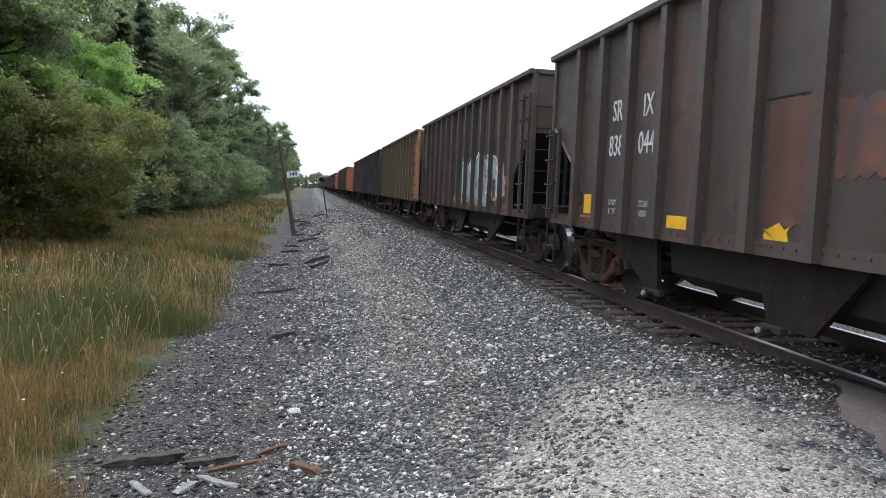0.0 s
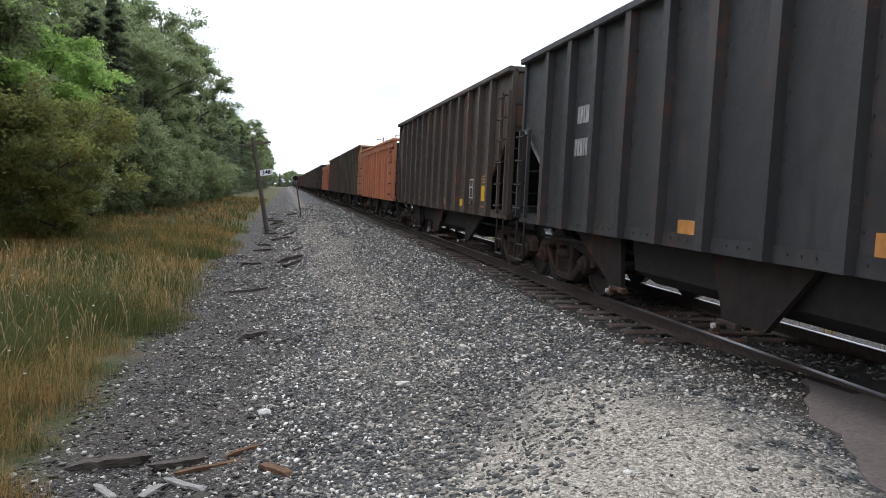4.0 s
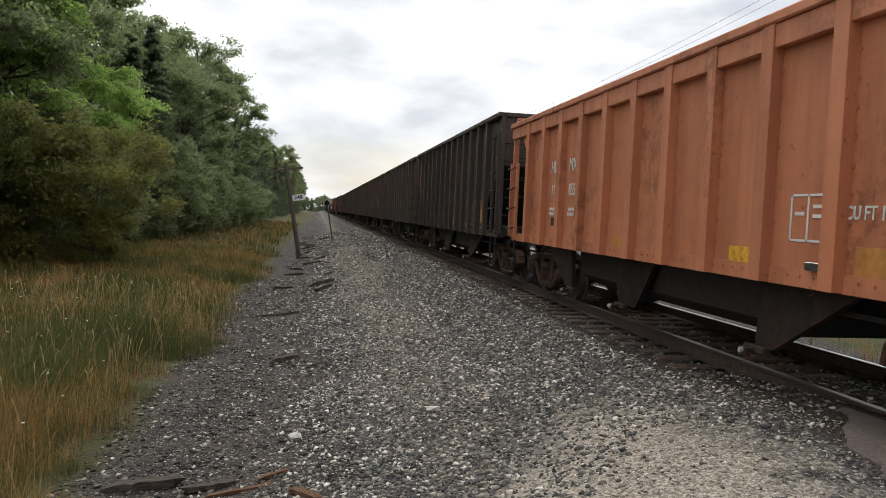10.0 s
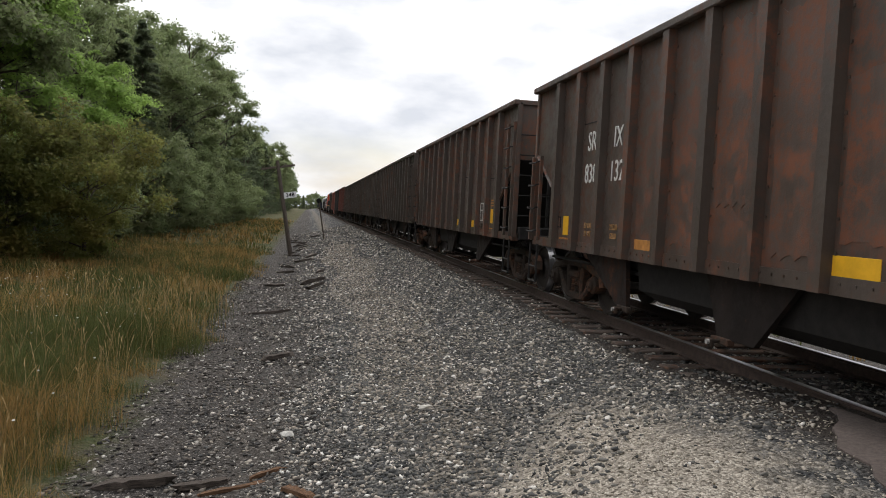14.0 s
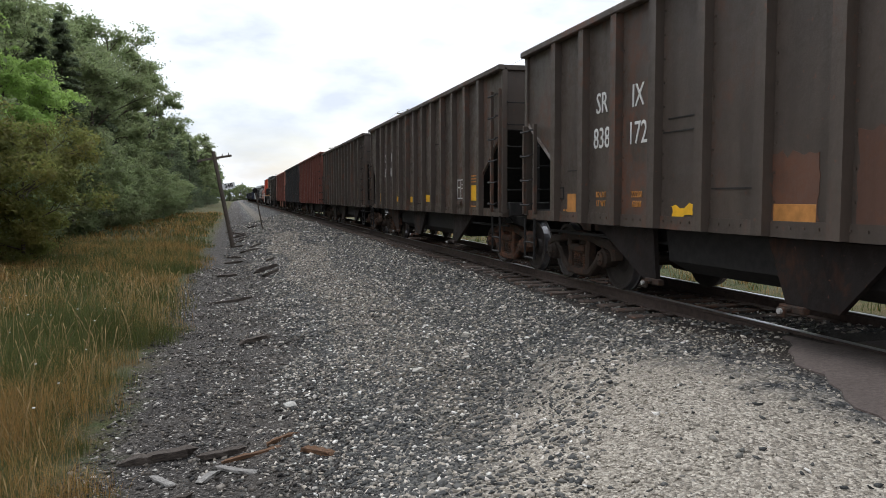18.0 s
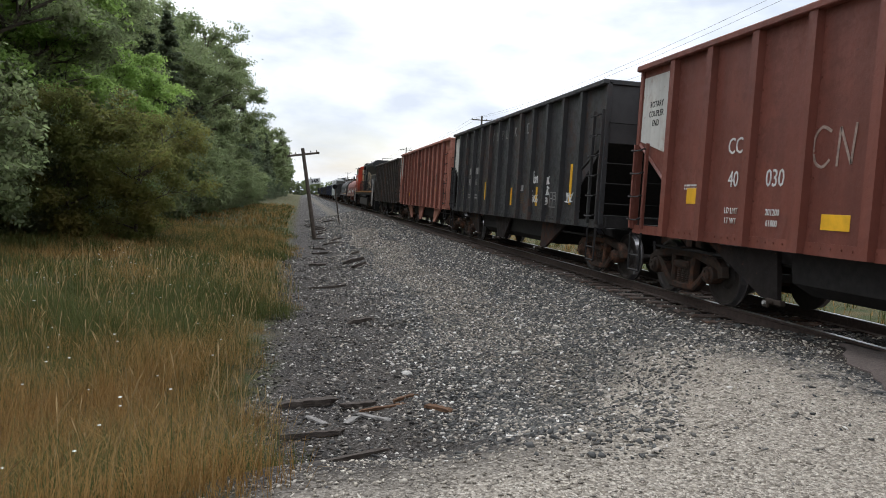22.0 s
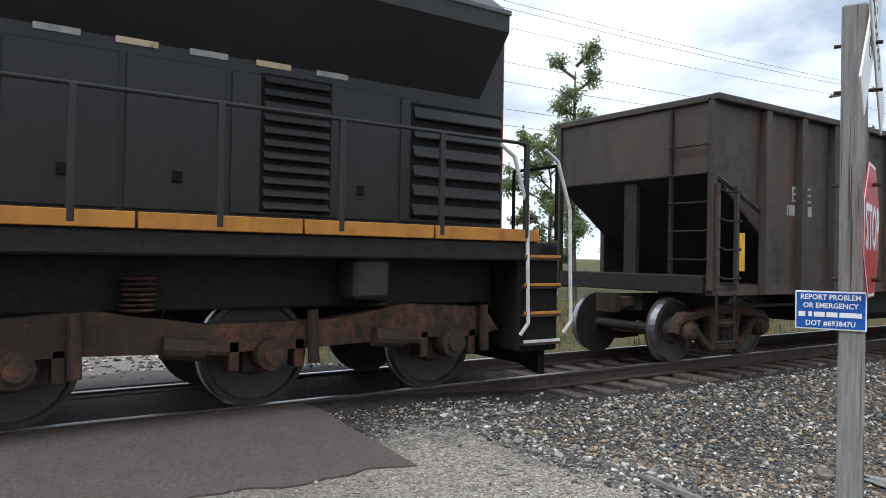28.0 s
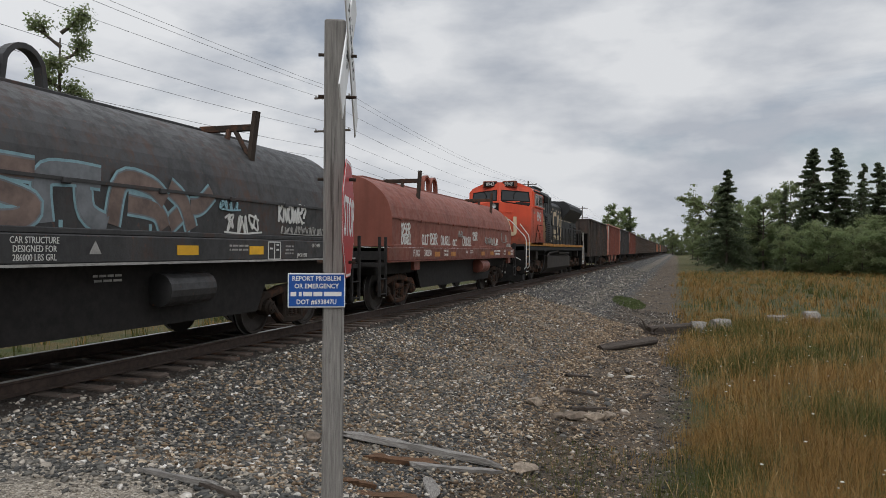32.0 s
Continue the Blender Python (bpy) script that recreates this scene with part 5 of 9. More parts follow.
def coil_car(mat, hoodmat, length, top, label, sill=1.40, arms=(3.8, -4.3), hoop=0.0):
    """A coil steel car: a low flat frame with a rounded hood, lifting hoops and end arms."""
    L = length / 2
    c = root("coil_car", "", "railway car")
    prof = [(-1.40, sill + 0.02), (-1.40, 2.22)]
    for k in range(1, 24):
        a = radians(180 - 7.5 * k)
        prof.append((1.38 * math.cos(a), 2.22 + (top - 2.22) * math.sin(a)))
    prof += [(1.40, 2.22), (1.40, sill + 0.02)]
    hood = part("hood", MB().prism(prof, "y", -L + 0.35, L - 0.35), hoodmat, c, "rounded steel hood", smooth=False)
    part("hood_seam", MB().box(-1.425, -1.395, -L + 0.35, L - 0.35, 2.20, 2.24), hoodmat, hood)
    part("hood_rim", MB().box(-1.45, -1.39, -L + 0.33, L - 0.33, sill, sill + 0.07, 0.01), hoodmat, hood)
    part("hood_ridge", MB().box(-0.10, 0.10, -L + 1.6, L - 1.6, top - 0.01, top + 0.07, 0.01), hoodmat, hood)
    for k in range(9):
        part("seam_lug", MB().box(-1.45, -1.40, -L + 1.0 + k * (length - 2) / 8, -L + 1.12 + k * (length - 2) / 8, 2.17, 2.24, 0.01), hoodmat, hood)
    for s in (-1, 1):
        pts = [(0.0, hoop + 0.36 * s + 0.32 * math.cos(radians(a)), top + 0.04 + (0.12 if 20 < a < 160 else 0.0) + 0.38 * math.sin(radians(a))) for a in range(0, 181, 15)]
        ring = []
        for k, p in enumerate(pts):
            a = radians(15 * k)
            for u, v in ((-0.07, -0.035), (0.07, -0.035), (0.07, 0.035), (-0.07, 0.035)):
                ring.append((p[0] + u, p[1] + v * math.cos(a), p[2] + v * math.sin(a)))
        part("lifting_hoop", MB().add(ring, [(4 * k + j, 4 * k + (j + 1) % 4, 4 * k + 4 + (j + 1) % 4, 4 * k + 4 + j) for k in range(len(pts) - 1) for j in range(4)]), hoodmat, hood)
    for ya in arms:
        for s in (-1, 1):
            part("arm_upright", MB().prism([(ya + 0.10, top - 0.62), (ya - 0.02, top - 0.62), (ya - 0.22, top + 0.32), (ya - 0.08, top + 0.32)], "x", 1.10 * s - 0.035, 1.10 * s + 0.035), M["truck"], hood, "upright steel lifting arm")
            part("arm_beam", MB().box(min(0.06 * s, 1.07 * s), max(0.06 * s, 1.07 * s), ya - 0.13, ya - 0.05, top - 0.01, top + 0.10, 0.01), M["truck"], hood, "steel beam across the hood")
            part("arm_strut", MB().cyl((0.62 * s, ya + 0.02, top - 0.28), (0.62 * s, ya - 0.09, top + 0.02), 0.05, n=6), M["truck"], hood)
            if hoodmat is M["black"]:
                part("arm_strut", MB().cyl((1.06 * s, ya + 0.03, top - 0.42), (0.74 * s, ya - 0.09, top + 0.0), 0.04, n=6), M["truck"], hood)
    for s in (-1, 1):
        part("side_sill", MB().box(1.42 * s - 0.05, 1.42 * s + 0.05, -L, L, sill - 0.32, sill - 0.002, 0.015), mat, c)
        part("sill_flange", MB().box(1.44 * s - 0.08, 1.44 * s + 0.08, -L, L, sill - 0.35, sill - 0.322), M["fadewhite"] if mat is M["black"] else mat, c)
        part("belly_sill", MB().prism([(-L + 2.6, sill - 0.352), (L - 2.6, sill - 0.352), (L - 3.1, 0.44), (-L + 3.1, 0.44)], "x", 1.12 * s - 0.04, 1.12 * s + 0.04), M["nearblack"], c)
    part("deck", MB().box(-1.37, 1.37, -L, L, sill - 0.30, sill - 0.10), M["nearblack"], c)
    # near-black box put where the space above the trucks lies in shade
    part("underframe", MB().box(-1.05, 1.05, -L + 0.2, L - 0.2, 0.86, sill - 0.31, 0.02), M["nearblack"], c)
    part("centre_well", MB().prism([(-L + 2.9, 0.87), (L - 2.9, 0.87), (L - 3.3, 0.42), (-L + 3.3, 0.42)], "x", -1.0, 1.0), M["nearblack"], c, "deep near-black centre sill")
    part("brake_reservoir", MB().lathe([(-1.0, 0.05), (-0.98, 0.22), (0.0, 0.22), (0.02, 0.05)], "y", 16, (-1.30, -1.6, 0.92)), mat, c)
    for e in (-1, 1):
        part("end_platform", MB().box(-1.4, 1.4, L * e - 0.05 if e > 0 else -L - 0.45, L + 0.45 if e > 0 else -L + 0.05, 1.08, 1.16), M["nearblack"], c)
        for k in (0.06, 0.42):
            part("ladder_stile", MB().box(-1.44, -1.38, (L + k) * e - 0.025, (L + k) * e + 0.025, 0.40, 1.75, 0.005), M["nearblack"], c)
        part("ladder_rung", MB().tube([(-1.42, (L + 0.06) * e, 0.46), (-1.42, (L + 0.42) * e, 0.46)], 0.018).tube([(-1.42, (L + 0.06) * e, 0.80), (-1.42, (L + 0.42) * e, 0.80)], 0.018), M["nearblack"], c)
        part("coupler", shared(CACHE, "coupler", coupler_mesh), None, c, m=pose(0, (L + 0.15) * e, 0, 0, 0, 0 if e > 0 else 180))
        bogie(c, (L - 1.7) * e)
    for k, (yy, w) in enumerate(((5.2, 0.45), (1.58, 0.45), (-1.98, 0.45), (-3.68, 0.40), (-6.4, 0.62)) if mat is M["black"] else ((3.23, 0.45), (1.71, 0.45), (-1.75, 0.45), (-3.03, 0.45), (-5.85, 0.42))):
        part("reflector", MB().box(-1.476, -1.470, yy - w / 2, yy + w / 2, sill - 0.24, sill - 0.11), M["dullorange" if mat is M["cnred"] else "yellow"], c)
    return c


def bend(keys, n=5):
    """A smooth line through a few points."""
    keys = [Vector((k[0], k[1])) for k in keys]
    pts = []
    for k in range(len(keys) - 1):
        p0, p1, p2, p3 = keys[max(0, k - 1)], keys[k], keys[k + 1], keys[min(len(keys) - 1, k + 2)]
        for j in range(n):
            t = j / n
            pts.append(0.5 * (2 * p1 + (p2 - p0) * t + (2 * p0 - 5 * p1 + 4 * p2 - p3) * t * t + (3 * p1 - p0 - 3 * p2 + p3) * t ** 3))
    return pts + [keys[-1]]


def scribble(c, y0, y1, z0, z1, seed, mat="white", x=-1.405, w=0.026):
    """A spray-painted tag: quick uneven strokes and loops that spell nothing."""
    r = random.Random(seed)
    span, ht = abs(y1 - y0), (z1 - z0) / 2
    m = on_side(x, (y0 + y1) / 2, (z0 + z1) / 2)
    count = max(2, int(span / (ht * 2.0)))
    for g in range(count):
        c0, step = -span / 2 + span * (g + 0.5) / count, span / count
        keys, up = [], r.choice((-1, 1))
        for k in range(r.randint(5, 8)):
            keys.append(Vector((c0 + step * r.uniform(-0.55, 0.55), ht * up * r.uniform(0.35, 1.0))))
            up = -up if r.random() < 0.8 else up
        part("spray_tag", ribbon(bend(keys), w, 0.003 + 0.0005 * (g % 3), 0.0006), M[mat], c, m=m)
    if r.random() < 0.6:
        part("spray_tag", ribbon([(-span * 0.45, -ht * 0.9), (0.0, -ht * 1.05), (span * 0.5, -ht * 0.8)], w * 0.8, 0.028), M[mat], c, m=m)


def mural(c, y0, y1, z0, z1, n, seed, outline, fills, x):
    """A spray-painted piece: fat interlocking letter-like forms with a pale outline, two-tone filling and drips; it spells nothing."""
    r = random.Random(seed)
    w = abs(y1 - y0) / n
    h = z1 - z0
    t = min(w, h)
    for k in range(n):
        cx = (k + 0.5) * w - abs(y1 - y0) / 2
        forms = [
            [[(-0.46, -0.40), (-0.30, 0.40), (0.20, 0.36), (0.46, 0.10)], [(-0.20, 0.0), (0.30, -0.10), (0.46, -0.42)]],
            [[(0.46, 0.40), (-0.24, 0.40), (-0.40, 0.16), (0.10, 0.02), (0.44, -0.16), (0.20, -0.40), (-0.46, -0.40)]],
            [[(-0.46, 0.40), (-0.16, 0.10), (0.0, -0.42)], [(0.46, 0.40), (0.20, 0.10), (-0.02, 0.04)], [(-0.46, -0.36), (-0.24, -0.12)]],
            [[(-0.42, -0.42), (-0.44, 0.30), (-0.10, 0.42), (0.36, 0.40)], [(0.10, 0.36), (0.16, -0.20), (0.46, -0.42)]],
        ]
        form = forms[r.randrange(4)]
        d = 0.0012 * (k % 2)
        fill = r.choice(fills)
        for j, stroke in enumerate(form):
            pts = [(cx + p[0] * w, p[1] * h) for p in stroke]
            m = on_side(x - d, (y0 + y1) / 2, (z0 + z1) / 2)
            pts = bend(pts)
            part("mural_outline", ribbon(pts, t * 0.46, 0.0022 + 0.0004 * j, 0.0003), M[outline], c, m=m)
            part("mural_edge", ribbon(pts, t * 0.36, 0.0040 + 0.0004 * j, 0.0003), M["spray_grey"], c, m=m)
            part("mural_fill", ribbon(pts, t * 0.30, 0.0058 + 0.0004 * j, 0.0003), M[fill], c, m=m)
        dx = cx + r.uniform(-0.3, 0.3) * w
        part("mural_drip", ribbon([(dx, -h * 0.36), (dx, -h * 0.5 - r.uniform(0.0, 0.08))], 0.05, 0.008), M[outline], c, m=on_side(x - d, (y0 + y1) / 2, (z0 + z1) / 2))

def spray_piece(c):
    """A large spray-painted piece over panels and stakes: fat bent strokes with dark edges on a pale and pink halo; it spells nothing."""
    strokes = [
        ([(-0.75, 1.35), (-0.72, 2.02), (-0.95, 2.02), (-1.0, 1.5), (-1.25, 1.45), (-1.3, 2.0)], 0.10, 0),
        ([(-1.55, 1.35), (-1.70, 2.1), (-1.50, 2.12)], 0.10, 0), ([(-1.70, 1.9), (-2.0, 1.5), (-2.15, 1.3)], 0.11, 1), ([(-2.2, 2.15), (-1.95, 1.7), (-1.75, 1.25)], 0.11, 1),
        ([(-2.45, 1.3), (-2.5, 2.15), (-2.75, 2.15), (-2.8, 1.9)], 0.12, 0), ([(-3.0, 2.0), (-2.7, 1.95), (-2.75, 1.45), (-3.05, 1.35), (-3.15, 1.7)], 0.12, 1),
        ([(-3.45, 1.3), (-3.35, 1.9), (-3.6, 2.1), (-3.95, 2.05), (-3.9, 1.85)], 0.13, 0), ([(-3.5, 1.65), (-3.9, 1.7), (-4.05, 1.4)], 0.12, 1), ([(-4.2, 1.3), (-4.45, 1.85), (-4.7, 1.6)], 0.10, 0)]
    step = 0.0125
    gy, gz = np.meshgrid(np.arange(-5.05, -0.15, step), np.arange(1.125, 2.42, step))
    near, tone = np.full(gy.shape, 9.0), np.zeros(gy.shape, int)
    for keys, r, kind in strokes:
        pts = np.array([p[:] for p in bend(keys, 6)])
        d = np.full(gy.shape, 9.0)
        for a, b in zip(pts[:-1], pts[1:]):
            ab = b - a
            u = np.clip(((gy - a[0]) * ab[0] + (gz - a[1]) * ab[1]) / (ab @ ab + 1e-9), 0, 1)
            d = np.minimum(d, np.hypot(gy - a[0] - u * ab[0], gz - a[1] - u * ab[1]))
        d = d - r
        tone = np.where(d < near, kind, tone)
        near = np.minimum(near, d)
    wav = 0.05 * np.sin(9 * gy + 3 * gz) + 0.03 * np.sin(23 * gz - 5 * gy)
    pinkish = smooth01(-1.2, -0.6, gy) + smooth01(-4.0, -4.4, gy) + 0.9 * (np.abs(gy + 3.15) < 0.25) * (gz > 1.9)
    layer = np.full(gy.shape, -1)
    layer[(near < 0.20 + wav) & (pinkish > 0.45)] = 4
    layer[near < 0.10 + wav * 0.4] = 3
    layer[(near < 0.085) & (gz < 1.75)] = 5
    layer[near < 0.045] = 2
    layer[(near < 0.0) & (tone == 0)] = 0
    layer[(near < 0.0) & (tone == 1)] = 1
    layer[(near < 0.0) & (gz < 1.5 + 0.08 * np.sin(7 * gy))] = 1
    on_rib = np.abs((gy + 5.55 + PITCH / 2) % PITCH - PITCH / 2) < 0.078
    sill = gz < 1.13
    hide = (np.abs(gy + 4.1) < 0.28) & (np.abs(gz - 1.55) < 0.20)
    names = ("spray_teal", "spray_mist", "spray_grey", "spray_white", "spray_pink", "spray_silver")
    for k, key in enumerate(names):
        iy = np.argwhere((layer == k) & ~sill & ~hide)
        y, z = gy[iy[:, 0], iy[:, 1]], gz[iy[:, 0], iy[:, 1]]
        x = np.where(on_rib[iy[:, 0], iy[:, 1]], -1.6185, -1.5135)
        h = step / 2
        v = np.stack([np.stack([x, y - h, z - h], 1), np.stack([x, y - h, z + h], 1), np.stack([x, y + h, z + h], 1), np.stack([x, y + h, z - h], 1)], 1).reshape(-1, 3)
        f = np.arange(len(v)).reshape(-1, 4)
        me = bpy.data.meshes.new("spray_paint")
        me.from_pydata(v.tolist(), [], f.tolist())
        me.materials.append(M[key])
        tagged(part("spray_paint", me, None, c, "layer of spray paint"), kind="stuff")
    part("painted_out_panel", MB().box(-1.516, -1.511, -4.36, -3.84, 1.37, 1.73), M["brownrust"], c)


# handwriting: strokes of each letter in a box one high, and its width
PEN = {"M": ([[(0.0, 0.0), (0.08, 1.0), (0.32, 0.35), (0.58, 1.0), (0.62, 0.0)]], 0.72), "a": ([[(0.40, 0.45), (0.15, 0.48), (0.02, 0.2), (0.18, 0.0), (0.40, 0.2), (0.42, 0.48), (0.44, 0.0)]], 0.55),
       "n": ([[(0.0, 0.5), (0.04, 0.0)], [(0.02, 0.3), (0.22, 0.52), (0.38, 0.4), (0.40, 0.0)]], 0.52), "P": ([[(0.05, 0.0), (0.0, 1.0)], [(0.0, 0.95), (0.35, 1.0), (0.42, 0.72), (0.05, 0.5)]], 0.5),
       "u": ([[(0.0, 0.5), (0.04, 0.05), (0.28, 0.02), (0.38, 0.5), (0.40, 0.0)]], 0.5), "s": ([[(0.32, 0.5), (0.04, 0.42), (0.10, 0.25), (0.34, 0.15), (0.20, -0.02), (0.0, 0.06)]], 0.42)}

PEN.update({"C": ([[(0.42, 0.80), (0.20, 1.0), (0.0, 0.55), (0.08, 0.08), (0.30, 0.0), (0.46, 0.20)]], 0.54), "U": ([[(0.0, 1.0), (0.02, 0.2), (0.18, 0.0), (0.36, 0.25), (0.40, 1.0)]], 0.50),
            "L": ([[(0.06, 1.0), (0.0, 0.08), (0.10, 0.0), (0.36, 0.06)]], 0.42), "T": ([[(0.22, 0.98), (0.18, 0.0)], [(-0.08, 0.88), (0.25, 1.0), (0.55, 0.92)]], 0.50),
            "1": ([[(0.0, 0.72), (0.16, 1.0), (0.12, 0.0)]], 0.28), "2": ([[(0.02, 0.75), (0.20, 1.0), (0.38, 0.78), (0.20, 0.40), (0.0, 0.04), (0.46, 0.02)]], 0.50)})
PEN.update({"5": ([[(0.42, 0.98), (0.08, 0.95), (0.04, 0.56), (0.32, 0.58), (0.38, 0.2), (0.16, -0.02), (0.0, 0.12)]], 0.48), "E": ([[(0.40, 0.96), (0.10, 0.92), (0.08, 0.60), (0.28, 0.52), (0.04, 0.42), (0.02, 0.06), (0.42, 0.02)]], 0.48),
            "R": ([[(0.06, 0.0), (0.02, 0.95), (0.34, 0.98), (0.38, 0.66), (0.06, 0.48), (0.46, -0.04)]], 0.52), "A": ([[(0.0, 0.0), (0.20, 1.0), (0.40, 0.0)], [(0.06, 0.36), (0.40, 0.36)]], 0.48),
            "I": ([[(0.08, 0.9), (0.06, 0.0)]], 0.20), "K": ([[(0.04, 1.0), (0.0, 0.0)], [(0.42, 0.95), (0.04, 0.45), (0.48, 0.0)]], 0.52)})
PEN.update({"N": ([[(0.0, 0.0), (0.06, 1.0), (0.34, 0.05), (0.42, 1.0)]], 0.52), "O": ([[(0.22, 0.96), (0.02, 0.6), (0.14, 0.04), (0.40, 0.2), (0.40, 0.8), (0.20, 0.96)]], 0.50),
            "W": ([[(0.0, 1.0), (0.12, 0.0), (0.30, 0.7), (0.44, 0.0), (0.62, 1.0)]], 0.70), "?": ([[(0.0, 0.8), (0.16, 1.0), (0.32, 0.75), (0.14, 0.45), (0.12, 0.28)], [(0.11, 0.10), (0.12, 0.0)]], 0.40),
            ".": ([[(0.04, 0.12), (0.08, 0.0)]], 0.22), " ": ([], 0.35)})


def scrawl(c, word, y, z, h, mat="white", x=-1.514, w=0.03):
    """Paint-marker handwriting that starts at y and runs on towards the rear of the car."""
    a = 0.0
    for ch in word:
        lines, adv = PEN[ch]
        for line in lines:
            part("marker_stroke", ribbon(bend([(a + p[0] * h, p[1] * h) for p in line]), w, 0.003, 0.0004), M[mat], c, m=on_side(x, y, z))
        a += adv * h


# ---- the train: where each car's far end stands at the start, metres along the track ----
SPEED = 11.487
TRAIN = []
M["spray_blue"] = plain("spray_pale_blue", (0.22, 0.36, 0.40), 0.6, vary=0.15)
M["spray_peach"] = plain("spray_peach", (0.33, 0.20, 0.14), 0.6, vary=0.2, scale=3)
M["spray_dusk"] = plain("spray_dusky_brown", (0.17, 0.12, 0.10), 0.6, vary=0.4, scale=3)
M["spray_grey"] = plain("spray_grey", (0.16, 0.17, 0.18), 0.6, vary=0.3, scale=3)
M["spray_teal"] = plain("spray_pale_teal", (0.36, 0.45, 0.43), 0.6, vary=0.15, scale=3)
M["spray_pink"] = plain("spray_pink", (0.52, 0.26, 0.20), 0.6, vary=0.2, scale=3)
M["spray_white"] = plain("spray_white", (0.60, 0.58, 0.56), 0.6, vary=0.15, scale=3)
M["spray_silver"] = plain("spray_silver_shade", (0.34, 0.33, 0.34), 0.55, vary=0.3, scale=3)
M["spray_mist"] = plain("spray_silver", (0.30, 0.31, 0.32), 0.5, vary=0.25, scale=3)
# lighter, dusty hood copy of the oxide red: light from above in its colour
M["coilred"] = painted("lit_dusty_oxide_paint", (0.20, 0.066, 0.046), (0.27, 0.095, 0.068), rust=(0.11, 0.04, 0.028), amount=0.5, rough=0.62, spec=0.3)
M["palewall"] = painted("pale_end_paint", (0.55, 0.53, 0.48), (0.63, 0.61, 0.57), rust=(0.25, 0.13, 0.07), amount=0.9)
M["greycar"] = painted("grey_hopper_paint", (0.36, 0.37, 0.36), (0.45, 0.46, 0.45), amount=0.4)
M["bluecar"] = painted("dark_blue_paint", (0.020, 0.030, 0.055), (0.03, 0.04, 0.07), amount=0.5)


PITCH = 0.925


def patch(car, y, z0, z1, mat, w=0.62, k=0):
    """A rusted area or repair plate between two stakes."""
    part("rust_patch", MB().prism(ragged(y - w / 2, y + w / 2, z0, z1, int(abs(y) * 50) + k), "x", -1.5145 - 0.001 * k, -1.5095), M[mat], car, "brown rusted repair plate")


def ragged(y0, y1, z0, z1, seed, n=9, j=0.035):
    """A four-sided outline with uneven edges."""
    r = random.Random(seed)
    pts = [(y0 + (y1 - y0) * k / n, z0 + r.uniform(-j, j)) for k in range(n)]
    pts += [(y1 + r.uniform(-j, 0), z0 + (z1 - z0) * k / n) for k in range(n)]
    pts += [(y1 - (y1 - y0) * k / n, z1 + r.uniform(-j, j)) for k in range(n)]
    return pts + [(y0 + r.uniform(0, j), z1 - (z1 - z0) * k / n) for k in range(n)]


def torn(car, y, z, w, h, mat="yellow", seed=0):
    """A reflector of which a piece has peeled away."""
    part("reflector", MB().prism(ragged(y - w / 2, y + w / 2, z - h / 2, z + h / 2, seed, 5, 0.045), "x", -1.517, -1.511), M[mat], car, "torn reflector")


def srix(number, marks, col=0, drop=0.0, plate_mat="white", last="yellow", rust=(), seams=(), tone="fadewhite", paint="srix"):
    """One of the long dark hopper cars. marks: place, width, height, paint and state of the reflectors along the sill."""
    car = hopper(M[paint], body=13.56, first=1.23)
    ya, yb = (4.5 + col) * PITCH, (3.5 + col) * PITCH
    for s, y, z in (("SR", ya, 2.62), ("IX", yb, 2.61), (number[:3], ya, 2.15), (number[3:], yb, 2.15)):
        if s:
            letters(car, s, y, z - drop, 0.40, width=0.78)
    if not number:
        for y in (ya, yb):
            bars(car, y, 2.05, 0.5, 1, "white", thick=0.26)
    for k, (y, z, w, h, mat, whole) in enumerate(marks):
        if whole:
            stripe(car, y, z, w, h, mat)
        else:
            torn(car, y, z, w, h, mat, k + int(y * 10))
    if last:
        stripe(car, -5.10, 1.46, 0.50, 0.32, last)
    if plate_mat:
        plate(car, -4.10, 1.55, mat=plate_mat)
    words = (("LD LMT", ya, 1.40), ("LT WT", ya, 1.28), ("223000" if number == "838195" else "222200", yb, 1.40), ("63000" if number == "838195" else "62800", yb, 1.28))
    for word, y, z in words:
        letters(car, word, y, z, 0.115, tone, width=0.75)
    for k, (y, z, w) in enumerate(((-5.10, 1.80, 0.5), (-5.10, 1.17, 0.55), (5.15, 1.16, 0.42))):
        bars(car, y, z, w, 3 if k == 0 else 1, "dullorange", seed=k + 2)
    for k, (y, w, h) in enumerate(((5.42, 0.16, 0.18),)):
        part("card_holder", MB().box(-1.522, -1.51, y - w / 2, y + w / 2, 1.34, 1.36).box(-1.522, -1.51, y - w / 2, y + w / 2, 1.50, 1.52).box(-1.522, -1.51, y - w / 2, y - w / 2 + 0.02, 1.36, 1.50).box(-1.522, -1.51, y + w / 2 - 0.02, y + w / 2, 1.36, 1.50), M["nearblack"], car)
    part("jack_bracket", MB().box(-1.57, -1.53, -4.24, -3.96, 1.20, 1.28, 0.008), M["truck"], car)
    for k, (y, z, w) in enumerate(seams):
        part("patch_seam", MB().box(-1.520, -1.508, y - w / 2, y + w / 2, z, z + 0.014), M["nearblack"], car)
    for k, (y, z0, z1, mat) in enumerate(rust):
        patch(car, y, z0, z1, mat, 0.66 if k % 2 else 0.60, k % 3)
    return car


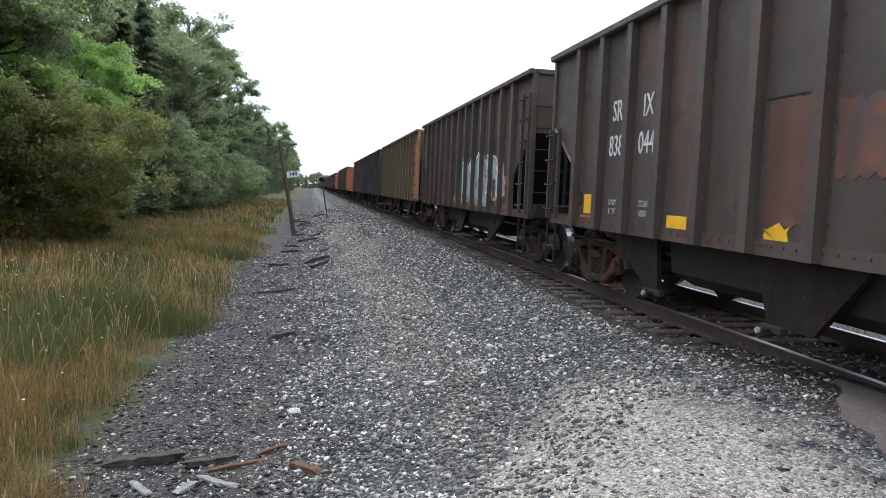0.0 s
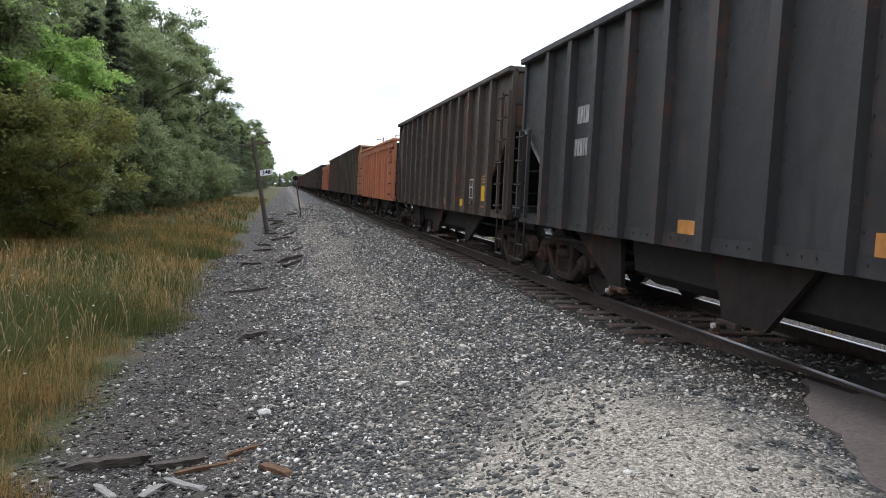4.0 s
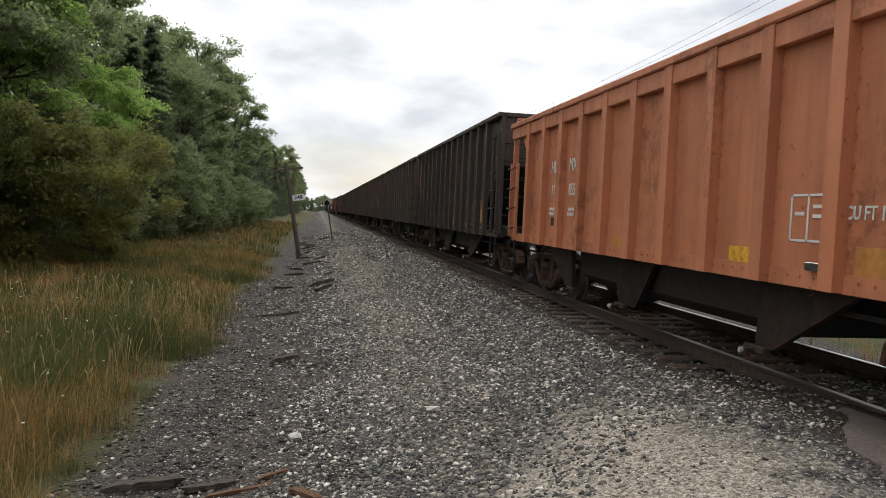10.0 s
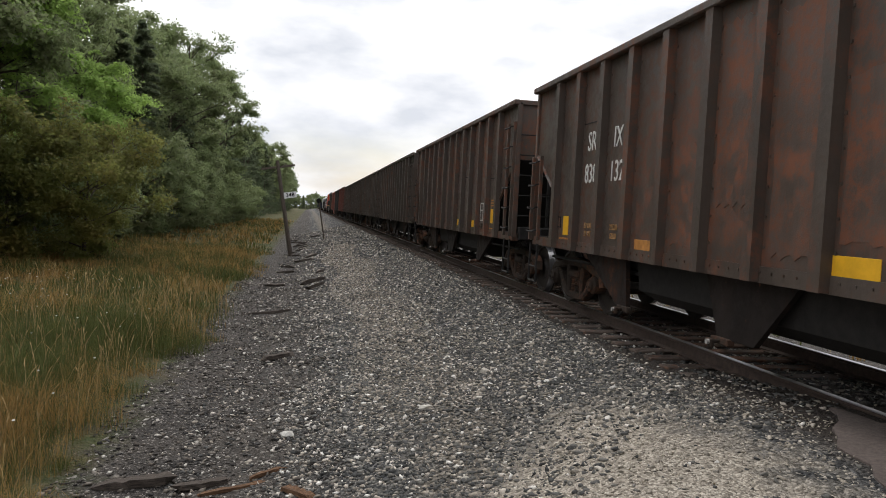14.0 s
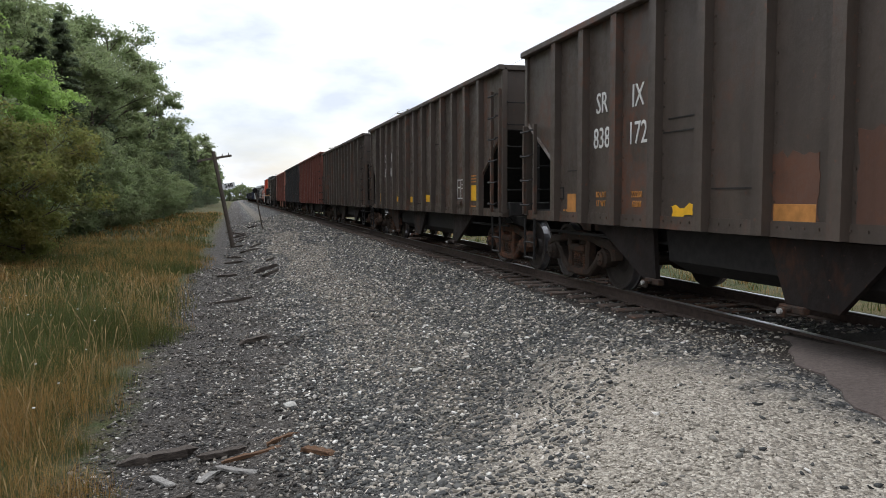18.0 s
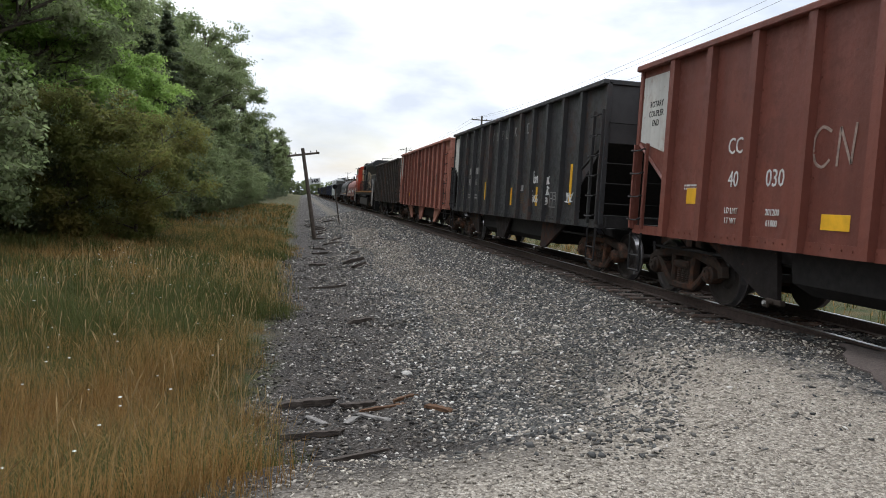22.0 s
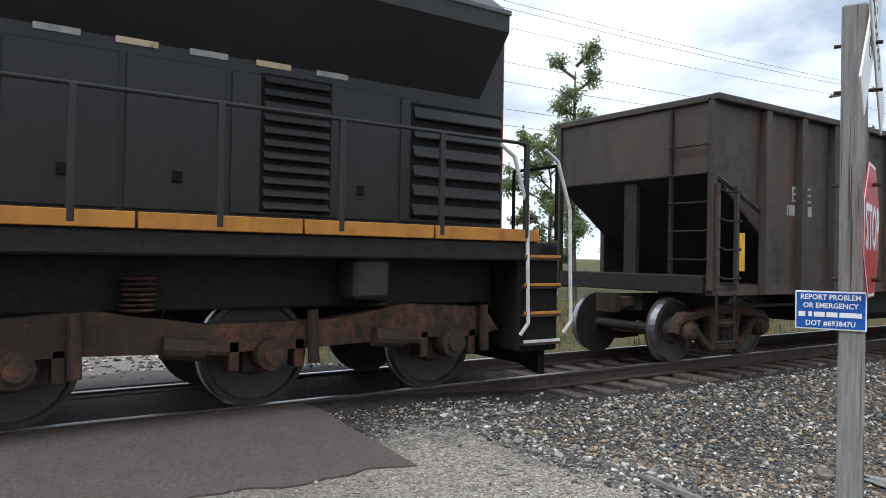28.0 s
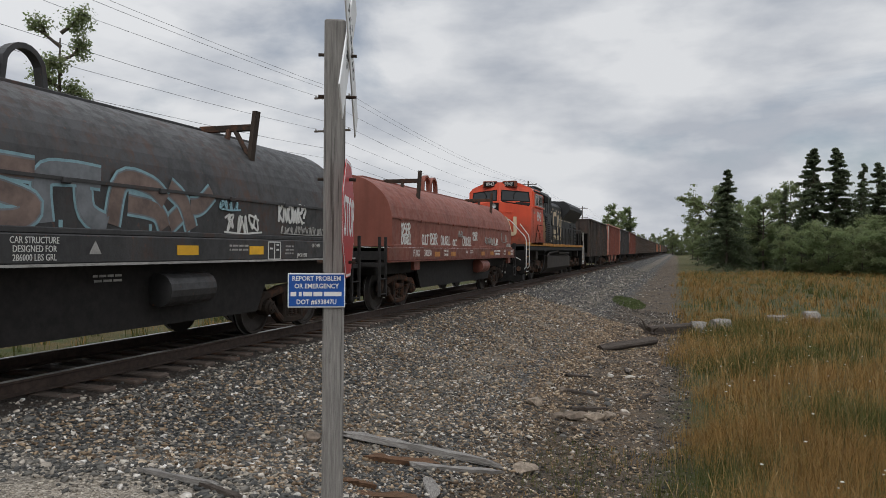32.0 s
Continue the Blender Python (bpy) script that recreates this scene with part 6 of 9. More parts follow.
M["paintwhite"] = plain("worn_white_stencil", (0.58, 0.50, 0.44), 0.8, vary=0.3, scale=10)
M["rusted_salmon"] = painted("rusted_salmon_paint", (0.30, 0.12, 0.075), (0.40, 0.16, 0.11), rust=(0.14, 0.06, 0.035), amount=1.0, cover=0.4)
M["palechalk"] = plain("faded_chalk", (0.30, 0.22, 0.18), 0.9, vary=0.3, scale=12)
M["greendiamond"] = plain("dull_green_mark", (0.035, 0.075, 0.03), 0.8, vary=0.3)
M["stencil_tan"] = plain("faded_tan_stencil", (0.34, 0.19, 0.08), 0.8, vary=0.35, scale=9)
M["stencil_faint"] = plain("worn_tan_stencil", (0.13, 0.085, 0.045), 0.8, vary=0.35, scale=9)
M["brownrust"] = painted("brown_rust_plate", (0.085, 0.044, 0.031), (0.125, 0.060, 0.038), amount=1.0, cover=0.44)
M["flakerust"] = painted("flaking_rusted_paint", (0.085, 0.060, 0.048), (0.10, 0.07, 0.056), rust=(0.17, 0.062, 0.032), amount=1.0, cover=0.34)


def add(car, end, body, label, cat="railway car", group="cars of the train"):
    tagged(car, label, cat, group)
    TRAIN.append((car, end - body / 2))
    return car


Y, D = "yellow", "dullorange"
END = 6.78
SRIX = [
    (4.96, "838044", [(5.10, 1.36, 0.28, 0.28, Y, 1), (2.36, 1.21, 0.46, 0.16, Y, 1), (0.55, 1.20, 0.40, 0.16, Y, 0)], {"rust": [(0.46, 1.28, 2.38, "brownrust"), (-0.46, 1.7, 2.3, "flakerust")], "seams": [(0.46, 2.40, 0.7), (-2.3, 2.7, 0.7)]}),
    (19.84, "838194", [(5.14, 1.28, 0.22, 0.24, D, 1), (2.33, 1.21, 0.40, 0.16, Y, 1), (0.47, 1.24, 0.42, 0.17, Y, 1), (-2.24, 1.24, 0.50, 0.16, D, 1)], {"plate_mat": "", "last": "", "rust": [(2.9, 1.15, 1.34, "brownrust")], "seams": [(1.39, 2.48, 0.7), (1.39, 1.55, 0.7), (4.2, 1.6, 0.7), (-2.9, 3.05, 0.8)]}),
    (65.47, "838195", [(5.02, 1.28, 0.27, 0.26, Y, 1), (2.26, 1.23, 0.50, 0.16, Y, 1), (-1.4, 1.23, 0.50, 0.16, D, 1), (-3.2, 1.23, 0.50, 0.16, Y, 1)], {"tone": "white", "seams": [(5.1, 2.42, 0.6), (2.3, 2.5, 0.8), (3.2, 1.62, 0.6)]}),
    (109.38, "838066", [(5.18, 1.30, 0.30, 0.30, Y, 1), (0.30, 1.22, 0.12, 0.13, Y, 0), (-2.3, 1.22, 0.5, 0.16, D, 1)], {"paint": "rusty", "seams": [(4.2, 2.95, 0.6), (-0.46, 2.45, 0.7), (-1.5, 3.1, 0.6), (0.5, 1.5, 0.6)], "rust": [(2.3, 1.25, 1.6, "brownrust")]}),
    (137.38, "838023", [(5.25, 1.52, 0.26, 0.26, D, 1), (2.33, 1.20, 0.34, 0.13, D, 0), (0.42, 1.22, 0.34, 0.14, D, 0), (-1.33, 1.22, 0.42, 0.20, "worn_yellow", 0), (-3.23, 1.24, 0.46, 0.11, D, 0)], {"drop": 0.2, "paint": "bessemer", "plate_mat": "stencil_tan", "last": D, "tone": D, "seams": [(1.39, 2.6, 0.6), (-1.4, 2.75, 0.4)], "rust": [(-1.39, 1.45, 2.3, "brownrust"), (-5.1, 1.55, 1.75, "brownrust")]}),
    (151.75, "838166", [(5.02, 1.28, 0.28, 0.28, Y, 1), (2.28, 1.23, 0.52, 0.17, Y, 1), (0.46, 1.2, 0.3, 0.14, Y, 0), (-1.5, 1.19, 0.46, 0.16, Y, 1)], {"plate_mat": "", "tone": "brownrust", "rust": [(3.24, 1.2, 1.9, "flakerust"), (-4.7, 1.3, 3.3, "flakerust")], "seams": [(4.2, 1.6, 0.6)]}),
    (166.56, "838132", [(5.10, 1.38, 0.24, 0.30, Y, 1), (2.32, 1.20, 0.46, 0.15, D, 1), (-1.24, 1.22, 0.54, 0.18, Y, 1), (-3.2, 1.2, 0.5, 0.16, Y, 1)], {"paint": "rusty", "tone": "stencil_tan", "rust": [(1.39, 1.25, 2.35, "flakerust"), (0.46, 1.7, 3.5, "flakerust"), (-0.46, 1.25, 3.4, "flakerust"), (-1.39, 1.4, 2.7, "flakerust"), (-3.24, 1.5, 3.0, "flakerust")], "seams": [(4.2, 2.9, 0.6)]}),
    (181.49, "838076", [(5.12, 1.47, 0.26, 0.28, Y, 1), (3.17, 1.21, 0.34, 0.15, Y, 1), (1.33, 1.22, 0.44, 0.16, Y, 1), (-1.34, 1.24, 0.48, 0.16, Y, 1), (-3.18, 1.25, 0.50, 0.16, Y, 1)], {"col": 1, "paint": "rusty", "tone": D, "rust": [(2.31, 1.4, 3.5, "flakerust"), (1.39, 1.3, 3.3, "flakerust"), (0.46, 1.5, 3.4, "flakerust"), (-0.46, 1.7, 3.3, "flakerust"), (-4.16, 1.9, 3.3, "flakerust"), (-2.31, 1.3, 2.4, "brownpaint"), (-3.24, 1.3, 2.2, "brownpaint")], "seams": [(-2.31, 2.42, 0.75), (-4.9, 2.3, 0.6)]}),
    (196.2, "", [(5.1, 1.3, 0.28, 0.28, Y, 1), (2.3, 1.2, 0.5, 0.16, Y, 1), (0.46, 1.2, 0.5, 0.16, Y, 1)], {}),
    (210.80, "838172", [(5.07, 1.28, 0.28, 0.28, D, 1), (2.26, 1.21, 0.44, 0.15, Y, 0), (0.55, 1.22, 0.52, 0.17, D, 1), (-2.15, 1.23, 0.46, 0.15, D, 1), (-2.9, 1.17, 0.2, 0.16, Y, 0)], {"tone": D, "last": D, "rust": [(0.55, 1.15, 1.75, "brownrust"), (-0.46, 1.1, 1.9, "brownrust"), (-3.2, 2.4, 3.1, "brownrust")], "seams": [(2.31, 2.10, 0.7), (2.31, 2.25, 0.5), (1.39, 1.45, 0.7), (-1.5, 2.3, 0.5), (4.9, 1.75, 0.6)]}),
    (225.54, "838037", [(5.13, 1.37, 0.24, 0.28, Y, 1), (2.38, 1.32, 0.40, 0.15, Y, 1), (0.52, 1.31, 0.46, 0.16, Y, 1), (-1.22, 1.34, 0.52, 0.18, Y, 1)], {"tone": "brownrust", "seams": [(-2.3, 2.65, 0.75), (0.46, 2.3, 0.6), (-0.46, 1.2, 0.8), (2.3, 2.9, 0.5)], "rust": [(-1.39, 2.2, 2.9, "brownpaint")]}),
    (240.47, "838198", [(2.36, 1.27, 0.36, 0.13, D, 0), (0.48, 1.27, 0.42, 0.15, D, 1), (-2.34, 1.26, 0.48, 0.17, D, 1)], {"plate_mat": "", "last": D, "tone": "brownrust", "rust": [(0.0, 1.1, 1.35, "brownrust")]}),
]
M["worn_yellow"] = plain("scratched_yellow_reflector", (0.62, 0.33, 0.03), 0.6, vary=0.5, scale=14)
M["brownpaint"] = painted("fresh_brown_patch_paint", (0.090, 0.070, 0.056), (0.105, 0.083, 0.068), amount=0.3)
for s0, num, marks, more in SRIX:
    c = add(srix(num, marks, **more), s0 + END, 2 * END, "dark brown steel hopper car with white lettering, yellow reflectors", group="dark brown hopper cars")
    if num in ("838132", "838076", "838066"):
        c["label"] = "rust-blotched brown hopper car with white lettering"
    if num == "838194":
        c["label"] = "dark brown hopper car with a teal and pink mural"
        spray_piece(c)
# olive, umber and black relatives
c = hopper(M["olive"], body=14.3, first=1.03, endmat=M["rustend"])
for word, y, z in (("H", 4.93, 2.50), ("L", 4.71, 2.50), ("M", 4.46, 2.51), ("X", 4.20, 2.52), ("4", 4.86, 1.96), ("3", 4.61, 1.96), ("0", 4.35, 1.96), ("8", 3.75, 1.94), ("8", 3.47, 1.94)):
    letters(c, word, y, z, 0.36, width=0.72, bold=0.004)
for y, z, w, h in ((5.50, 1.37, 0.36, 0.14), (-5.62, 1.40, 0.42, 0.32)):
    stripe(c, y, z, w, h)
torn(c, 2.86, 1.17, 0.3, 0.14)
plate(c, -3.56, 1.37, 0.45, 0.36)
part("grey_tag", MB().box(-1.517, -1.511, 0.55, 0.85, 1.19, 1.32), M["fadewhite"], c)
bars(c, -4.6, 1.50, 0.6, 3)
bars(c, -5.5, 1.78, 0.18, 5, "white")
bars(c, -5.7, 1.17, 0.45, 2)
bars(c, 5.62, 1.75, 0.62, 4)
bars(c, 6.75, 3.52, 0.62, 3)
letters(c, "LD LMT", 4.55, 1.40, 0.115, "fadewhite", width=0.75)
letters(c, "61500", 3.52, 1.22, 0.135, "brownrust", width=0.8)
for y, z0, z1, w, mat in ((3.60, 1.78, 2.12, 0.62, "black"), (4.62, 1.80, 2.12, 0.66, "black"), (3.58, 2.35, 2.75, 0.30, "black"), (3.57, 1.18, 1.42, 0.5, "brownrust"), (4.57, 1.15, 1.30, 0.5, "brownrust"), (-1.5, 1.1, 1.45, 0.5, "brownrust"), (2.55, 1.9, 2.2, 0.5, "brownrust")):
    patch(c, y, z0, z1, mat, w)
for y, z, h in ((5.35, 2.9, 0.75), (6.1, 2.55, 0.3), (-4.5, 2.9, 0.4), (-0.5, 2.3, 0.25), (-2.5, 2.6, 0.2)):
    part("scuff", MB().prism(ragged(y - 0.05, y + 0.04, z - h / 2, z + h / 2, 7, 4, 0.02), "x", -1.516, -1.511), M["brownrust"], c)
add(c, 35.33 + 7.15, 14.3, "olive-brown hopper car with a rusted orange end")
c = hopper(M["brown"], body=14.3, first=1.03, endmat=M["rustend"])
for word, y, z, size in (("43", 4.60, 1.86, 0.42), ("40", 3.56, 1.90, 0.42), ("5", 2.66, 1.91, 0.44), ("LD LMT", 4.58, 1.38, 0.12), ("LT WT", 4.58, 1.26, 0.12), ("201600", 3.56, 1.39, 0.12), ("61400", 3.54, 1.25, 0.12)):
    letters(c, word, y, z, size, "stencil_tan", width=0.8, bold=0.004 if size > 0.2 else 0.0)
for word, y in (("HL", 4.62), ("MX", 3.60)):
    letters(c, word, y, 2.50, 0.34, "stencil_faint", width=0.85)
for y, z, w, h in ((2.54, 1.18, 0.5, 0.15), (-0.30, 1.17, 0.36, 0.15), (-2.46, 1.17, 0.46, 0.16), (-5.50, 1.46, 0.46, 0.32)):
    stripe(c, y, z, w, h)
stripe(c, 2.88, 1.15, 0.2, 0.12, "dullorange")
plate(c, -3.58, 1.38, 0.50, 0.42)
part("grey_tag", MB().box(-1.517, -1.511, 0.60, 0.82, 1.19, 1.33), M["fadewhite"], c)
bars(c, -4.6, 1.60, 0.45, 3, "stencil_tan")
bars(c, -5.5, 1.22, 0.4, 1)
bars(c, 5.68, 2.12, 0.42, 6, "fadewhite")
bars(c, 6.75, 3.55, 0.6, 2)
stripe(c, 5.50, 1.43, 0.30, 0.28, "dullorange")
stripe(c, 3.56, 1.13, 0.22, 0.10, "dullorange")
patch(c, -1.5, 2.4, 3.2, "brownrust", 0.5)
add(c, 94.03 + 7.15, 14.3, "umber hopper car with a rust-stained end and orange lettering")
c = hopper(M["black"], body=13.56, first=1.23)
for y, z, w, h in ((1.31, 1.2, 0.34, 0.18), (-1.36, 1.24, 0.40, 0.17), (-3.14, 1.26, 0.40, 0.17), (-5.12, 1.42, 0.50, 0.34)):
    stripe(c, y, z, w, h, "dullorange")
bars(c, -4.15, 1.85, 0.5, 3, "dullorange")
bars(c, 4.2, 2.05, 0.5, 1, "fadewhite", thick=0.24)
bars(c, 4.2, 2.50, 0.4, 1, "fadewhite", thick=0.24)
part("jack_bracket", MB().box(-1.57, -1.53, -5.26, -5.0, 1.18, 1.26, 0.008), M["truck"], c)
add(c, 51.14 + 6.78, 13.56, "sooty black hopper car with dull orange reflectors")


def ore_car(name_row, num):
    c = hopper(M["orange"], body=11.9, top=3.38, ribs=11, first=1.20, cut=(2.3, 2.5), ribw=0.10, inset=True)
    for e in (-1, 1):
        part("corner_brace", MB().prism([(4.80 * e, 2.60), (4.86 * e, 2.58), (5.40 * e, 3.12), (5.40 * e, 3.275), (4.80 * e, 3.275)], "x", -1.545, -1.52), M["orange"], c)
        part("platform_rail", MB().tube([(-1.5, 5.95 * e, 3.38), (-1.5, 5.95 * e, 3.50), (1.5, 5.95 * e, 3.50), (1.5, 5.95 * e, 3.38)], 0.02), M["orange"], c)
    for s in (-1, 1):
        part("chord_band", MB().box(1.555 * s - 0.045, 1.555 * s + 0.045, -5.95, 5.95, 3.06, 3.278, 0.01), M["orange"], c)
    part("roof_hatch", MB().box(-0.3, 0.3, -5.6, 5.6, 3.30, 3.40, 0.02), M["orange"], c)
    letters(c, name_row[:2], 3.35, 2.35, 0.30)
    letters(c, name_row[2:], 2.4, 2.35, 0.30)
    letters(c, num[:2], 3.35, 1.95, 0.28)
    letters(c, num[2:], 2.4, 1.95, 0.28)
    first = num == "11821"
    for k, (y, z, w, h) in enumerate(((4.42, 1.23, 0.22, 0.22), (1.62, 1.20, 0.46, 0.12), (-0.36, 1.20, 0.46, 0.14), (-2.36, 1.20, 0.46, 0.15), (-4.2, 1.25, 0.52, 0.28)) if first else ((4.28, 1.20, 0.22, 0.18), (0.44, 1.21, 0.40, 0.15), (-2.48, 1.22, 0.42, 0.15), (-4.25, 1.24, 0.50, 0.26))):
        mat = "yellow" if k in (0, 2, 4) and first else "worn_yellow" if not first and k == 2 else "dullorange"
        stripe(c, y, z, w, h, mat)
    letters(c, "CU FT 1686", -4.16, 1.70 if first else 1.62, 0.15, bold=0.002)
    plate(c, -3.30 if first else -3.42, 1.53 if first else 1.58, 0.46, 0.40, "fadewhite" if first else "white")
    part("jack_bracket", MB().box(-1.565, -1.53, -3.70, -3.48, 1.15, 1.22, 0.006), M["steelrail"], c)
    for y in (3.35, 2.4):
        bars(c, y, 1.62, 0.35, 2, "white", pitch=0.08, thick=0.05)
    bars(c, 3.3, 1.36, 0.2, 1, "nearblack", thick=0.14)
    bars(c, -4.45, 1.15, 0.5, 1, "white")
    return c


add(ore_car("HLMX", "11821"), 85.48, 11.9, "faded orange steel ore hopper with open ends")
add(ore_car("HLMX", "11855"), 129.4, 11.9, "faded orange steel ore hopper with open ends")
# oxide red car with a pale end
c = hopper(M["cnred"], body=14.6, top=3.94, ribs=12)
part("pale_panel", MB().prism([(6.18, 2.35), (7.24, 2.62), (7.24, 3.72), (6.18, 3.72)], "x", -1.522, -1.512), M["palewall"], c, "white painted end panel")
for k, w in enumerate(("ROTARY", "COUPLER", "END")):
    letters(c, w, 6.72, 3.22 - 0.16 * k, 0.15, "nearblack", 1.608)
for mb in worm(0.55):
    part("emblem", mb, M["white"], c, m=on_side(-1.516, -2.4, 3.24))
bars(c, -2.4, 2.78, 0.6, 1, "white", thick=0.06)
for line in ([(0.28, 0.18), (0.12, 0.24), (0.0, 0.1), (0.03, -0.14), (0.16, -0.22), (0.28, -0.14)], [(0.40, -0.22), (0.42, 0.22)], [(0.42, 0.22), (0.62, -0.2)], [(0.62, -0.2), (0.66, 0.25)]):
    part("chalk_stroke", ribbon(bend(line) if len(line) > 2 else line, 0.035, 0.003), M["palechalk"], c, m=on_side(-1.514, 2.68, 2.24))
scribble(c, 1.45, -1.1, 2.12, 2.38, 91, "palechalk", -1.514, 0.02)
letters(c, "40", 4.28, 1.90, 0.32)
letters(c, "030", 3.36, 1.90, 0.32)
letters(c, "CC", 4.29, 2.36, 0.32)
for y in (4.28, 3.36):
    letters(c, "LD LMT" if y > 4 else "201200", y, 1.47, 0.12, width=0.8)
    letters(c, "LT WT" if y > 4 else "61800", y, 1.33, 0.12, width=0.8)
for y, z, w, h in ((5.33, 1.67, 0.36, 0.24), (2.22, 1.39, 0.46, 0.18), (0.50, 1.39, 0.3, 0.22), (-1.5, 1.41, 0.4, 0.2), (-3.64, 1.60, 0.6, 0.18), (-3.64, 1.32, 0.6, 0.18), (-5.65, 1.66, 0.5, 0.36)):
    stripe(c, y, z, w, h)
plate(c, -4.67, 1.42, 0.5, 0.44)
bars(c, -5.6, 2.05, 0.6, 2, "white")
bars(c, -5.6, 1.2, 0.6, 1, "white")
bars(c, 5.35, 1.82, 0.5, 2, "white", pitch=0.05)
bars(c, -2.6, 1.3, 0.4, 3, "white")
add(c, 262.7, 14.6, "oxide red hopper car with a white end panel")
# black car with tall yellow marks and white spray strokes
c = hopper(M["black"], body=14.6, top=3.95, cut=(2.2, 2.7), ribs=12)
for y, z, w, h in ((5.45, 1.94, 0.12, 0.90), (2.22, 1.76, 0.13, 0.58), (-0.86, 1.60, 0.13, 0.50), (-3.17, 1.61, 0.13, 0.48), (-5.56, 1.90, 0.14, 0.90)):
    stripe(c, y, z, w, h)
part("pale_panel", MB().prism([(6.62, 2.35), (7.24, 2.62), (7.24, 3.75), (6.62, 3.75)], "x", -1.522, -1.512), M["palewall"], c, "pale patched end panel")
# a row of worn letter-sized strokes along the top
for k, y in enumerate((1.53, 1.01, 0.38, -0.06, -0.55, -0.95, -1.57, -2.09)):
    line = [[(-0.08, -0.13), (-0.08, 0.13)], [(0.09, 0.10), (-0.06, 0.12), (-0.08, -0.1), (0.09, -0.12)], [(-0.08, -0.13), (-0.08, 0.13), (0.08, 0.1), (-0.06, 0.0)], [(-0.06, 0.13), (-0.06, -0.12), (0.1, -0.12)], [(-0.06, -0.16), (0.08, 0.16)], [(-0.08, -0.13), (-0.08, 0.13)], [(0.08, 0.12), (-0.08, 0.0)], [(0.09, 0.12), (-0.07, 0.12), (-0.07, -0.12), (0.09, -0.12)]][k]
    part("worn_mark", ribbon(line, 0.04, 0.003), M["fadewhite"], c, m=on_side(-1.514, y, 3.42))
    if k in (0, 5):
        part("worn_mark", ribbon([(0.09, 0.13), (-0.05, 0.0), (0.09, -0.13)], 0.04, 0.003), M["fadewhite"], c, m=on_side(-1.514, y, 3.42))
letters(c, "832", 4.43, 2.05, 0.32, "fadewhite", width=0.85)
letters(c, "61", 3.51, 2.06, 0.32, "fadewhite", width=0.85)
for yy in (4.43, 3.50):
    bars(c, yy, 2.33, 0.36, 1, "fadewhite", thick=0.22)
    bars(c, yy, 1.60, 0.34, 2, "fadewhite", pitch=0.1, thick=0.05)
plate(c, -4.41, 1.54, 0.45, 0.36, "fadewhite")
bars(c, -1.92, 1.66, 0.35, 5, "stencil_faint")
scribble(c, -1.82, -2.02, 1.76, 1.92, 65, "fadewhite", -1.514, 0.016)
scrawl(c, "Man", -2.70, 1.96, 0.30)
scrawl(c, "Puss", -2.70, 1.48, 0.33)
for k, (a, b, z0, z1) in enumerate(((-3.75, -4.15, 1.92, 2.12), (-3.75, -4.15, 1.66, 1.86), (-3.75, -4.05, 1.42, 1.60), (-4.7, -5.0, 1.95, 2.2), (-5.3, -5.75, 1.5, 1.72))):
    scribble(c, a, b, z0, z1, 61 + k, "white", -1.514, 0.03)
add(c, 278.85, 14.6, "black hopper car with yellow reflectors and white strokes")
c = hopper(M["salmon"], body=14.6, top=3.92, cut=(2.2, 2.7), ribs=12, chutes="salmon", ribs_mat=M["cnred"])
part("pale_panel", MB().prism([(6.2, 2.28), (7.22, 2.76), (7.22, 3.78), (6.2, 3.78)], "x", -1.522, -1.512), M["palewall"], c, "pale end panel")
part("pale_post", MB().box(-1.60, -1.585, 7.24, 7.36, 1.1, 3.78), M["palewall"], c)
for y, z, w, h in ((5.47, 1.72, 0.20, 0.52), (3.55, 1.59, 0.5, 0.16), (1.75, 1.62, 0.4, 0.14), (-0.3, 1.66, 0.45, 0.14), (-2.44, 1.65, 0.42, 0.15), (-4.56, 1.82, 0.5, 0.16), (-5.84, 1.81, 0.22, 0.66)):
    stripe(c, y, z, w, h)
letters(c, "40", 4.38, 1.95, 0.32, "paintwhite", width=0.85)
letters(c, "19", 3.45, 1.95, 0.32, "paintwhite", width=0.85)
letters(c, "IC", 4.36, 2.40, 0.32, "paintwhite", width=0.9)
letters(c, "LD LMT", 4.38, 1.48, 0.12, "paintwhite", width=0.8)
letters(c, "LT WT", 4.38, 1.34, 0.12, "paintwhite", width=0.8)
plate(c, -3.52, 1.45, 0.42, 0.40)
bars(c, -2.45, 1.40, 0.35, 3, "paintwhite")
bars(c, -4.7, 1.45, 0.5, 2, "paintwhite")
for y, z0, z1, w in ((3.4, 1.15, 1.5, 0.6), (-2.4, 1.2, 1.5, 0.5), (3.6, 2.1, 2.5, 0.10), (-0.3, 3.1, 3.4, 0.4), (4.4, 1.8, 1.9, 0.4)):
    patch(c, y, z0, z1, "rusted_salmon", w)
part("diamond_mark", MB().prism([(-4.86, 2.38), (-4.53, 2.70), (-4.20, 2.38), (-4.53, 2.06)], "x", -1.518, -1.512), M["greendiamond"], c, "green diamond mark")
part("diamond_band", MB().box(-1.521, -1.512, -4.80, -4.26, 2.34, 2.42), M["olive"], c)
for k, (y, z, w, h) in enumerate(((-1.2, 2.6, 0.16, 0.5), (-1.4, 2.65, 0.1, 0.6), (-1.65, 2.55, 0.18, 0.4), (-1.9, 2.7, 0.12, 0.5), (-0.6, 3.2, 0.3, 0.12), (0.3, 3.1, 0.2, 0.2))):
    part("scorch_mark", MB().box(-1.516, -1.511, y - w / 2, y + w / 2, z - h / 2, z + h / 2), M["brownrust"], c)
add(c, 294.45, 14.6, "faded salmon hopper car with a pale end")
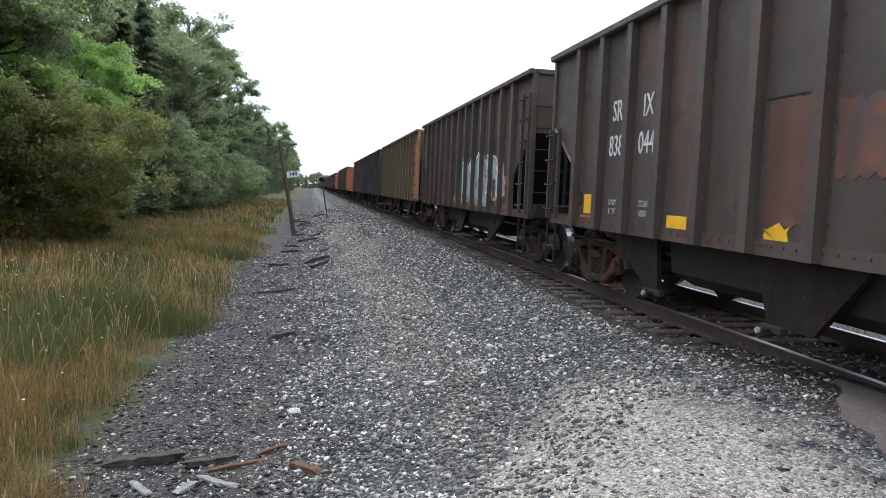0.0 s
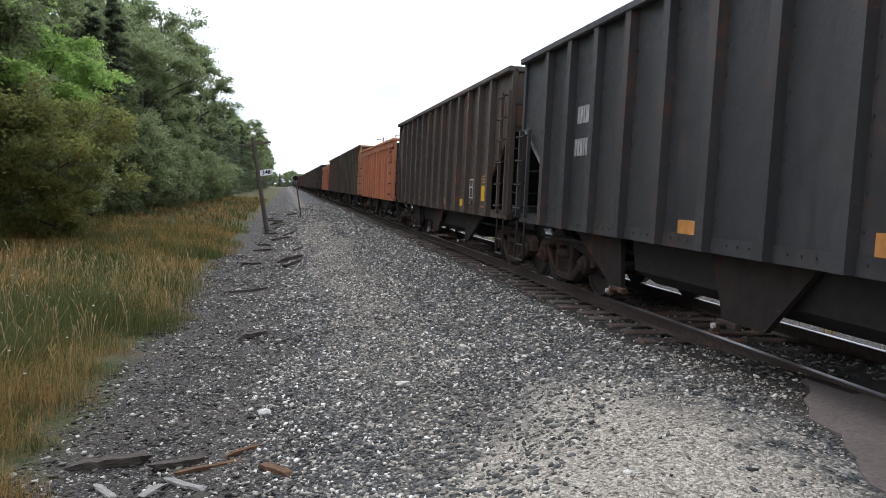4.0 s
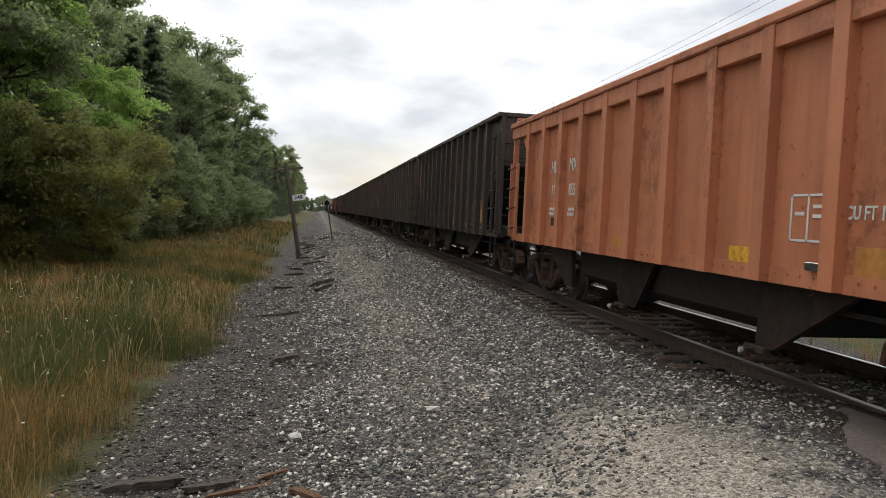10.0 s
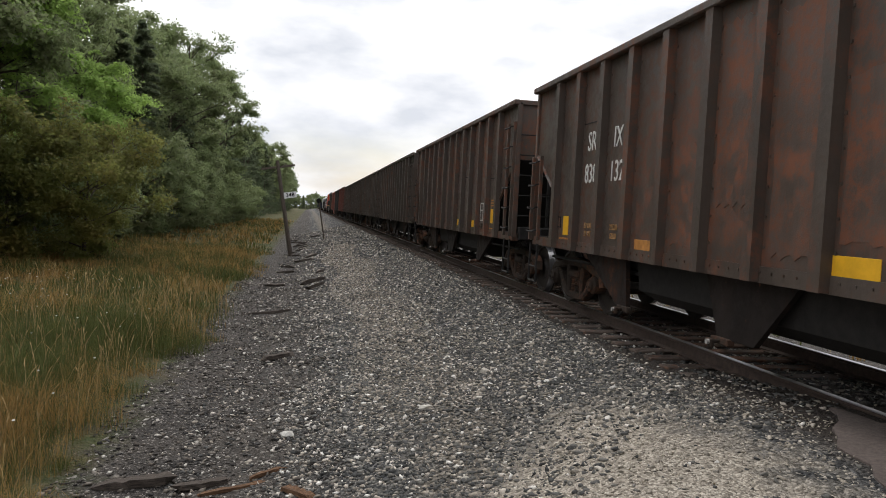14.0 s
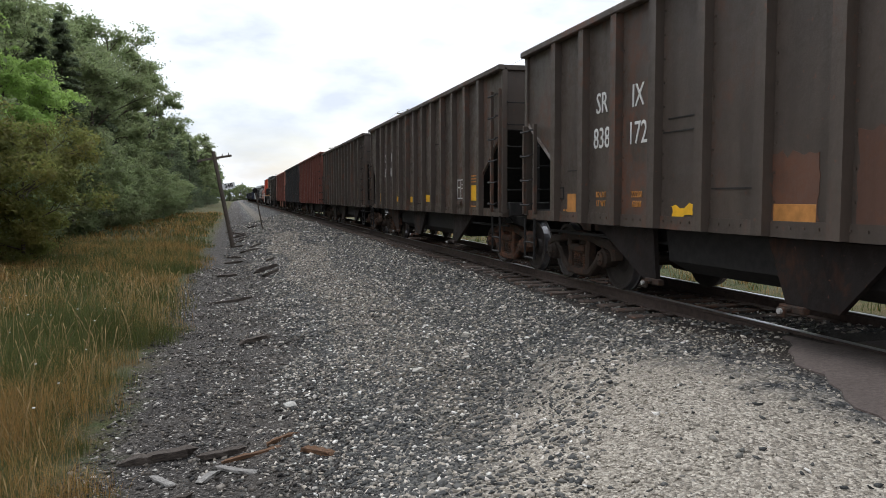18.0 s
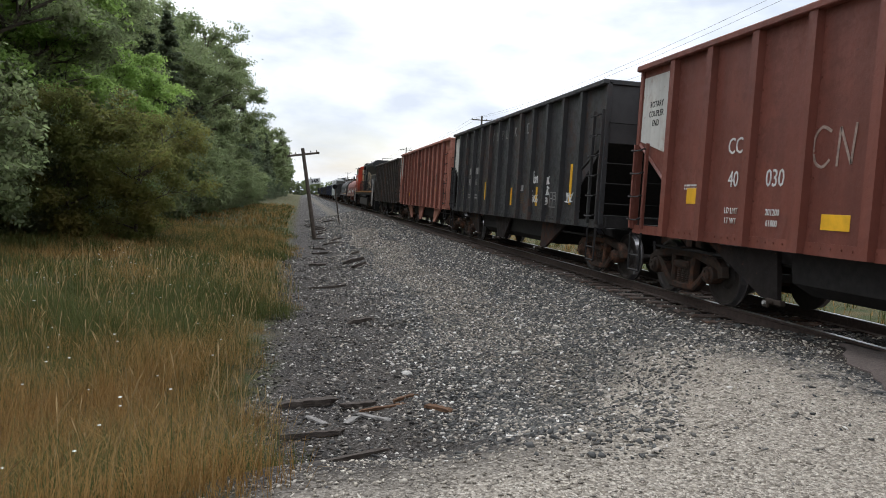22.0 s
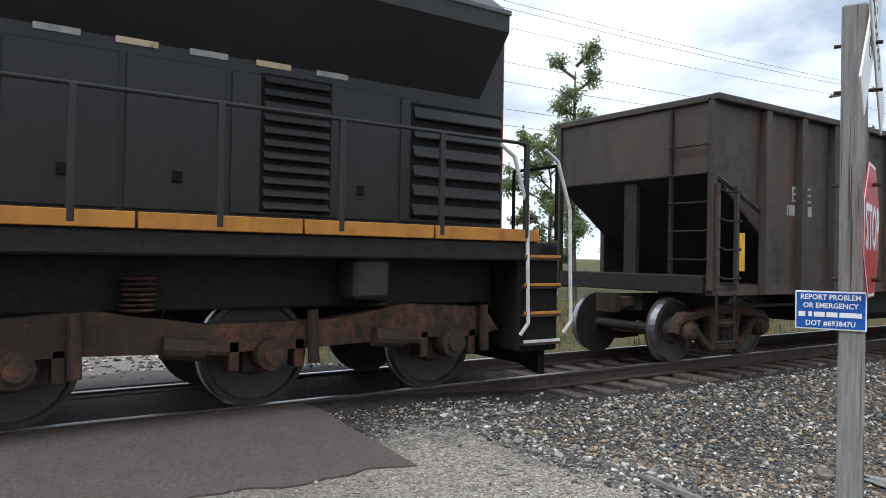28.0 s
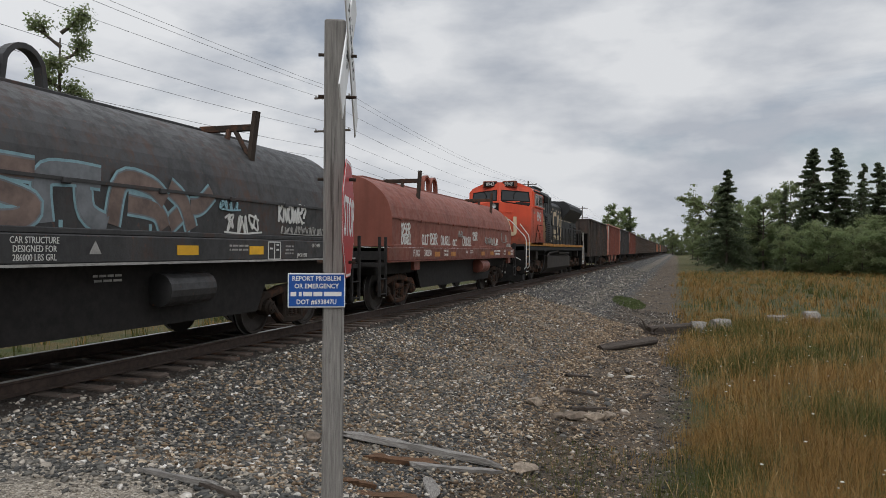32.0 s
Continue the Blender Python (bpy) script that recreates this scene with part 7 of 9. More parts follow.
c = hopper(M["bessemer"], body=14.0, top=3.80, cut=(2.2, 2.7))
letters(c, "BLE", 4.75, 2.52, 0.34, "fadewhite", width=1.1)
bars(c, 4.8, 2.2, 0.7, 1, "fadewhite", thick=0.16)
for y in (6.3, 2.56, -0.4, -2.05):
    stripe(c, y, 1.62, 0.13, 0.55)
stripe(c, -6.1, 1.95, 0.14, 1.0)
bars(c, -3.75, 1.95, 0.66, 1, "white", thick=0.11)
add(c, 309.9, 14.0, "sooty dark brown hopper car with tall yellow reflectors")


def slide_marks(car, bare, d):
    """Moves all painted marks of a car along it."""
    for ob in car.children:
        if ob not in bare:
            ob.matrix_basis = Matrix.Translation((0, d, 0)) @ ob.matrix_basis


# the locomotive and what follows it
add(build_loco(), 334.5, 22.6, "red, black and cream diesel locomotive with a yellow sill", "locomotive")
c = coil_car(M["cnred"], M["coilred"], 13.6, 3.28, "", 1.52, (3.80, -4.30), -0.35)
bare = set(c.children)
letters(c, "FURX", 4.62, 1.37, 0.25, half=1.556)
letters(c, "380650", 3.74, 1.37, 0.25, half=1.556)
for word, yy, zz, size in (("L-52-11", -5.35, 1.43, 0.12), ("IL-42-0", -5.35, 1.31, 0.12), ("FOR RESTRICTED LOADING ONLY", -4.15, 1.42, 0.10), ("SEE EQUIPMENT REGISTER", -4.15, 1.31, 0.10), ("LD LMT 234700", 2.12, 1.43, 0.10), ("LT WT 51300", 2.12, 1.32, 0.10), ("2 INCH TREAD", -6.62, 1.41, 0.10), ("GUARD SHOES", -6.62, 1.31, 0.10)):
    letters(c, word, yy, zz, size, half=1.556, width=0.75 if "-" in word else 0.62)
part("red_square", MB().box(-1.476, -1.470, -5.82, -5.66, 1.30, 1.43), M["cn_red"], c)
part("triangle_mark", MB().prism([(0.03, 1.36), (-0.13, 1.36), (-0.05, 1.47)], "x", -1.476, -1.470), M["white"], c)
bars(c, -0.6, 1.42, 0.4, 2, "white", half=1.556)
part("lift_bracket", MB().box(-1.46, -1.36, 4.35, 4.75, 0.95, 1.17, 0.01), M["cnred"], c)
part("lift_bracket", MB().box(-1.46, -1.36, -6.4, -6.0, 0.95, 1.17, 0.01), M["cnred"], c)
for word, y, z, h, w in (("125ER", 5.55, 1.82, 0.28, 0.045), ("CALIKELL", 5.55, 1.60, 0.20, 0.04), ("CULT", 4.03, 1.60, 0.26, 0.036), ("125ER.", 3.40, 1.61, 0.29, 0.036), ("CALIKELL.", 2.42, 1.61, 0.25, 0.036), ("CULT..", 1.26, 1.58, 0.19, 0.034), ("CALIKELL", 0.22, 1.59, 0.29, 0.036), ("125ER", -0.95, 1.78, 0.26, 0.036)):
    scrawl(c, word, y, z, h, "white", -1.405, w)
for k, (a, b, z0, z1) in enumerate(((0.72, 0.16, 1.86, 2.05), (-2.6, -3.4, 1.66, 1.92), (-3.5, -4.4, 1.64, 1.9), (-5.05, -6.0, 1.76, 2.08), (-5.9, -6.6, 1.58, 1.74))):
    scribble(c, a, b, z0, z1, 20 + k, "fadewhite" if k != 2 else "white", w=0.024)
slide_marks(c, bare, 0.3)
add(c, 349.05, 13.6, "oxide red coil car with rounded hood and white tags")
c = coil_car(M["black"], M["black"], 14.6, 3.42, "", 1.62, (4.0, -4.10), -0.3)
bare = set(c.children)
mural(c, 4.3, -2.85, 1.68, 2.34, 7, 12, "spray_blue", ["spray_peach", "spray_grey", "spray_dusk"], -1.401)
scribble(c, -3.05, -4.1, 1.70, 2.0, 41, w=0.034)
scribble(c, -3.0, -3.5, 2.04, 2.18, 45, "spray_blue", w=0.03)
scrawl(c, "KNOWR?", -4.66, 1.92, 0.30, "white", -1.405, 0.055)
scribble(c, -4.7, -6.4, 1.72, 1.86, 47, "fadewhite", w=0.02)
for word, yy, zz, size in (("CAR STRUCTURE", 0.30, 1.545, 0.10), ("DESIGNED FOR", 0.30, 1.455, 0.10), ("286000 LBS GRL", 0.30, 1.365, 0.10), ("LIFT HERE", -5.88, 1.53, 0.09), ("L-42-0", -6.4, 1.53, 0.10), ("JACK HERE", -5.36, 1.36, 0.09)):
    letters(c, word, yy, zz, size, half=1.556, width=0.8)
part("triangle_mark", MB().prism([(-0.43, 1.40), (-0.61, 1.40), (-0.52, 1.55)], "x", -1.476, -1.470), M["fadewhite"], c)
plate(c, -4.42, 1.44, 0.40, 0.30, "white", 1.56)
bars(c, -3.4, 1.50, 0.5, 2, "fadewhite", half=1.556)
bars(c, -4.9, 1.50, 0.3, 3, "fadewhite", half=1.556)
bars(c, -1.0, 1.12, 0.5, 2, "fadewhite", half=1.556 - 0.27)
slide_marks(c, bare, 0.2)
add(c, 365.6, 14.6, "black coil steel car with a pale blue spray mural")


def gondola(mat, L=15.0, top=2.6):
    c = root("gondola_car", "", "railway car")
    h = L / 2
    for s in (-1, 1):
        part("side_sheet", MB().box(1.5 * s - 0.02, 1.5 * s + 0.02, -h, h, 1.0, top), mat, c)
        part("top_chord", MB().box(1.52 * s - 0.06, 1.52 * s + 0.06, -h, h, top - 0.1, top + 0.02, 0.01), mat, c)
        for k in range(12):
            part("rib", MB().box(1.56 * s - 0.04, 1.56 * s + 0.04, -h + 0.5 + k * (L - 1) / 11 - 0.07, -h + 0.5 + k * (L - 1) / 11 + 0.07, 1.0, top - 0.1), mat, c)
    for e in (-1, 1):
        part("end_sheet", MB().box(-1.5, 1.5, h * e - 0.03, h * e + 0.03, 1.0, top), mat, c)
        part("coupler", shared(CACHE, "coupler", coupler_mesh), None, c, m=pose(0, h * e, 0, 0, 0, 0 if e > 0 else 180))
        bogie(c, (h - 1.6) * e)
    part("floor", MB().box(-1.48, 1.48, -h + 0.03, h - 0.03, 0.95, 1.1), M["nearblack"], c)
    return c


def covered_hopper():
    c = root("covered_hopper_car", "", "railway car")
    prof = [(-1.55, 1.1), (-1.6, 2.6), (-1.55, 3.6), (-1.1, 4.1), (1.1, 4.1), (1.55, 3.6), (1.6, 2.6), (1.55, 1.1)]
    part("shell", MB().prism(prof, "y", -6.8, 6.8), M["greycar"], c)
    for e in (-1, 1):
        part("slope_sheet", MB().prism([(6.8 * e, 2.8), (8.0 * e, 3.6), (8.0 * e, 3.75), (6.8 * e, 3.9)], "x", -1.5, 1.5), M["greycar"], c)
        part("end_frame", MB().box(-1.5, 1.5, 8.0 * e - 0.08, 8.0 * e + 0.08, 0.95, 1.25).box(-1.5, -1.4, 8.0 * e - 0.06, 8.0 * e + 0.06, 1.2, 3.7).box(1.4, 1.5, 8.0 * e - 0.06, 8.0 * e + 0.06, 1.2, 3.7), M["greycar"], c)
        part("coupler", shared(CACHE, "coupler", coupler_mesh), None, c, m=pose(0, 8.0 * e, 0, 0, 0, 0 if e > 0 else 180))
        bogie(c, 6.2 * e)
    for k in range(3):
        part("chute", MB().prism([(-4.2 + k * 4.2 - 1.7, 1.1), (-4.2 + k * 4.2 + 1.7, 1.1), (-4.2 + k * 4.2 + 0.4, 0.4), (-4.2 + k * 4.2 - 0.4, 0.4)], "x", -1.2, 1.2), M["greycar"], c)
    part("roof_walk", MB().box(-0.35, 0.35, -7.9, 7.9, 4.16, 4.2), M["greycar"], c)
    part("centre_sill", MB().box(-0.25, 0.25, -8, 8, 0.75, 1.1), M["nearblack"], c)
    return c


dark = gondola(M["black"], 14.0, 2.9)
add(dark, 380.5, 14.0, "dark steel gondola car", group="gondola cars")
add(covered_hopper(), 397.5, 16.0, "pale grey covered hopper car")
blue = gondola(M["bluecar"], 15.0, 3.0)
add(blue, 413.5, 15.0, "dark blue gondola car", group="gondola cars")
for k in range(7):
    add(copy_thing(dark if k % 3 else blue, Matrix()), 429.5 + 16 * k, 15.0, "dark steel gondola car" if k % 3 else "dark blue gondola car", group="gondola cars")
# cars that have already gone by
rear = hopper(M["srix"], detail=False)
add(rear, -3.4, 13.92, "dark brown steel open hopper car", group="dark brown hopper cars")
for k in range(9):
    add(copy_thing(rear, Matrix()), -18.2 - 14.9 * k, 13.92, "dark brown steel open hopper car", group="dark brown hopper cars")


def all_wheels():
    return [o for car, s0 in TRAIN for o in car.children_recursive if o.name.startswith("wheelset")]


def motions():
    for car, s0 in TRAIN:
        walk(car, [(t, pose(0, s0 - SPEED * t, 0)) for t in (0, 1 / 30, 16, 32 - 1 / 30, 32)])
    # every wheel of one size turns alike: one spin, shared
    spin = {}
    for o in all_wheels():
        r = 0.533 if o.dimensions.z > 1.02 else 0.46
        if r not in spin:
            walk(o, [(k / 30, pose(0, 0, 0, math.degrees(SPEED * k / 30 / r), 0, 0)) for k in range(961)])
            spin[r] = (o.animation_data.action, o.animation_data.action_slot)
        else:
            o.rotation_mode = "QUATERNION"
            keys = o.animation_data_create()
            keys.action, keys.action_slot = spin[r]

# ---- trees ----
M["bark"] = plain("bark", (0.085, 0.068, 0.052), 0.95, vary=0.4, scale=8, bump=0.6)


def leaf_material(name, c1, c2, c3):
    n = Nodes(name, rough=0.6, spec=0.25)
    a = n.mix(n.island(), c1, c2)
    a = n.mix(n.math("MULTIPLY", n.rand(), 0.5), a, c3)
    n.base(n.mix(n.noise(0.35, 3, 0.5, lo=0.4, hi=0.65), a, c3))
    n.b.inputs["Transmission Weight"].default_value = 0.0
    tr = n.t.nodes.new("ShaderNodeBsdfTranslucent")
    mx = n.t.nodes.new("ShaderNodeMixShader")
    mx.inputs[0].default_value = 0.56
    tr.inputs["Color"].default_value = (*[min(1, x * 1.75) for x in c2], 1)
    out = n.t.nodes["Material Output"]
    n.t.links.new(n.b.outputs[0], mx.inputs[1])
    n.t.links.new(tr.outputs[0], mx.inputs[2])
    n.t.links.new(mx.outputs[0], out.inputs["Surface"])
    return n.mat


M["leaf"] = leaf_material("maple_leaves", (0.090, 0.128, 0.060), (0.165, 0.205, 0.095), (0.160, 0.150, 0.088))
M["leaf_light"] = leaf_material("ash_leaves", (0.15, 0.23, 0.055), (0.24, 0.34, 0.095), (0.18, 0.25, 0.075))
M["leaf_bush"] = leaf_material("shrub_leaves", (0.062, 0.082, 0.024), (0.122, 0.135, 0.040), (0.180, 0.132, 0.034))
M["needle"] = leaf_material("spruce_needles", (0.048, 0.070, 0.040), (0.088, 0.112, 0.062), (0.085, 0.085, 0.052))


def quads_mesh(name, centres, normals, sizes, mat, rs, aspect=0.6):
    """Many small leaf-shaped faces, each a bent diamond."""
    n = len(centres)
    t = rs.normal(size=(n, 3))
    t -= (t * normals).sum(1, keepdims=True) * normals
    t /= np.linalg.norm(t, axis=1, keepdims=True) + 1e-9
    b = np.cross(normals, t)
    s = sizes[:, None]
    v = np.stack([centres - t * s, centres + b * s * aspect + normals * s * 0.15, centres + t * s, centres - b * s * aspect + normals * s * 0.15], 1).reshape(-1, 3)
    me = bpy.data.meshes.new(name)
    me.vertices.add(4 * n)
    me.vertices.foreach_set("co", v.astype(np.float32).ravel())
    me.loops.add(4 * n)
    me.loops.foreach_set("vertex_index", np.arange(4 * n, dtype=np.int32))
    me.polygons.add(n)
    me.polygons.foreach_set("loop_start", np.arange(0, 4 * n, 4, dtype=np.int32))
    me.polygons.foreach_set("loop_total", np.full(n, 4, dtype=np.int32))
    me.update()
    me.validate()
    me.materials.append(mat)
    return me


def limb(mb, p, d, length, r, rs, depth, tips):
    q = p + d * length
    mb.cyl(p, q, r, r * 0.65, n=6, caps=False)
    if depth == 0:
        tips.append(q)
        return
    for k in range(3 if depth > 1 else 2):
        e = Vector((d.x + rs.normal() * 0.55, d.y + rs.normal() * 0.55, d.z + rs.normal() * 0.35 + 0.1)).normalized()
        limb(mb, p + d * length * (0.55 + 0.45 * rs.random()), e, length * (0.55 + 0.25 * rs.random()), r * 0.55, rs, depth - 1, tips)
    tips.append(q)


def broadleaf(seed, h, spread, mat, leaves=9000, size=0.17, low=0.15, clump=0.15, flat=0.6, depth=3, droop=0.0):
    """A tree with a tapered trunk, forked limbs and leaf sprays that hang round every twig end, thick outside and open between."""
    rs = np.random.RandomState(seed)
    tree = root("tree", "", "tree")
    mb, tips = MB(), []
    mb.cyl((0, 0, -0.4), (0.1, 0, h * 0.3), h * 0.018 + 0.03, h * 0.014, n=8).cyl((0.1, 0, h * 0.3), (0, 0.15, h * 0.88), h * 0.014, 0.03, n=7)
    for k in range(15):
        z = h * (low + (0.90 - low) * k / 14)
        a = 2.4 * k + rs.random()
        wide = spread * math.sin(math.pi * min(1, 0.22 + 0.75 * (1 - (z / h - low) / (1 - low)))) ** 0.7 * (0.75 + 0.45 * rs.random())
        limb(mb, Vector((0, 0, z)), Vector((math.cos(a), math.sin(a), 0.25 + 0.6 * z / h)).normalized(), wide * 0.60, h * 0.006 + 0.015, rs, depth, tips)
    part("trunk", mb, M["bark"], tree)
    tips = np.array([t[:] for t in tips])
    nc = len(tips)
    share = rs.random(nc) ** 1.5 + 0.08
    per = rs.choice(nc, leaves, p=share / share.sum())
    rad = (0.35 + 0.65 * share) * spread * clump * 1.25
    d = rs.normal(size=(leaves, 3))
    d /= np.linalg.norm(d, axis=1, keepdims=True)
    rr = rad[per] * rs.random(leaves) ** 0.45
    # each spray has its own slant
    ax = rs.normal(size=(nc, 3)) * np.array([1, 1, 0.35])
    ax /= np.linalg.norm(ax, axis=1, keepdims=True)
    c = tips[per] + d * rr[:, None] * np.array([1.0, 1.0, flat]) + ax[per] * (rr * rs.normal(size=leaves) * 0.7)[:, None]
    c[:, 2] -= droop * np.hypot(c[:, 0] - tips[per][:, 0], c[:, 1] - tips[per][:, 1])
    nn = d * 0.5 + rs.normal(size=(leaves, 3)) * 0.55 + np.array([0, 0, 0.55])
    nn /= np.linalg.norm(nn, axis=1, keepdims=True)
    part("crown", quads_mesh("crown", c, nn, size * (0.55 + 0.9 * rs.random(leaves)), mat, rs), None, tree)
    return tree


def spruce(seed, h, spread, leaves=9000, mat=None):
    rs = np.random.RandomState(seed)
    tree = root("spruce_tree", "", "tree")
    mb = MB().cyl((0, 0, -0.4), (0, 0, h * 0.97), h * 0.015 + 0.03, 0.015, n=7)
    cs, ns = [], []
    nb = int(h * 9)
    per = leaves // nb
    for k in range(nb):
        f = 0.06 + 0.92 * (k + rs.random()) / nb
        a = rs.random() * 6.283
        ln = spread * (1 - f) ** 0.85 * (0.65 + 0.5 * rs.random()) + 0.12
        d = np.array([math.cos(a), math.sin(a), 0.12 - 0.5 * (1 - f)])
        p = np.array([0, 0, h * f])
        if ln > 0.5:
            mb.cyl(p, p + d * ln * 0.9, 0.03, 0.008, n=4, caps=False)
        u = rs.random(per) ** 0.7
        cs.append(p + d * (u * ln)[:, None] + rs.normal(size=(per, 3)) * np.array([0.16, 0.16, 0.09]) * (0.4 + ln * 0.28) - np.array([0, 0, 1]) * (0.10 * rs.random(per))[:, None])
        ns.append(rs.normal(size=(per, 3)) + np.array([0, 0, 1.2]))
    part("trunk", mb, M["bark"], tree)
    c, n = np.concatenate(cs), np.concatenate(ns)
    n /= np.linalg.norm(n, axis=1, keepdims=True)
    part("crown", quads_mesh("crown", c, n, 0.16 * (0.6 + 0.8 * rs.random(len(c))), mat or M["needle"], rs, 0.35), None, tree)
    return tree


def plant(proto, x, y, scale, turn, label, group="", dz=0.0, first={}):
    if proto.name not in first:
        first[proto.name] = proto
        ob = proto
    else:
        ob = copy_thing(proto, Matrix())
    ob.matrix_basis = pose(x, y, float(height(x, y)) - 0.05 + dz, 0, 0, turn) @ Matrix.Scale(scale, 4)
    return tagged(ob, label, "tree" if "shrub" not in label else "shrub", group)


KIND = {
    "maple": [broadleaf(11, 14, 4.6, M["leaf"], 38000, 0.105), broadleaf(12, 15, 4.2, M["leaf"], 38000, 0.105), broadleaf(13, 13, 5.0, M["leaf"], 38000, 0.105)],
    "far_maple": [broadleaf(14, 14, 4.6, M["leaf"], 13000, 0.18), broadleaf(15, 15, 4.2, M["leaf"], 13000, 0.18)],
    "far_spruce": [spruce(44, 15, 3.1, 7000), spruce(45, 13, 2.8, 7000)],
    "ash": [broadleaf(21, 15, 5.0, M["leaf_light"], 42000, 0.115, 0.12, 0.20, 0.38, 2, 0.35)],
    "shrub": [broadleaf(31, 5.2, 3.0, M["leaf_bush"], 30000, 0.075, 0.04, 0.20, 0.55), broadleaf(32, 4.8, 2.8, M["leaf_bush"], 28000, 0.075, 0.04, 0.20, 0.55)],
    "thicket": [broadleaf(33, 4.6, 3.0, M["leaf"], 14000, 0.095, 0.03), broadleaf(34, 4.2, 2.8, M["leaf"], 14000, 0.095, 0.03)],
    "spruce": [spruce(41, 15, 3.1, 24000), spruce(42, 13, 2.8, 22000), spruce(43, 9, 2.4, 16000)],
    "poplar": [broadleaf(51, 14, 1.25, M["leaf"], 12000, 0.075, 0.22, 0.32, 1.2, 2)],
    "wide_spruce": [spruce(46, 15, 4.4, 30000), spruce(47, 14, 4.0, 28000)],
}
LABEL = {"maple": "dense dark green broadleaf tree at the wood's edge", "ash": "tall broadleaf tree with light green foliage", "shrub": "yellowish green leafy shrub in the meadow",
         "thicket": "dark green leafy shrub under the trees", "spruce": "dark pointed spruce tree", "far_maple": "dense dark green broadleaf tree in the wood", "far_spruce": "dark pointed spruce tree in the wood", "poplar": "slender thin-crowned broadleaf tree across the track", "wide_spruce": "broad dark spruce tree beyond the meadow"}
rt = random.Random(9)


def grove(kind, x, y, scale=1.0, k=None, group="trees of the wood"):
    plant(rt.choice(KIND[kind]) if k is None else KIND[kind][k], x, y, scale * rt.uniform(0.93, 1.07), rt.uniform(0, 360), LABEL[kind], group)


# the wood beside the track, ahead
y = 24.0
while y < 420:
    xf = float(np.interp(y, [24, 60, 90, 180, 420], [-20.0, -18.2, -17.4, -17.0, -16.5]))
    sc = float(np.interp(y, [24, 44, 74, 97, 200, 420], [0.98, 1.06, 1.18, 1.24, 1.28, 1.25]))
    for row in range(3 if y < 130 else 2):
        kind = rt.choice(["maple", "spruce", "spruce", "maple", "maple"] if y < 38 else ["maple", "spruce", "spruce"])
        if row == 2 or y > 110:
            kind = "far_" + kind
        grove(kind, xf - 4.6 * row - rt.uniform(0, 1.5), y + rt.uniform(-2, 2), sc * (0.92 + 0.07 * row))
    if y < 130:
        for k in range(2):
            grove("thicket", xf + rt.uniform(0.3, 2.0), y + rt.uniform(-1, 4), rt.uniform(0.7, 1.05))
    y += 5.5 if y < 110 else 9.0
grove("ash", -20.0, 33.5, 0.92, 0)
grove("ash", -22.6, 30.0, 0.98, 0)
grove("ash", -17.4, 41.0, 0.62, 0)
grove("spruce", -17.4, 55.0, 1.04, 0)
grove("spruce", -19.2, 56.5, 1.08, 1)
grove("shrub", -14.1, 30.6, 0.80, 0)
grove("shrub", -16.6, 29.5, 0.90, 1)
grove("shrub", -19.4, 28.6, 0.84, 0)
grove("thicket", -18.5, 22.0, 1.0, 0)
grove("thicket", -21.5, 20.0, 1.1, 1)
grove("spruce", -20.5, 22.5, 0.45, 2)
# behind, beyond the meadow
for x, yy, kk, sc in ((-24.7, -110, "tall", 1.18), (-27.4, -110, "tall", 1.22), (-32.3, -110, "tall", 1.0), (-31, -112, "far_spruce", 0.95), (-21.6, -112, "far_spruce", 0.75), (-19.5, -118, "far_maple", 0.70), (-14.1, -110, "tall", 0.88), (-15.5, -140, "spruce", 1.0), (-13.6, -150, "far_maple", 0.95),
                      (-18.0, -142, "far_maple", 0.72), (-13.0, -215, "far_maple", 0.75), (-14, -230, "spruce", 0.85), (-12.5, -260, "far_maple", 0.8), (-35, -110, "far_spruce", 0.9), (-36, -100, "spruce", 0.95), (-24, -125, "far_maple", 0.8), (-20, -160, "far_maple", 0.8), (-29.5, -106, "far_spruce", 0.85), (-23, -108, "far_spruce", 0.6), (-34, -104, "tall", 0.9), (-37, -112, "tall", 1.05), (-19, -120, "tall", 0.62)):
    grove("wide_spruce" if kk == "tall" else kk, x, yy, sc, None)
for k in range(22):
    f = k / 21
    grove("thicket", -14.0 - 20 * f + rt.uniform(-1, 1), -165 + 75 * f + rt.uniform(-3, 3), rt.uniform(0.8, 1.2))
for k in range(7):
    grove("thicket", -21.5 - 2.6 * k, -98 + 2.4 * k + rt.uniform(-2, 2), 0.9)
# across the track
grove("poplar", 25.5, -36.0, 1.10, 0)
for x, yy, kk, sc in ((8, -215, "far_maple", 0.92), (10, -225, "far_maple", 0.9), (5.5, -222, "spruce", 1.0), (16, -235, "far_maple", 0.7), (27, 110, "far_maple", 0.92), (32, 118, "far_maple", 0.8), (24, 60, "thicket", 1.0), (28, 74, "thicket", 1.1)):
    grove(kk, x, yy, sc, group="trees across the track")
for k in range(22):
    grove("far_maple" if k % 4 else "far_spruce", 34 + rt.uniform(0, 26), -20 + 4.5 * k, rt.uniform(0.55, 0.85), group="trees across the track")
for k in range(40):
    grove("thicket" if k % 3 else "far_maple", 30 + rt.uniform(0, 25), -150 + 9 * k, rt.uniform(0.5, 0.8), group="trees across the track")
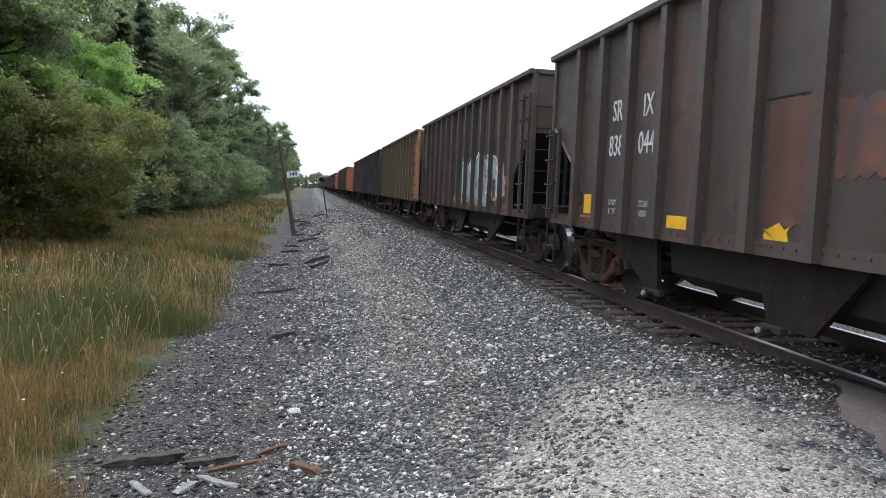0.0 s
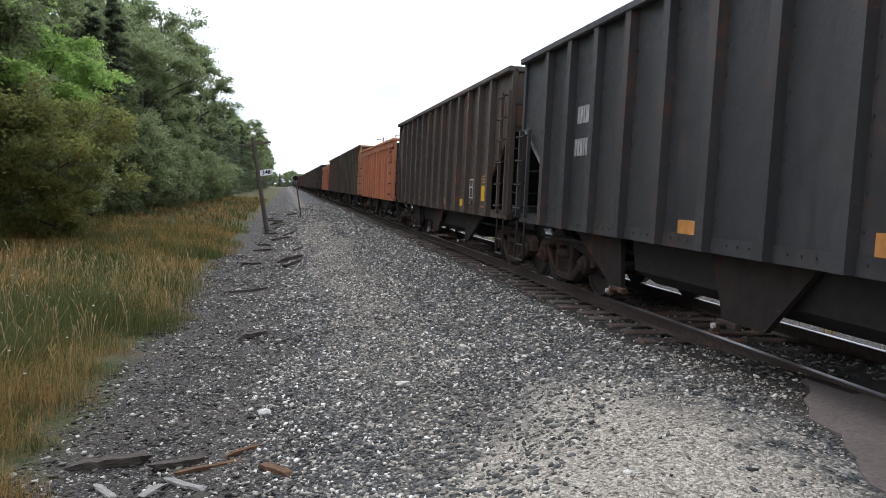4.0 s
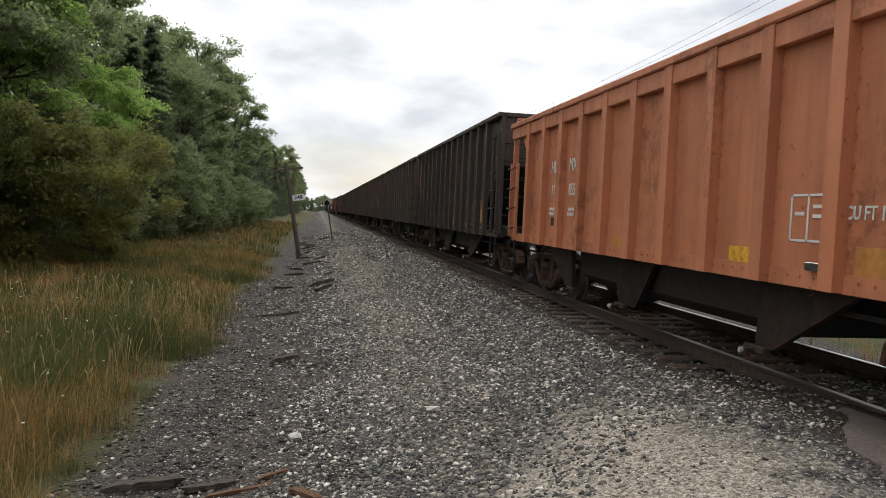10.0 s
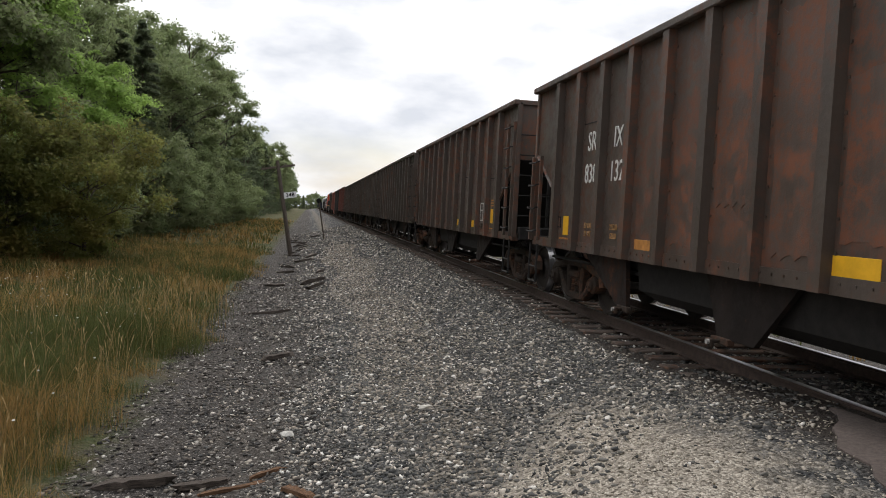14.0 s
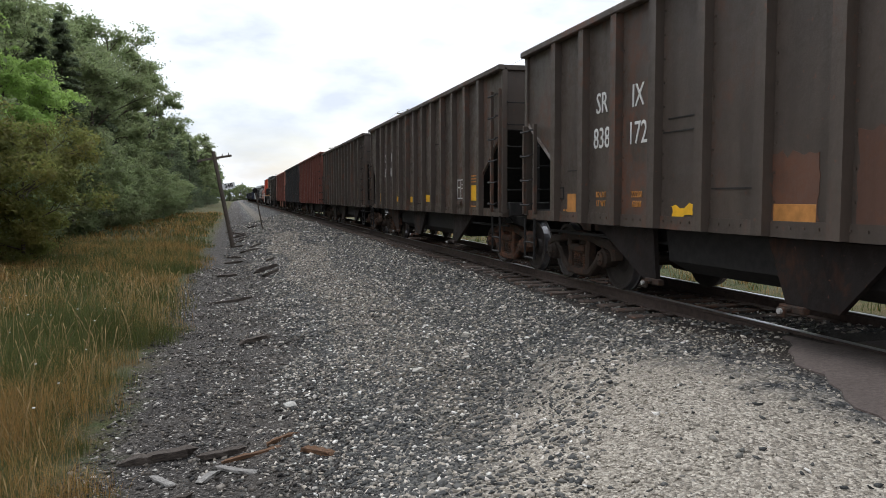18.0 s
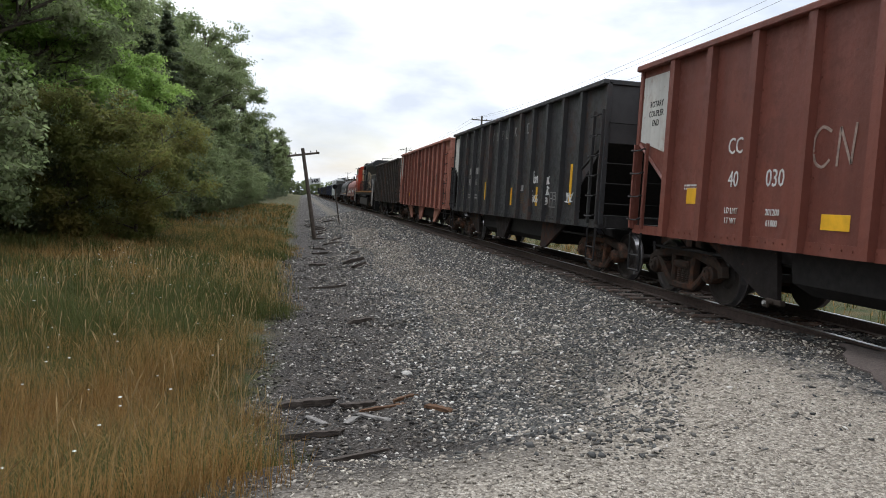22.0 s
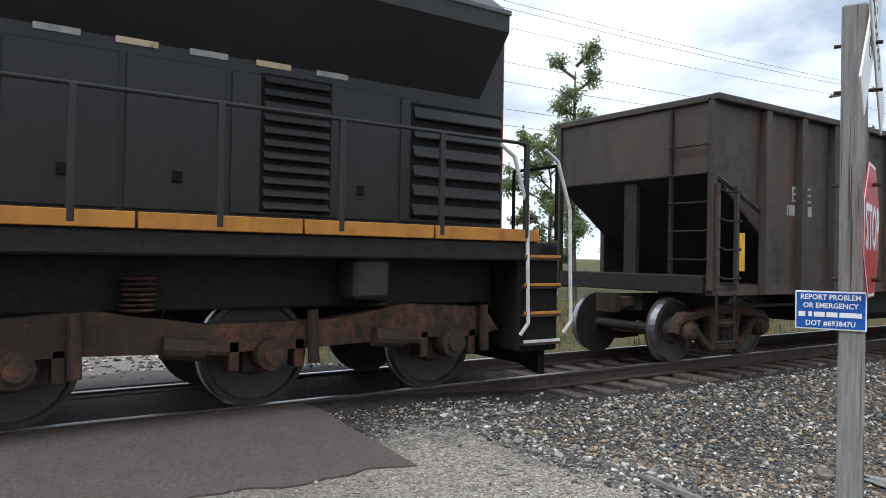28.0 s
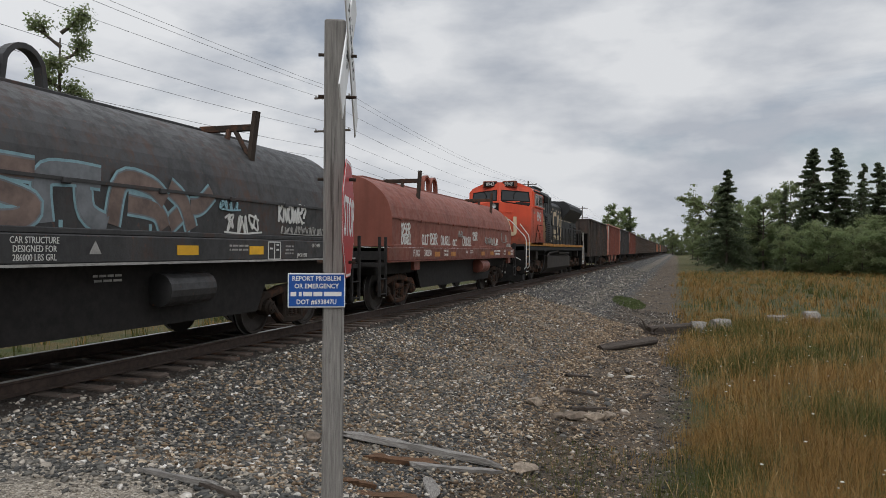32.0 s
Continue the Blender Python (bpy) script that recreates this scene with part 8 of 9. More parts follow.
# woods at the ends of the line
for k in range(30):
    for side in (560, -470):
        grove(("far_maple", "thicket", "far_spruce", "thicket")[k % 4], -36 + 2.6 * k, side + 12 * math.sin(2.3 * k), rt.uniform(0.6, 0.85) if k % 2 == 0 else rt.uniform(1.3, 1.9), group="far woods")
for k in range(46):
    s = -1 if k % 3 else 1
    grove(rt.choice(["far_maple", "far_spruce"]), rt.uniform(-90, 120), s * rt.uniform(480, 640) if s < 0 else rt.uniform(620, 760), rt.uniform(0.8, 1.15), group="far woods")

# ---- loose stone ----


def stone_material(name, stops, rough=0.85):
    n = Nodes(name, rough=rough, spec=0.3)
    c = n.ramp(n.island(), *stops)
    n.base(n.mix(n.noise(40, 4, 0.7), c, n.mix(0.35, c, (0.05, 0.05, 0.05))))
    n.bump(n.noise(70, 4, 0.7), 0.25, 0.006)
    return n.mat


M["stone"] = stone_material("ballast_stone", ((0.0, (0.036, 0.037, 0.036)), (0.38, (0.095, 0.093, 0.086)), (0.66, (0.182, 0.170, 0.148)), (0.82, (0.34, 0.295, 0.235)), (0.94, (0.60, 0.53, 0.45)), (1.0, (0.85, 0.82, 0.77))))
M["pebble"] = stone_material("road_gravel", ((0.0, (0.20, 0.175, 0.145)), (0.4, (0.38, 0.335, 0.27)), (0.75, (0.51, 0.45, 0.365)), (0.97, (0.64, 0.58, 0.49)), (1.0, (0.10, 0.10, 0.11))))
M["cinder"] = stone_material("cinder_chips", ((0.0, (0.022, 0.020, 0.019)), (0.5, (0.060, 0.050, 0.041)), (0.74, (0.13, 0.108, 0.086)), (0.88, (0.32, 0.285, 0.245)), (1.0, (0.68, 0.64, 0.58))))
M["sandstone"] = stone_material("sandy_ballast", ((0.0, (0.10, 0.085, 0.07)), (0.5, (0.25, 0.21, 0.165)), (0.85, (0.40, 0.345, 0.275)), (1.0, (0.62, 0.56, 0.48))))
M["brownstone"] = stone_material("brown_ballast", ((0.0, (0.085, 0.056, 0.034)), (0.45, (0.24, 0.165, 0.10)), (0.8, (0.40, 0.29, 0.185)), (1.0, (0.62, 0.50, 0.36))))
M["palestone"] = stone_material("pale_stone", ((0.0, (0.45, 0.40, 0.33)), (0.6, (0.58, 0.54, 0.47)), (1.0, (0.68, 0.65, 0.60))))


def chips(seed, count, points):
    """Broken stones: hulls of a few random points, sharp-edged and flat-faced."""
    r = random.Random(seed)
    out = []
    for k in range(count):
        bm = bmesh.new()
        for j in range(points):
            v = Vector((r.gauss(0, 1), r.gauss(0, 1), r.gauss(0, 1))).normalized() * r.uniform(0.85, 1.1)
            bm.verts.new(v)
        res = bmesh.ops.convex_hull(bm, input=bm.verts[:])
        bmesh.ops.delete(bm, geom=[g for g in res["geom_interior"] if isinstance(g, bmesh.types.BMVert)], context="VERTS")
        bmesh.ops.triangulate(bm, faces=bm.faces[:])
        bm.verts.index_update()
        out.append((np.array([v.co[:] for v in bm.verts]), np.array([[v.index for v in f.verts] for f in bm.faces])))
        bm.free()
    return out


CHIPS = {True: chips(1, 24, 9), False: chips(2, 16, 7)}


def tri_mesh(name, v, f, mat):
    me = bpy.data.meshes.new(name)
    n = len(f)
    me.vertices.add(len(v))
    me.vertices.foreach_set("co", v.astype(np.float32).ravel())
    me.loops.add(3 * n)
    me.loops.foreach_set("vertex_index", f.astype(np.int32).ravel())
    me.polygons.add(n)
    me.polygons.foreach_set("loop_start", np.arange(0, 3 * n, 3, dtype=np.int32))
    me.polygons.foreach_set("loop_total", np.full(n, 3, dtype=np.int32))
    me.update()
    me.materials.append(mat)
    return me


def stones(name, x, y, size, mat, label, seed, fine=True, flat=0.48, sink=0.2):
    """Many angular stones, each an uneven solid of its own, lying on the ground."""
    rs = np.random.RandomState(seed)
    kinds = CHIPS[fine]
    which = rs.randint(0, len(kinds), len(x))
    vs, fs, base = [], [], 0
    for j, (bv, bf) in enumerate(kinds):
        px, py, sz = x[which == j], y[which == j], size[which == j]
        n, k = len(px), len(bv)
        if n == 0:
            continue
        v = bv[None] * np.stack([rs.uniform(0.85, 1.45, n), rs.uniform(0.65, 1.1, n), rs.uniform(flat - 0.15, flat + 0.25, n)], 1)[:, None]
        a, t = rs.uniform(0, 6.283, n), rs.normal(size=n) * 0.45
        ct, st = np.cos(t)[:, None], np.sin(t)[:, None]
        v = np.stack([v[..., 0], ct * v[..., 1] - st * v[..., 2], st * v[..., 1] + ct * v[..., 2]], -1)
        ca, sa = np.cos(a)[:, None], np.sin(a)[:, None]
        v = np.stack([ca * v[..., 0] - sa * v[..., 1], sa * v[..., 0] + ca * v[..., 1], v[..., 2]], -1) * sz[:, None, None]
        v += np.stack([px, py, height(px, py) + sz * (0.5 - sink) * flat], 1)[:, None]
        fs.append((bf[None] + base + (np.arange(n) * k)[:, None, None]).reshape(-1, 3))
        vs.append(v.reshape(-1, 3))
        base += n * k
    v, f = np.concatenate(vs), np.concatenate(fs)
    return tagged(new(name, tri_mesh(name, v.reshape(-1, 3), f, mat)), label, "gravel", kind="stuff")


def scatter(seed, n, x0, x1, y0, y1):
    rs = np.random.RandomState(seed)
    return rs.uniform(x0, x1, n), rs.uniform(y0, y1, n), rs


def keep(mask, *arrays):
    return [a[mask] for a in arrays]


# ballast bank: fine solids near the road, plainer ones farther off
for i, (n, y0, y1, fine, s0, s1) in enumerate(((52000, 2.0, 12.0, True, 0.015, 0.042), (46000, 12.0, 30.0, False, 0.022, 0.052), (20000, 30.0, 75.0, False, 0.045, 0.085), (38000, -18.0, -6.2, True, 0.015, 0.044), (18000, -45.0, -18.0, False, 0.028, 0.06), (7000, -90.0, -45.0, False, 0.05, 0.09))):
    x, y, rs = scatter(100 + i, n, -6.9, -1.05, y0, y1)
    size = s0 + (s1 - s0) * rs.random_sample(n) ** 2
    foot = -5.55 + 0.25 * np.sin(y * 0.6) + 0.15 * np.sin(y * 1.7) + 0.55 * smooth01(-14, -17, y)
    bank = smooth01(foot - 0.25, foot + 0.25, x)
    past = y - pale_edge(x) + 0.3 * np.sin(2.9 * x)
    ok = (rs.random_sample(n) < np.where(y > 9, 0.15, 0.10) + (1 - np.where(y > 9, 0.15, 0.10)) * bank) & ((past > 0.2) | (y < -7.0) | (rs.random_sample(n) < np.where(past > -1.6, 0.36, 0.03))) & ~((x > apron_edge(y) + 0.05 * rs.normal(size=n)) & (y > -6.3) & (y < 5.2)) & ((x < -1.5) | (rs.random_sample(n) < 0.10))
    x, y, size = keep(ok, x, y, size)
    stones("ballast", x, y, size, M["stone"], "angular grey crushed ballast stones with some pale ones", 200 + i, fine)
# between and beyond the rails
x, y, rs = scatter(130, 9000, -1.2, 1.2, 5.3, 30)
stones("ballast", x, y, 0.02 + 0.025 * rs.random_sample(len(x)), M["stone"], "dark ballast between the ties", 230, False)
x, y, rs = scatter(131, 9000, 1.2, 6.0, -22, 32)
stones("ballast", x, y, 0.025 + 0.035 * rs.random_sample(len(x)), M["stone"], "grey ballast across the track", 231, False)
# road gravel
x, y, rs = scatter(140, 64000, -9.5, -1.3, -8.0, 7.2)
past = y - pale_edge(x) + 0.3 * np.sin(2.9 * x)
centre = smooth01(-1.8, -3.6, past) * smooth01(-5.8, -4.6, y)
ok = (past < 0.55 * rs.random_sample(len(x)) + 0.2) & (rs.random_sample(len(x)) > 0.82 * centre) & ~((x > apron_edge(y) + 0.06 * rs.normal(size=len(x))) & (y > -6.0) & (y < 5.2))
x, y = keep(ok, x, y)
stones("road_gravel", x, y, 0.007 + 0.018 * rs.random_sample(len(x)) ** 2, M["pebble"], "pale tan road gravel with loose pebbles", 240, False)
# cinder ditch
for i, (y0, y1) in enumerate(((5.0, 30.0), (-40.0, -9.0))):
    x, y, rs = scatter(150 + i, 17000, -8.0, -5.0, y0, y1)
    stones("cinders", x, y, 0.010 + 0.040 * rs.random_sample(len(x)) ** 2, M["cinder"], "fine dark cinders and scattered stones", 250 + i, False)
# sandy strip along the crest of the bank
x, y, rs = scatter(155, 16000, -4.7, -3.1, 8.0, 45.0)
x = -3.9 + (x + 3.9) * 0.9 + 0.25 * np.sin(0.5 * y)
stones("sandy_ballast", x, y, (0.012 + 0.022 * rs.random_sample(len(x))) * (0.8 + y / 40), M["sandstone"], "sandy tan gravel strip on the bank", 255, False)
x, y, rs = scatter(156, 26000, -5.8, -1.7, -32.0, -7.6)
stones("brown_ballast", x, y, (0.014 + 0.026 * rs.random_sample(len(x)) ** 2) * (0.9 - y / 60), M["brownstone"], "brownish stones among the ballast", 256, False, 0.48, -0.1)
x, y, rs = scatter(157, 14000, -7.4, -5.0, -32.0, -11.0)
stones("ditch_litter", x, y, (0.012 + 0.040 * rs.random_sample(len(x)) ** 2.5) * (0.8 - y / 70), M["brownstone"], "tan chips and flat stones strewn in the ditch", 257, False, 0.3, -0.2)
x, y, rs = scatter(158, 420, -5.9, -2.2, -17.0, -7.6)
stones("tan_stones", x, y, 0.030 + 0.032 * rs.random_sample(len(x)) ** 2, M["brownstone"], "larger tan and reddish stones on the bank", 258, True)
# larger pale stones
x, y, rs = scatter(160, 420, -6.6, -2.2, -17, 17)
ok = (y > 5.5) | (y < -7.6)
x, y = keep(ok, x, y)
stones("pale_stones", x, y, 0.025 + 0.035 * rs.random_sample(len(x)) ** 2, M["palestone"], "scattered pale limestone pieces", 260, True)


def rock(x, y, s, mat, label, seed, flat=0.6):
    """One broken rock: a hull of many points, cut flat in places."""
    r = random.Random(seed)
    bm = bmesh.new()
    for j in range(26):
        v = Vector((r.gauss(0, 1), r.gauss(0, 1), r.gauss(0, 1))).normalized() * r.uniform(0.75, 1.1)
        bm.verts.new((v.x * s * 1.25, v.y * s * 0.9, max(-0.5, min(0.75, v.z)) * s * flat * 1.3))
    res = bmesh.ops.convex_hull(bm, input=bm.verts[:])
    bmesh.ops.delete(bm, geom=[g for g in res["geom_interior"] if isinstance(g, bmesh.types.BMVert)], context="VERTS")
    me = bpy.data.meshes.new("stone")
    bm.to_mesh(me)
    bm.free()
    me.materials.append(M[mat])
    ob = new("stone", me)
    ob.matrix_basis = pose(x, y, float(height(x, y)) + s * flat * 0.45, 0, 0, r.uniform(0, 360))
    return tagged(ob, label, "stone")


rock(-5.67, 8.54, 0.085, "palestone", "single white limestone piece on the cinders", 1)
rock(-4.07, 8.27, 0.08, "palestone", "flat pinkish stone on the ballast bank", 2, 0.4)
rock(-3.12, 9.21, 0.07, "palestone", "pale rounded stone on the ballast bank", 3)
rock(-4.55, -9.0, 0.06, "sandstone", "pale round stone on the bank", 4)
M["brownrock"] = plain("brown_rock", (0.16, 0.125, 0.095), 0.9, vary=0.5, scale=9, bump=0.5)
M["tanrock"] = plain("tan_rock", (0.25, 0.20, 0.15), 0.9, vary=0.5, scale=12, bump=0.5)
for k, (x, y, q, mat) in enumerate(((-6.05, -15.45, 0.21, "brownrock"), (-6.40, -15.80, 0.20, "tanrock"), (-5.85, -15.2, 0.13, "brownrock"), (-6.62, -16.05, 0.15, "tanrock"), (-6.22, -15.5, 0.11, "tanrock"), (-6.5, -15.5, 0.08, "brownrock"), (-6.15, -15.95, 0.10, "brownrock"))):
    rock(x, y, q, mat, "broken brown rock in the ditch", 5 + k, 0.5)
rock(-5.42, -15.5, 0.15, "tanrock", "pale broken rock at the foot of the bank", 31, 0.6)
rock(-3.63, -10.71, 0.12, "brownrock", "reddish brown stone on the bank", 33, 0.6)
rock(-5.88, -12.15, 0.21, "tanrock", "flat tan slab beside the boards", 8, 0.26)
for k in range(26):
    r = random.Random(70 + k)
    rock(r.uniform(-7.0, -5.2), r.uniform(-22.0, -12.8), r.uniform(0.05, 0.11), r.choice(["palestone", "brownrock", "sandstone", "stone"]), "broken stone lying in the ditch", 100 + k, r.uniform(0.3, 0.6))

# ---- meadow ----


def grass_material(name, green_share):
    n = Nodes(name, rough=0.7, spec=0.2)
    pos = n.geo().outputs["Position"]
    patch = n.noise(0.28, 4, 0.6, vec=pos, lo=0.40, hi=0.60)
    green = n.mix(n.island(), (0.050, 0.066, 0.015), (0.108, 0.112, 0.030))
    straw = n.mix(n.island(), (0.17, 0.092, 0.027), (0.35, 0.215, 0.075))
    pick = n.math("GREATER_THAN", n.math("ADD", n.math("MULTIPLY", patch, 0.75), n.math("MULTIPLY", n.island(), 0.55)), green_share)
    col = n.mix(pick, green, straw)
    n.base(col)
    tr = n.t.nodes.new("ShaderNodeBsdfTranslucent")
    mx = n.t.nodes.new("ShaderNodeMixShader")
    mx.inputs[0].default_value = 0.3
    n.t.links.new(col, tr.inputs["Color"])
    n.t.links.new(n.b.outputs[0], mx.inputs[1])
    n.t.links.new(tr.outputs[0], mx.inputs[2])
    n.t.links.new(mx.outputs[0], n.t.nodes["Material Output"].inputs["Surface"])
    return n.mat


M["grass"] = grass_material("meadow_grass", 0.72)
M["dry_grass"] = grass_material("dry_meadow_grass", 0.50)


def blades(name, x, y, tall, wide, label, seed):
    """Bent, tapering blades, three pieces each."""
    rs = np.random.RandomState(seed)
    n = len(x)
    a = rs.uniform(0, 6.283, n)
    lean = rs.uniform(0.12, 0.75, n) ** 0.8 * tall * (1 + 0.5 * (rs.random_sample(n) < 0.25))
    d = np.stack([np.cos(a), np.sin(a), np.zeros(n)], 1)
    w = np.stack([-np.sin(a), np.cos(a), np.zeros(n)], 1) * wide[:, None]
    base = np.stack([x, y, height(x, y) - 0.02], 1)
    up = np.array([0, 0, 1.0])
    m = base + up * (tall * 0.55)[:, None] + d * (lean * 0.30)[:, None]
    t = base + up * (tall * (0.97 - 0.25 * lean / tall))[:, None] + d * lean[:, None]
    v = np.stack([base - w, base + w, m - w * 0.7, m + w * 0.7, t], 1)
    f = np.array([(0, 1, 3), (0, 3, 2), (2, 3, 4)])
    ff = (f[None] + (np.arange(n) * 5)[:, None, None]).reshape(-1, 3)
    return tagged(new(name, tri_mesh(name, v.reshape(-1, 3), ff, M["dry_grass" if y.mean() < -18 else "grass"])), label, "grass", kind="stuff")


for i, (n, x0, x1, y0, y1, wide) in enumerate(((125000, -14.5, -7.2, 0.4, 16.0, 0.0022), (70000, -18.0, -7.2, 16.0, 45.0, 0.0050), (16000, -17.0, -7.6, 45.0, 130.0, 0.016), (40000, -14.0, -7.0, -16.5, -8.8, 0.0024), (54000, -19.0, -7.1, -34.0, -16.5, 0.0040), (34000, -36.0, -7.2, -100.0, -34.0, 0.013), (26000, 6.5, 24.0, -45.0, 60.0, 0.010))):
    x, y, rs = scatter(300 + i, n, x0, x1, y0, y1)
    # tufts: draw blades towards clump centres
    nk = n // 22
    pick = rs.randint(0, nk, n)
    cx, cy = rs.uniform(x0, x1, nk)[pick], rs.uniform(y0, y1, nk)[pick]
    tuft = rs.random_sample(n) < 0.65
    x, y = np.where(tuft, cx + rs.normal(size=n) * 0.09, x), np.where(tuft, cy + rs.normal(size=n) * 0.09, y)
    if x0 < 0:
        edge = grass_edge(y) + 0.22 * np.sin(4.1 * y)
        d = edge - x
        ok = d > rs.uniform(-0.15, 0.35, n)
        ok &= (y > 1.0 + 0.25 * np.sin(3 * x)) | (y < -8.9)
    else:
        d, ok = np.full(n, 3.0), x > 6.9
    tall = (0.30 + 0.55 * rs.random_sample(n) ** 1.3) * (0.55 + 0.45 * smooth01(0.0, 1.2, d)) * (0.80 + 0.30 * np.sin(0.7 * x + 0.5 * y) * np.sin(0.5 * y) + 0.16 * np.sin(2.1 * x + 1.3) * np.sin(1.7 * y))
    x, y, tall = keep(ok, x, y, tall)
    blades("meadow_grass", x, y, np.maximum(tall, 0.12), wide * (0.7 + 0.6 * rs.random_sample(len(x))), "tall meadow grass, green with straw-coloured stalks", 400 + i)
# tall dry stalks with seed heads
M["straw"] = plain("dry_stalks", (0.34, 0.235, 0.105), 0.8, vary=0.35, scale=3)
for i, (y0, y1) in enumerate(((1.0, 22.0), (-26.0, -9.2))):
    r = random.Random(500 + i)
    vs, fs = [], []
    for k in range(1100 if i == 0 else 420):
        x, y = -7.4 - 6.1 * r.random() ** 1.5, r.uniform(y0, y1)
        if x > float(grass_edge(y)) - 0.1:
            continue
        z, hh, a = float(height(x, y)), r.uniform(0.6, 1.0), r.uniform(0, 6.283)
        ln = r.uniform(0.05, 0.4) * hh
        w = (0.0014 + 0.00018 * math.hypot(x + 7, y)) * (0.9 if i == 0 else 0.55)
        ca, sa = math.cos(a), math.sin(a)
        for q, (f0, f1, w0, w1) in enumerate(((0, 0.5, 1, 1), (0.5, 0.85, 1, 0.8), (0.82, 0.92, 0.6, 2.6), (0.92, 1.0, 2.6, 0.3))):
            o = len(vs)
            for f, ww in ((f0, w0), (f1, w1)):
                cx, cy, cz = x + ca * ln * f * f, y + sa * ln * f * f, z + hh * f * (1 - 0.15 * f)
                vs += [(cx - w * ww * 0.9, cy - w * ww * 0.3, cz), (cx + w * ww * 0.9, cy + w * ww * 0.3, cz)]
            fs += [(o, o + 1, o + 3), (o, o + 3, o + 2)]
    tagged(new("dry_stalks", tri_mesh("dry_stalks", np.array(vs), np.array(fs), M["straw"])), "tall dry grass stalks with seed heads", "grass", kind="stuff")
# short green grass creeping into the ditch
x, y, rs = scatter(320, 5000, -6.4, -4.6, -47, -38)
ok = ((x + 5.4) / 0.8) ** 2 + ((y + 42) / 3.2) ** 2 < 1
x, y = keep(ok, x, y)
blades("short_grass", x, y, 0.08 + 0.10 * rs.random_sample(len(x)), np.full(len(x), 0.012), "patch of short bright green grass", 420).data.materials[0] = plain("short_grass", (0.075, 0.10, 0.028), 0.9)
x, y, rs = scatter(321, 2500, -7.9, -5.9, -14, -9.4)
blades("short_grass", x, y, 0.05 + 0.12 * rs.random_sample(len(x)), np.full(len(x), 0.004), "sparse short grass in the ditch", 421)
# white flower heads
fl = MB()
rf = random.Random(4)
for k in range(170):
    x, y = rf.uniform(-13, -8.4), rf.choice([rf.uniform(2, 22), rf.uniform(-30, -11)])
    z = float(height(x, y)) + rf.uniform(0.45, 0.62)
    r = rf.uniform(0.012, 0.026)
    fl.lathe([(z, r * 0.4), (z + 0.006, r), (z + 0.010, r * 0.8)], "z", 6, (x, y, 0))
tagged(part("flower_heads", fl, plain("white_flowers", (0.62, 0.62, 0.55), 0.8)), "small white flower heads among the grass", "flowers", kind="stuff")

# ---- posts, poles and wires ----


def grey_wood(name, c1, c2, along=(9, 9, 0.45)):
    n = Nodes(name, rough=0.9, spec=0.2)
    g = n.noise(7, 6, 0.7, vec=n.coord(along))
    crack = n.noise(5, 3, 0.6, vec=n.coord(tuple(1.5 * a if a > 1 else 0.6 * a for a in along)), lo=0.60, hi=0.66)
    c = n.mix(g, c1, c2)
    n.base(n.mix(n.math("MULTIPLY", crack, 0.75), c, (0.05, 0.045, 0.04)))
    n.bump(n.math("SUBTRACT", g, crack), 0.5, 0.012)
    return n.mat


M["greywood"] = grey_wood("weathered_grey_wood", (0.17, 0.16, 0.15), (0.30, 0.285, 0.265))
M["darkwood"] = grey_wood("old_dark_wood", (0.06, 0.048, 0.04), (0.13, 0.105, 0.085))
M["brokenwood"] = grey_wood("broken_brown_wood", (0.16, 0.085, 0.045), (0.30, 0.17, 0.09))
for key, c1, c2 in (("greywood", (0.15, 0.14, 0.13), (0.33, 0.31, 0.285)), ("darkwood", (0.035, 0.028, 0.024), (0.11, 0.09, 0.075)), ("brokenwood", (0.060, 0.034, 0.021), (0.19, 0.105, 0.058))):
    M[key + "_board"] = grey_wood(key + "_board", c1, c2, (0.7, 12, 12))
M["blue"] = plain("blue_sign_paint", (0.012, 0.085, 0.36), 0.4, vary=0.06, scale=4)
M["signwhite"] = plain("white_sign_paint", (0.78, 0.78, 0.77), 0.5, vary=0.06, scale=4)
M["signred"] = plain("red_sign_paint", (0.42, 0.018, 0.02), 0.45, vary=0.1, scale=4)
M["wire"] = plain("wire", (0.04, 0.04, 0.042), 0.6)

PX, PY = -5.767, -6.90
post = root("crossing_post", "weathered grey wooden crossing post with signs", "sign post", m=pose(PX, PY, 0, 0, 0, 25))
part("post", MB().box(-0.064, 0.064, -0.064, 0.064, -0.6, 2.86, 0.012), M["greywood"], post)
TURN = pose(0.025, 0, 0, 0, 0, -5.5)
# signs' own space: they face -x, y to the side
buck = part("crossbuck", MB().box(-0.115, -0.095, -0.02, 0.02, 2.6, 2.7), M["signwhite"], post, "white crossing blades", m=TURN)
for a in (45, -45):
    part("blade", MB().box(-0.010, 0.0, -0.61, 0.61, -0.115, 0.115, 0.003), M["signwhite"], buck, m=pose(-0.10 - (0.012 if a > 0 else 0), 0, 2.72, a, 0, 0))
    part("blade_word", text_mesh("RAILROAD" if a > 0 else "CROSSING", 0.13, M["louvre"], 0.0005, width=0.8), None, buck, m=pose(-0.10 - (0.0226 if a > 0 else 0.0106), 0, 2.72, a, 0, 0) @ FACE)
octo = [(0.38 * math.cos(radians(22.5 + 45 * k)), 0.38 * math.sin(radians(22.5 + 45 * k))) for k in range(8)]
stop = part("stop_sign", MB().prism([(p[0], 1.66 + p[1]) for p in octo], "x", -0.112, -0.108), M["signred"], post, "red octagonal stop sign", m=TURN)
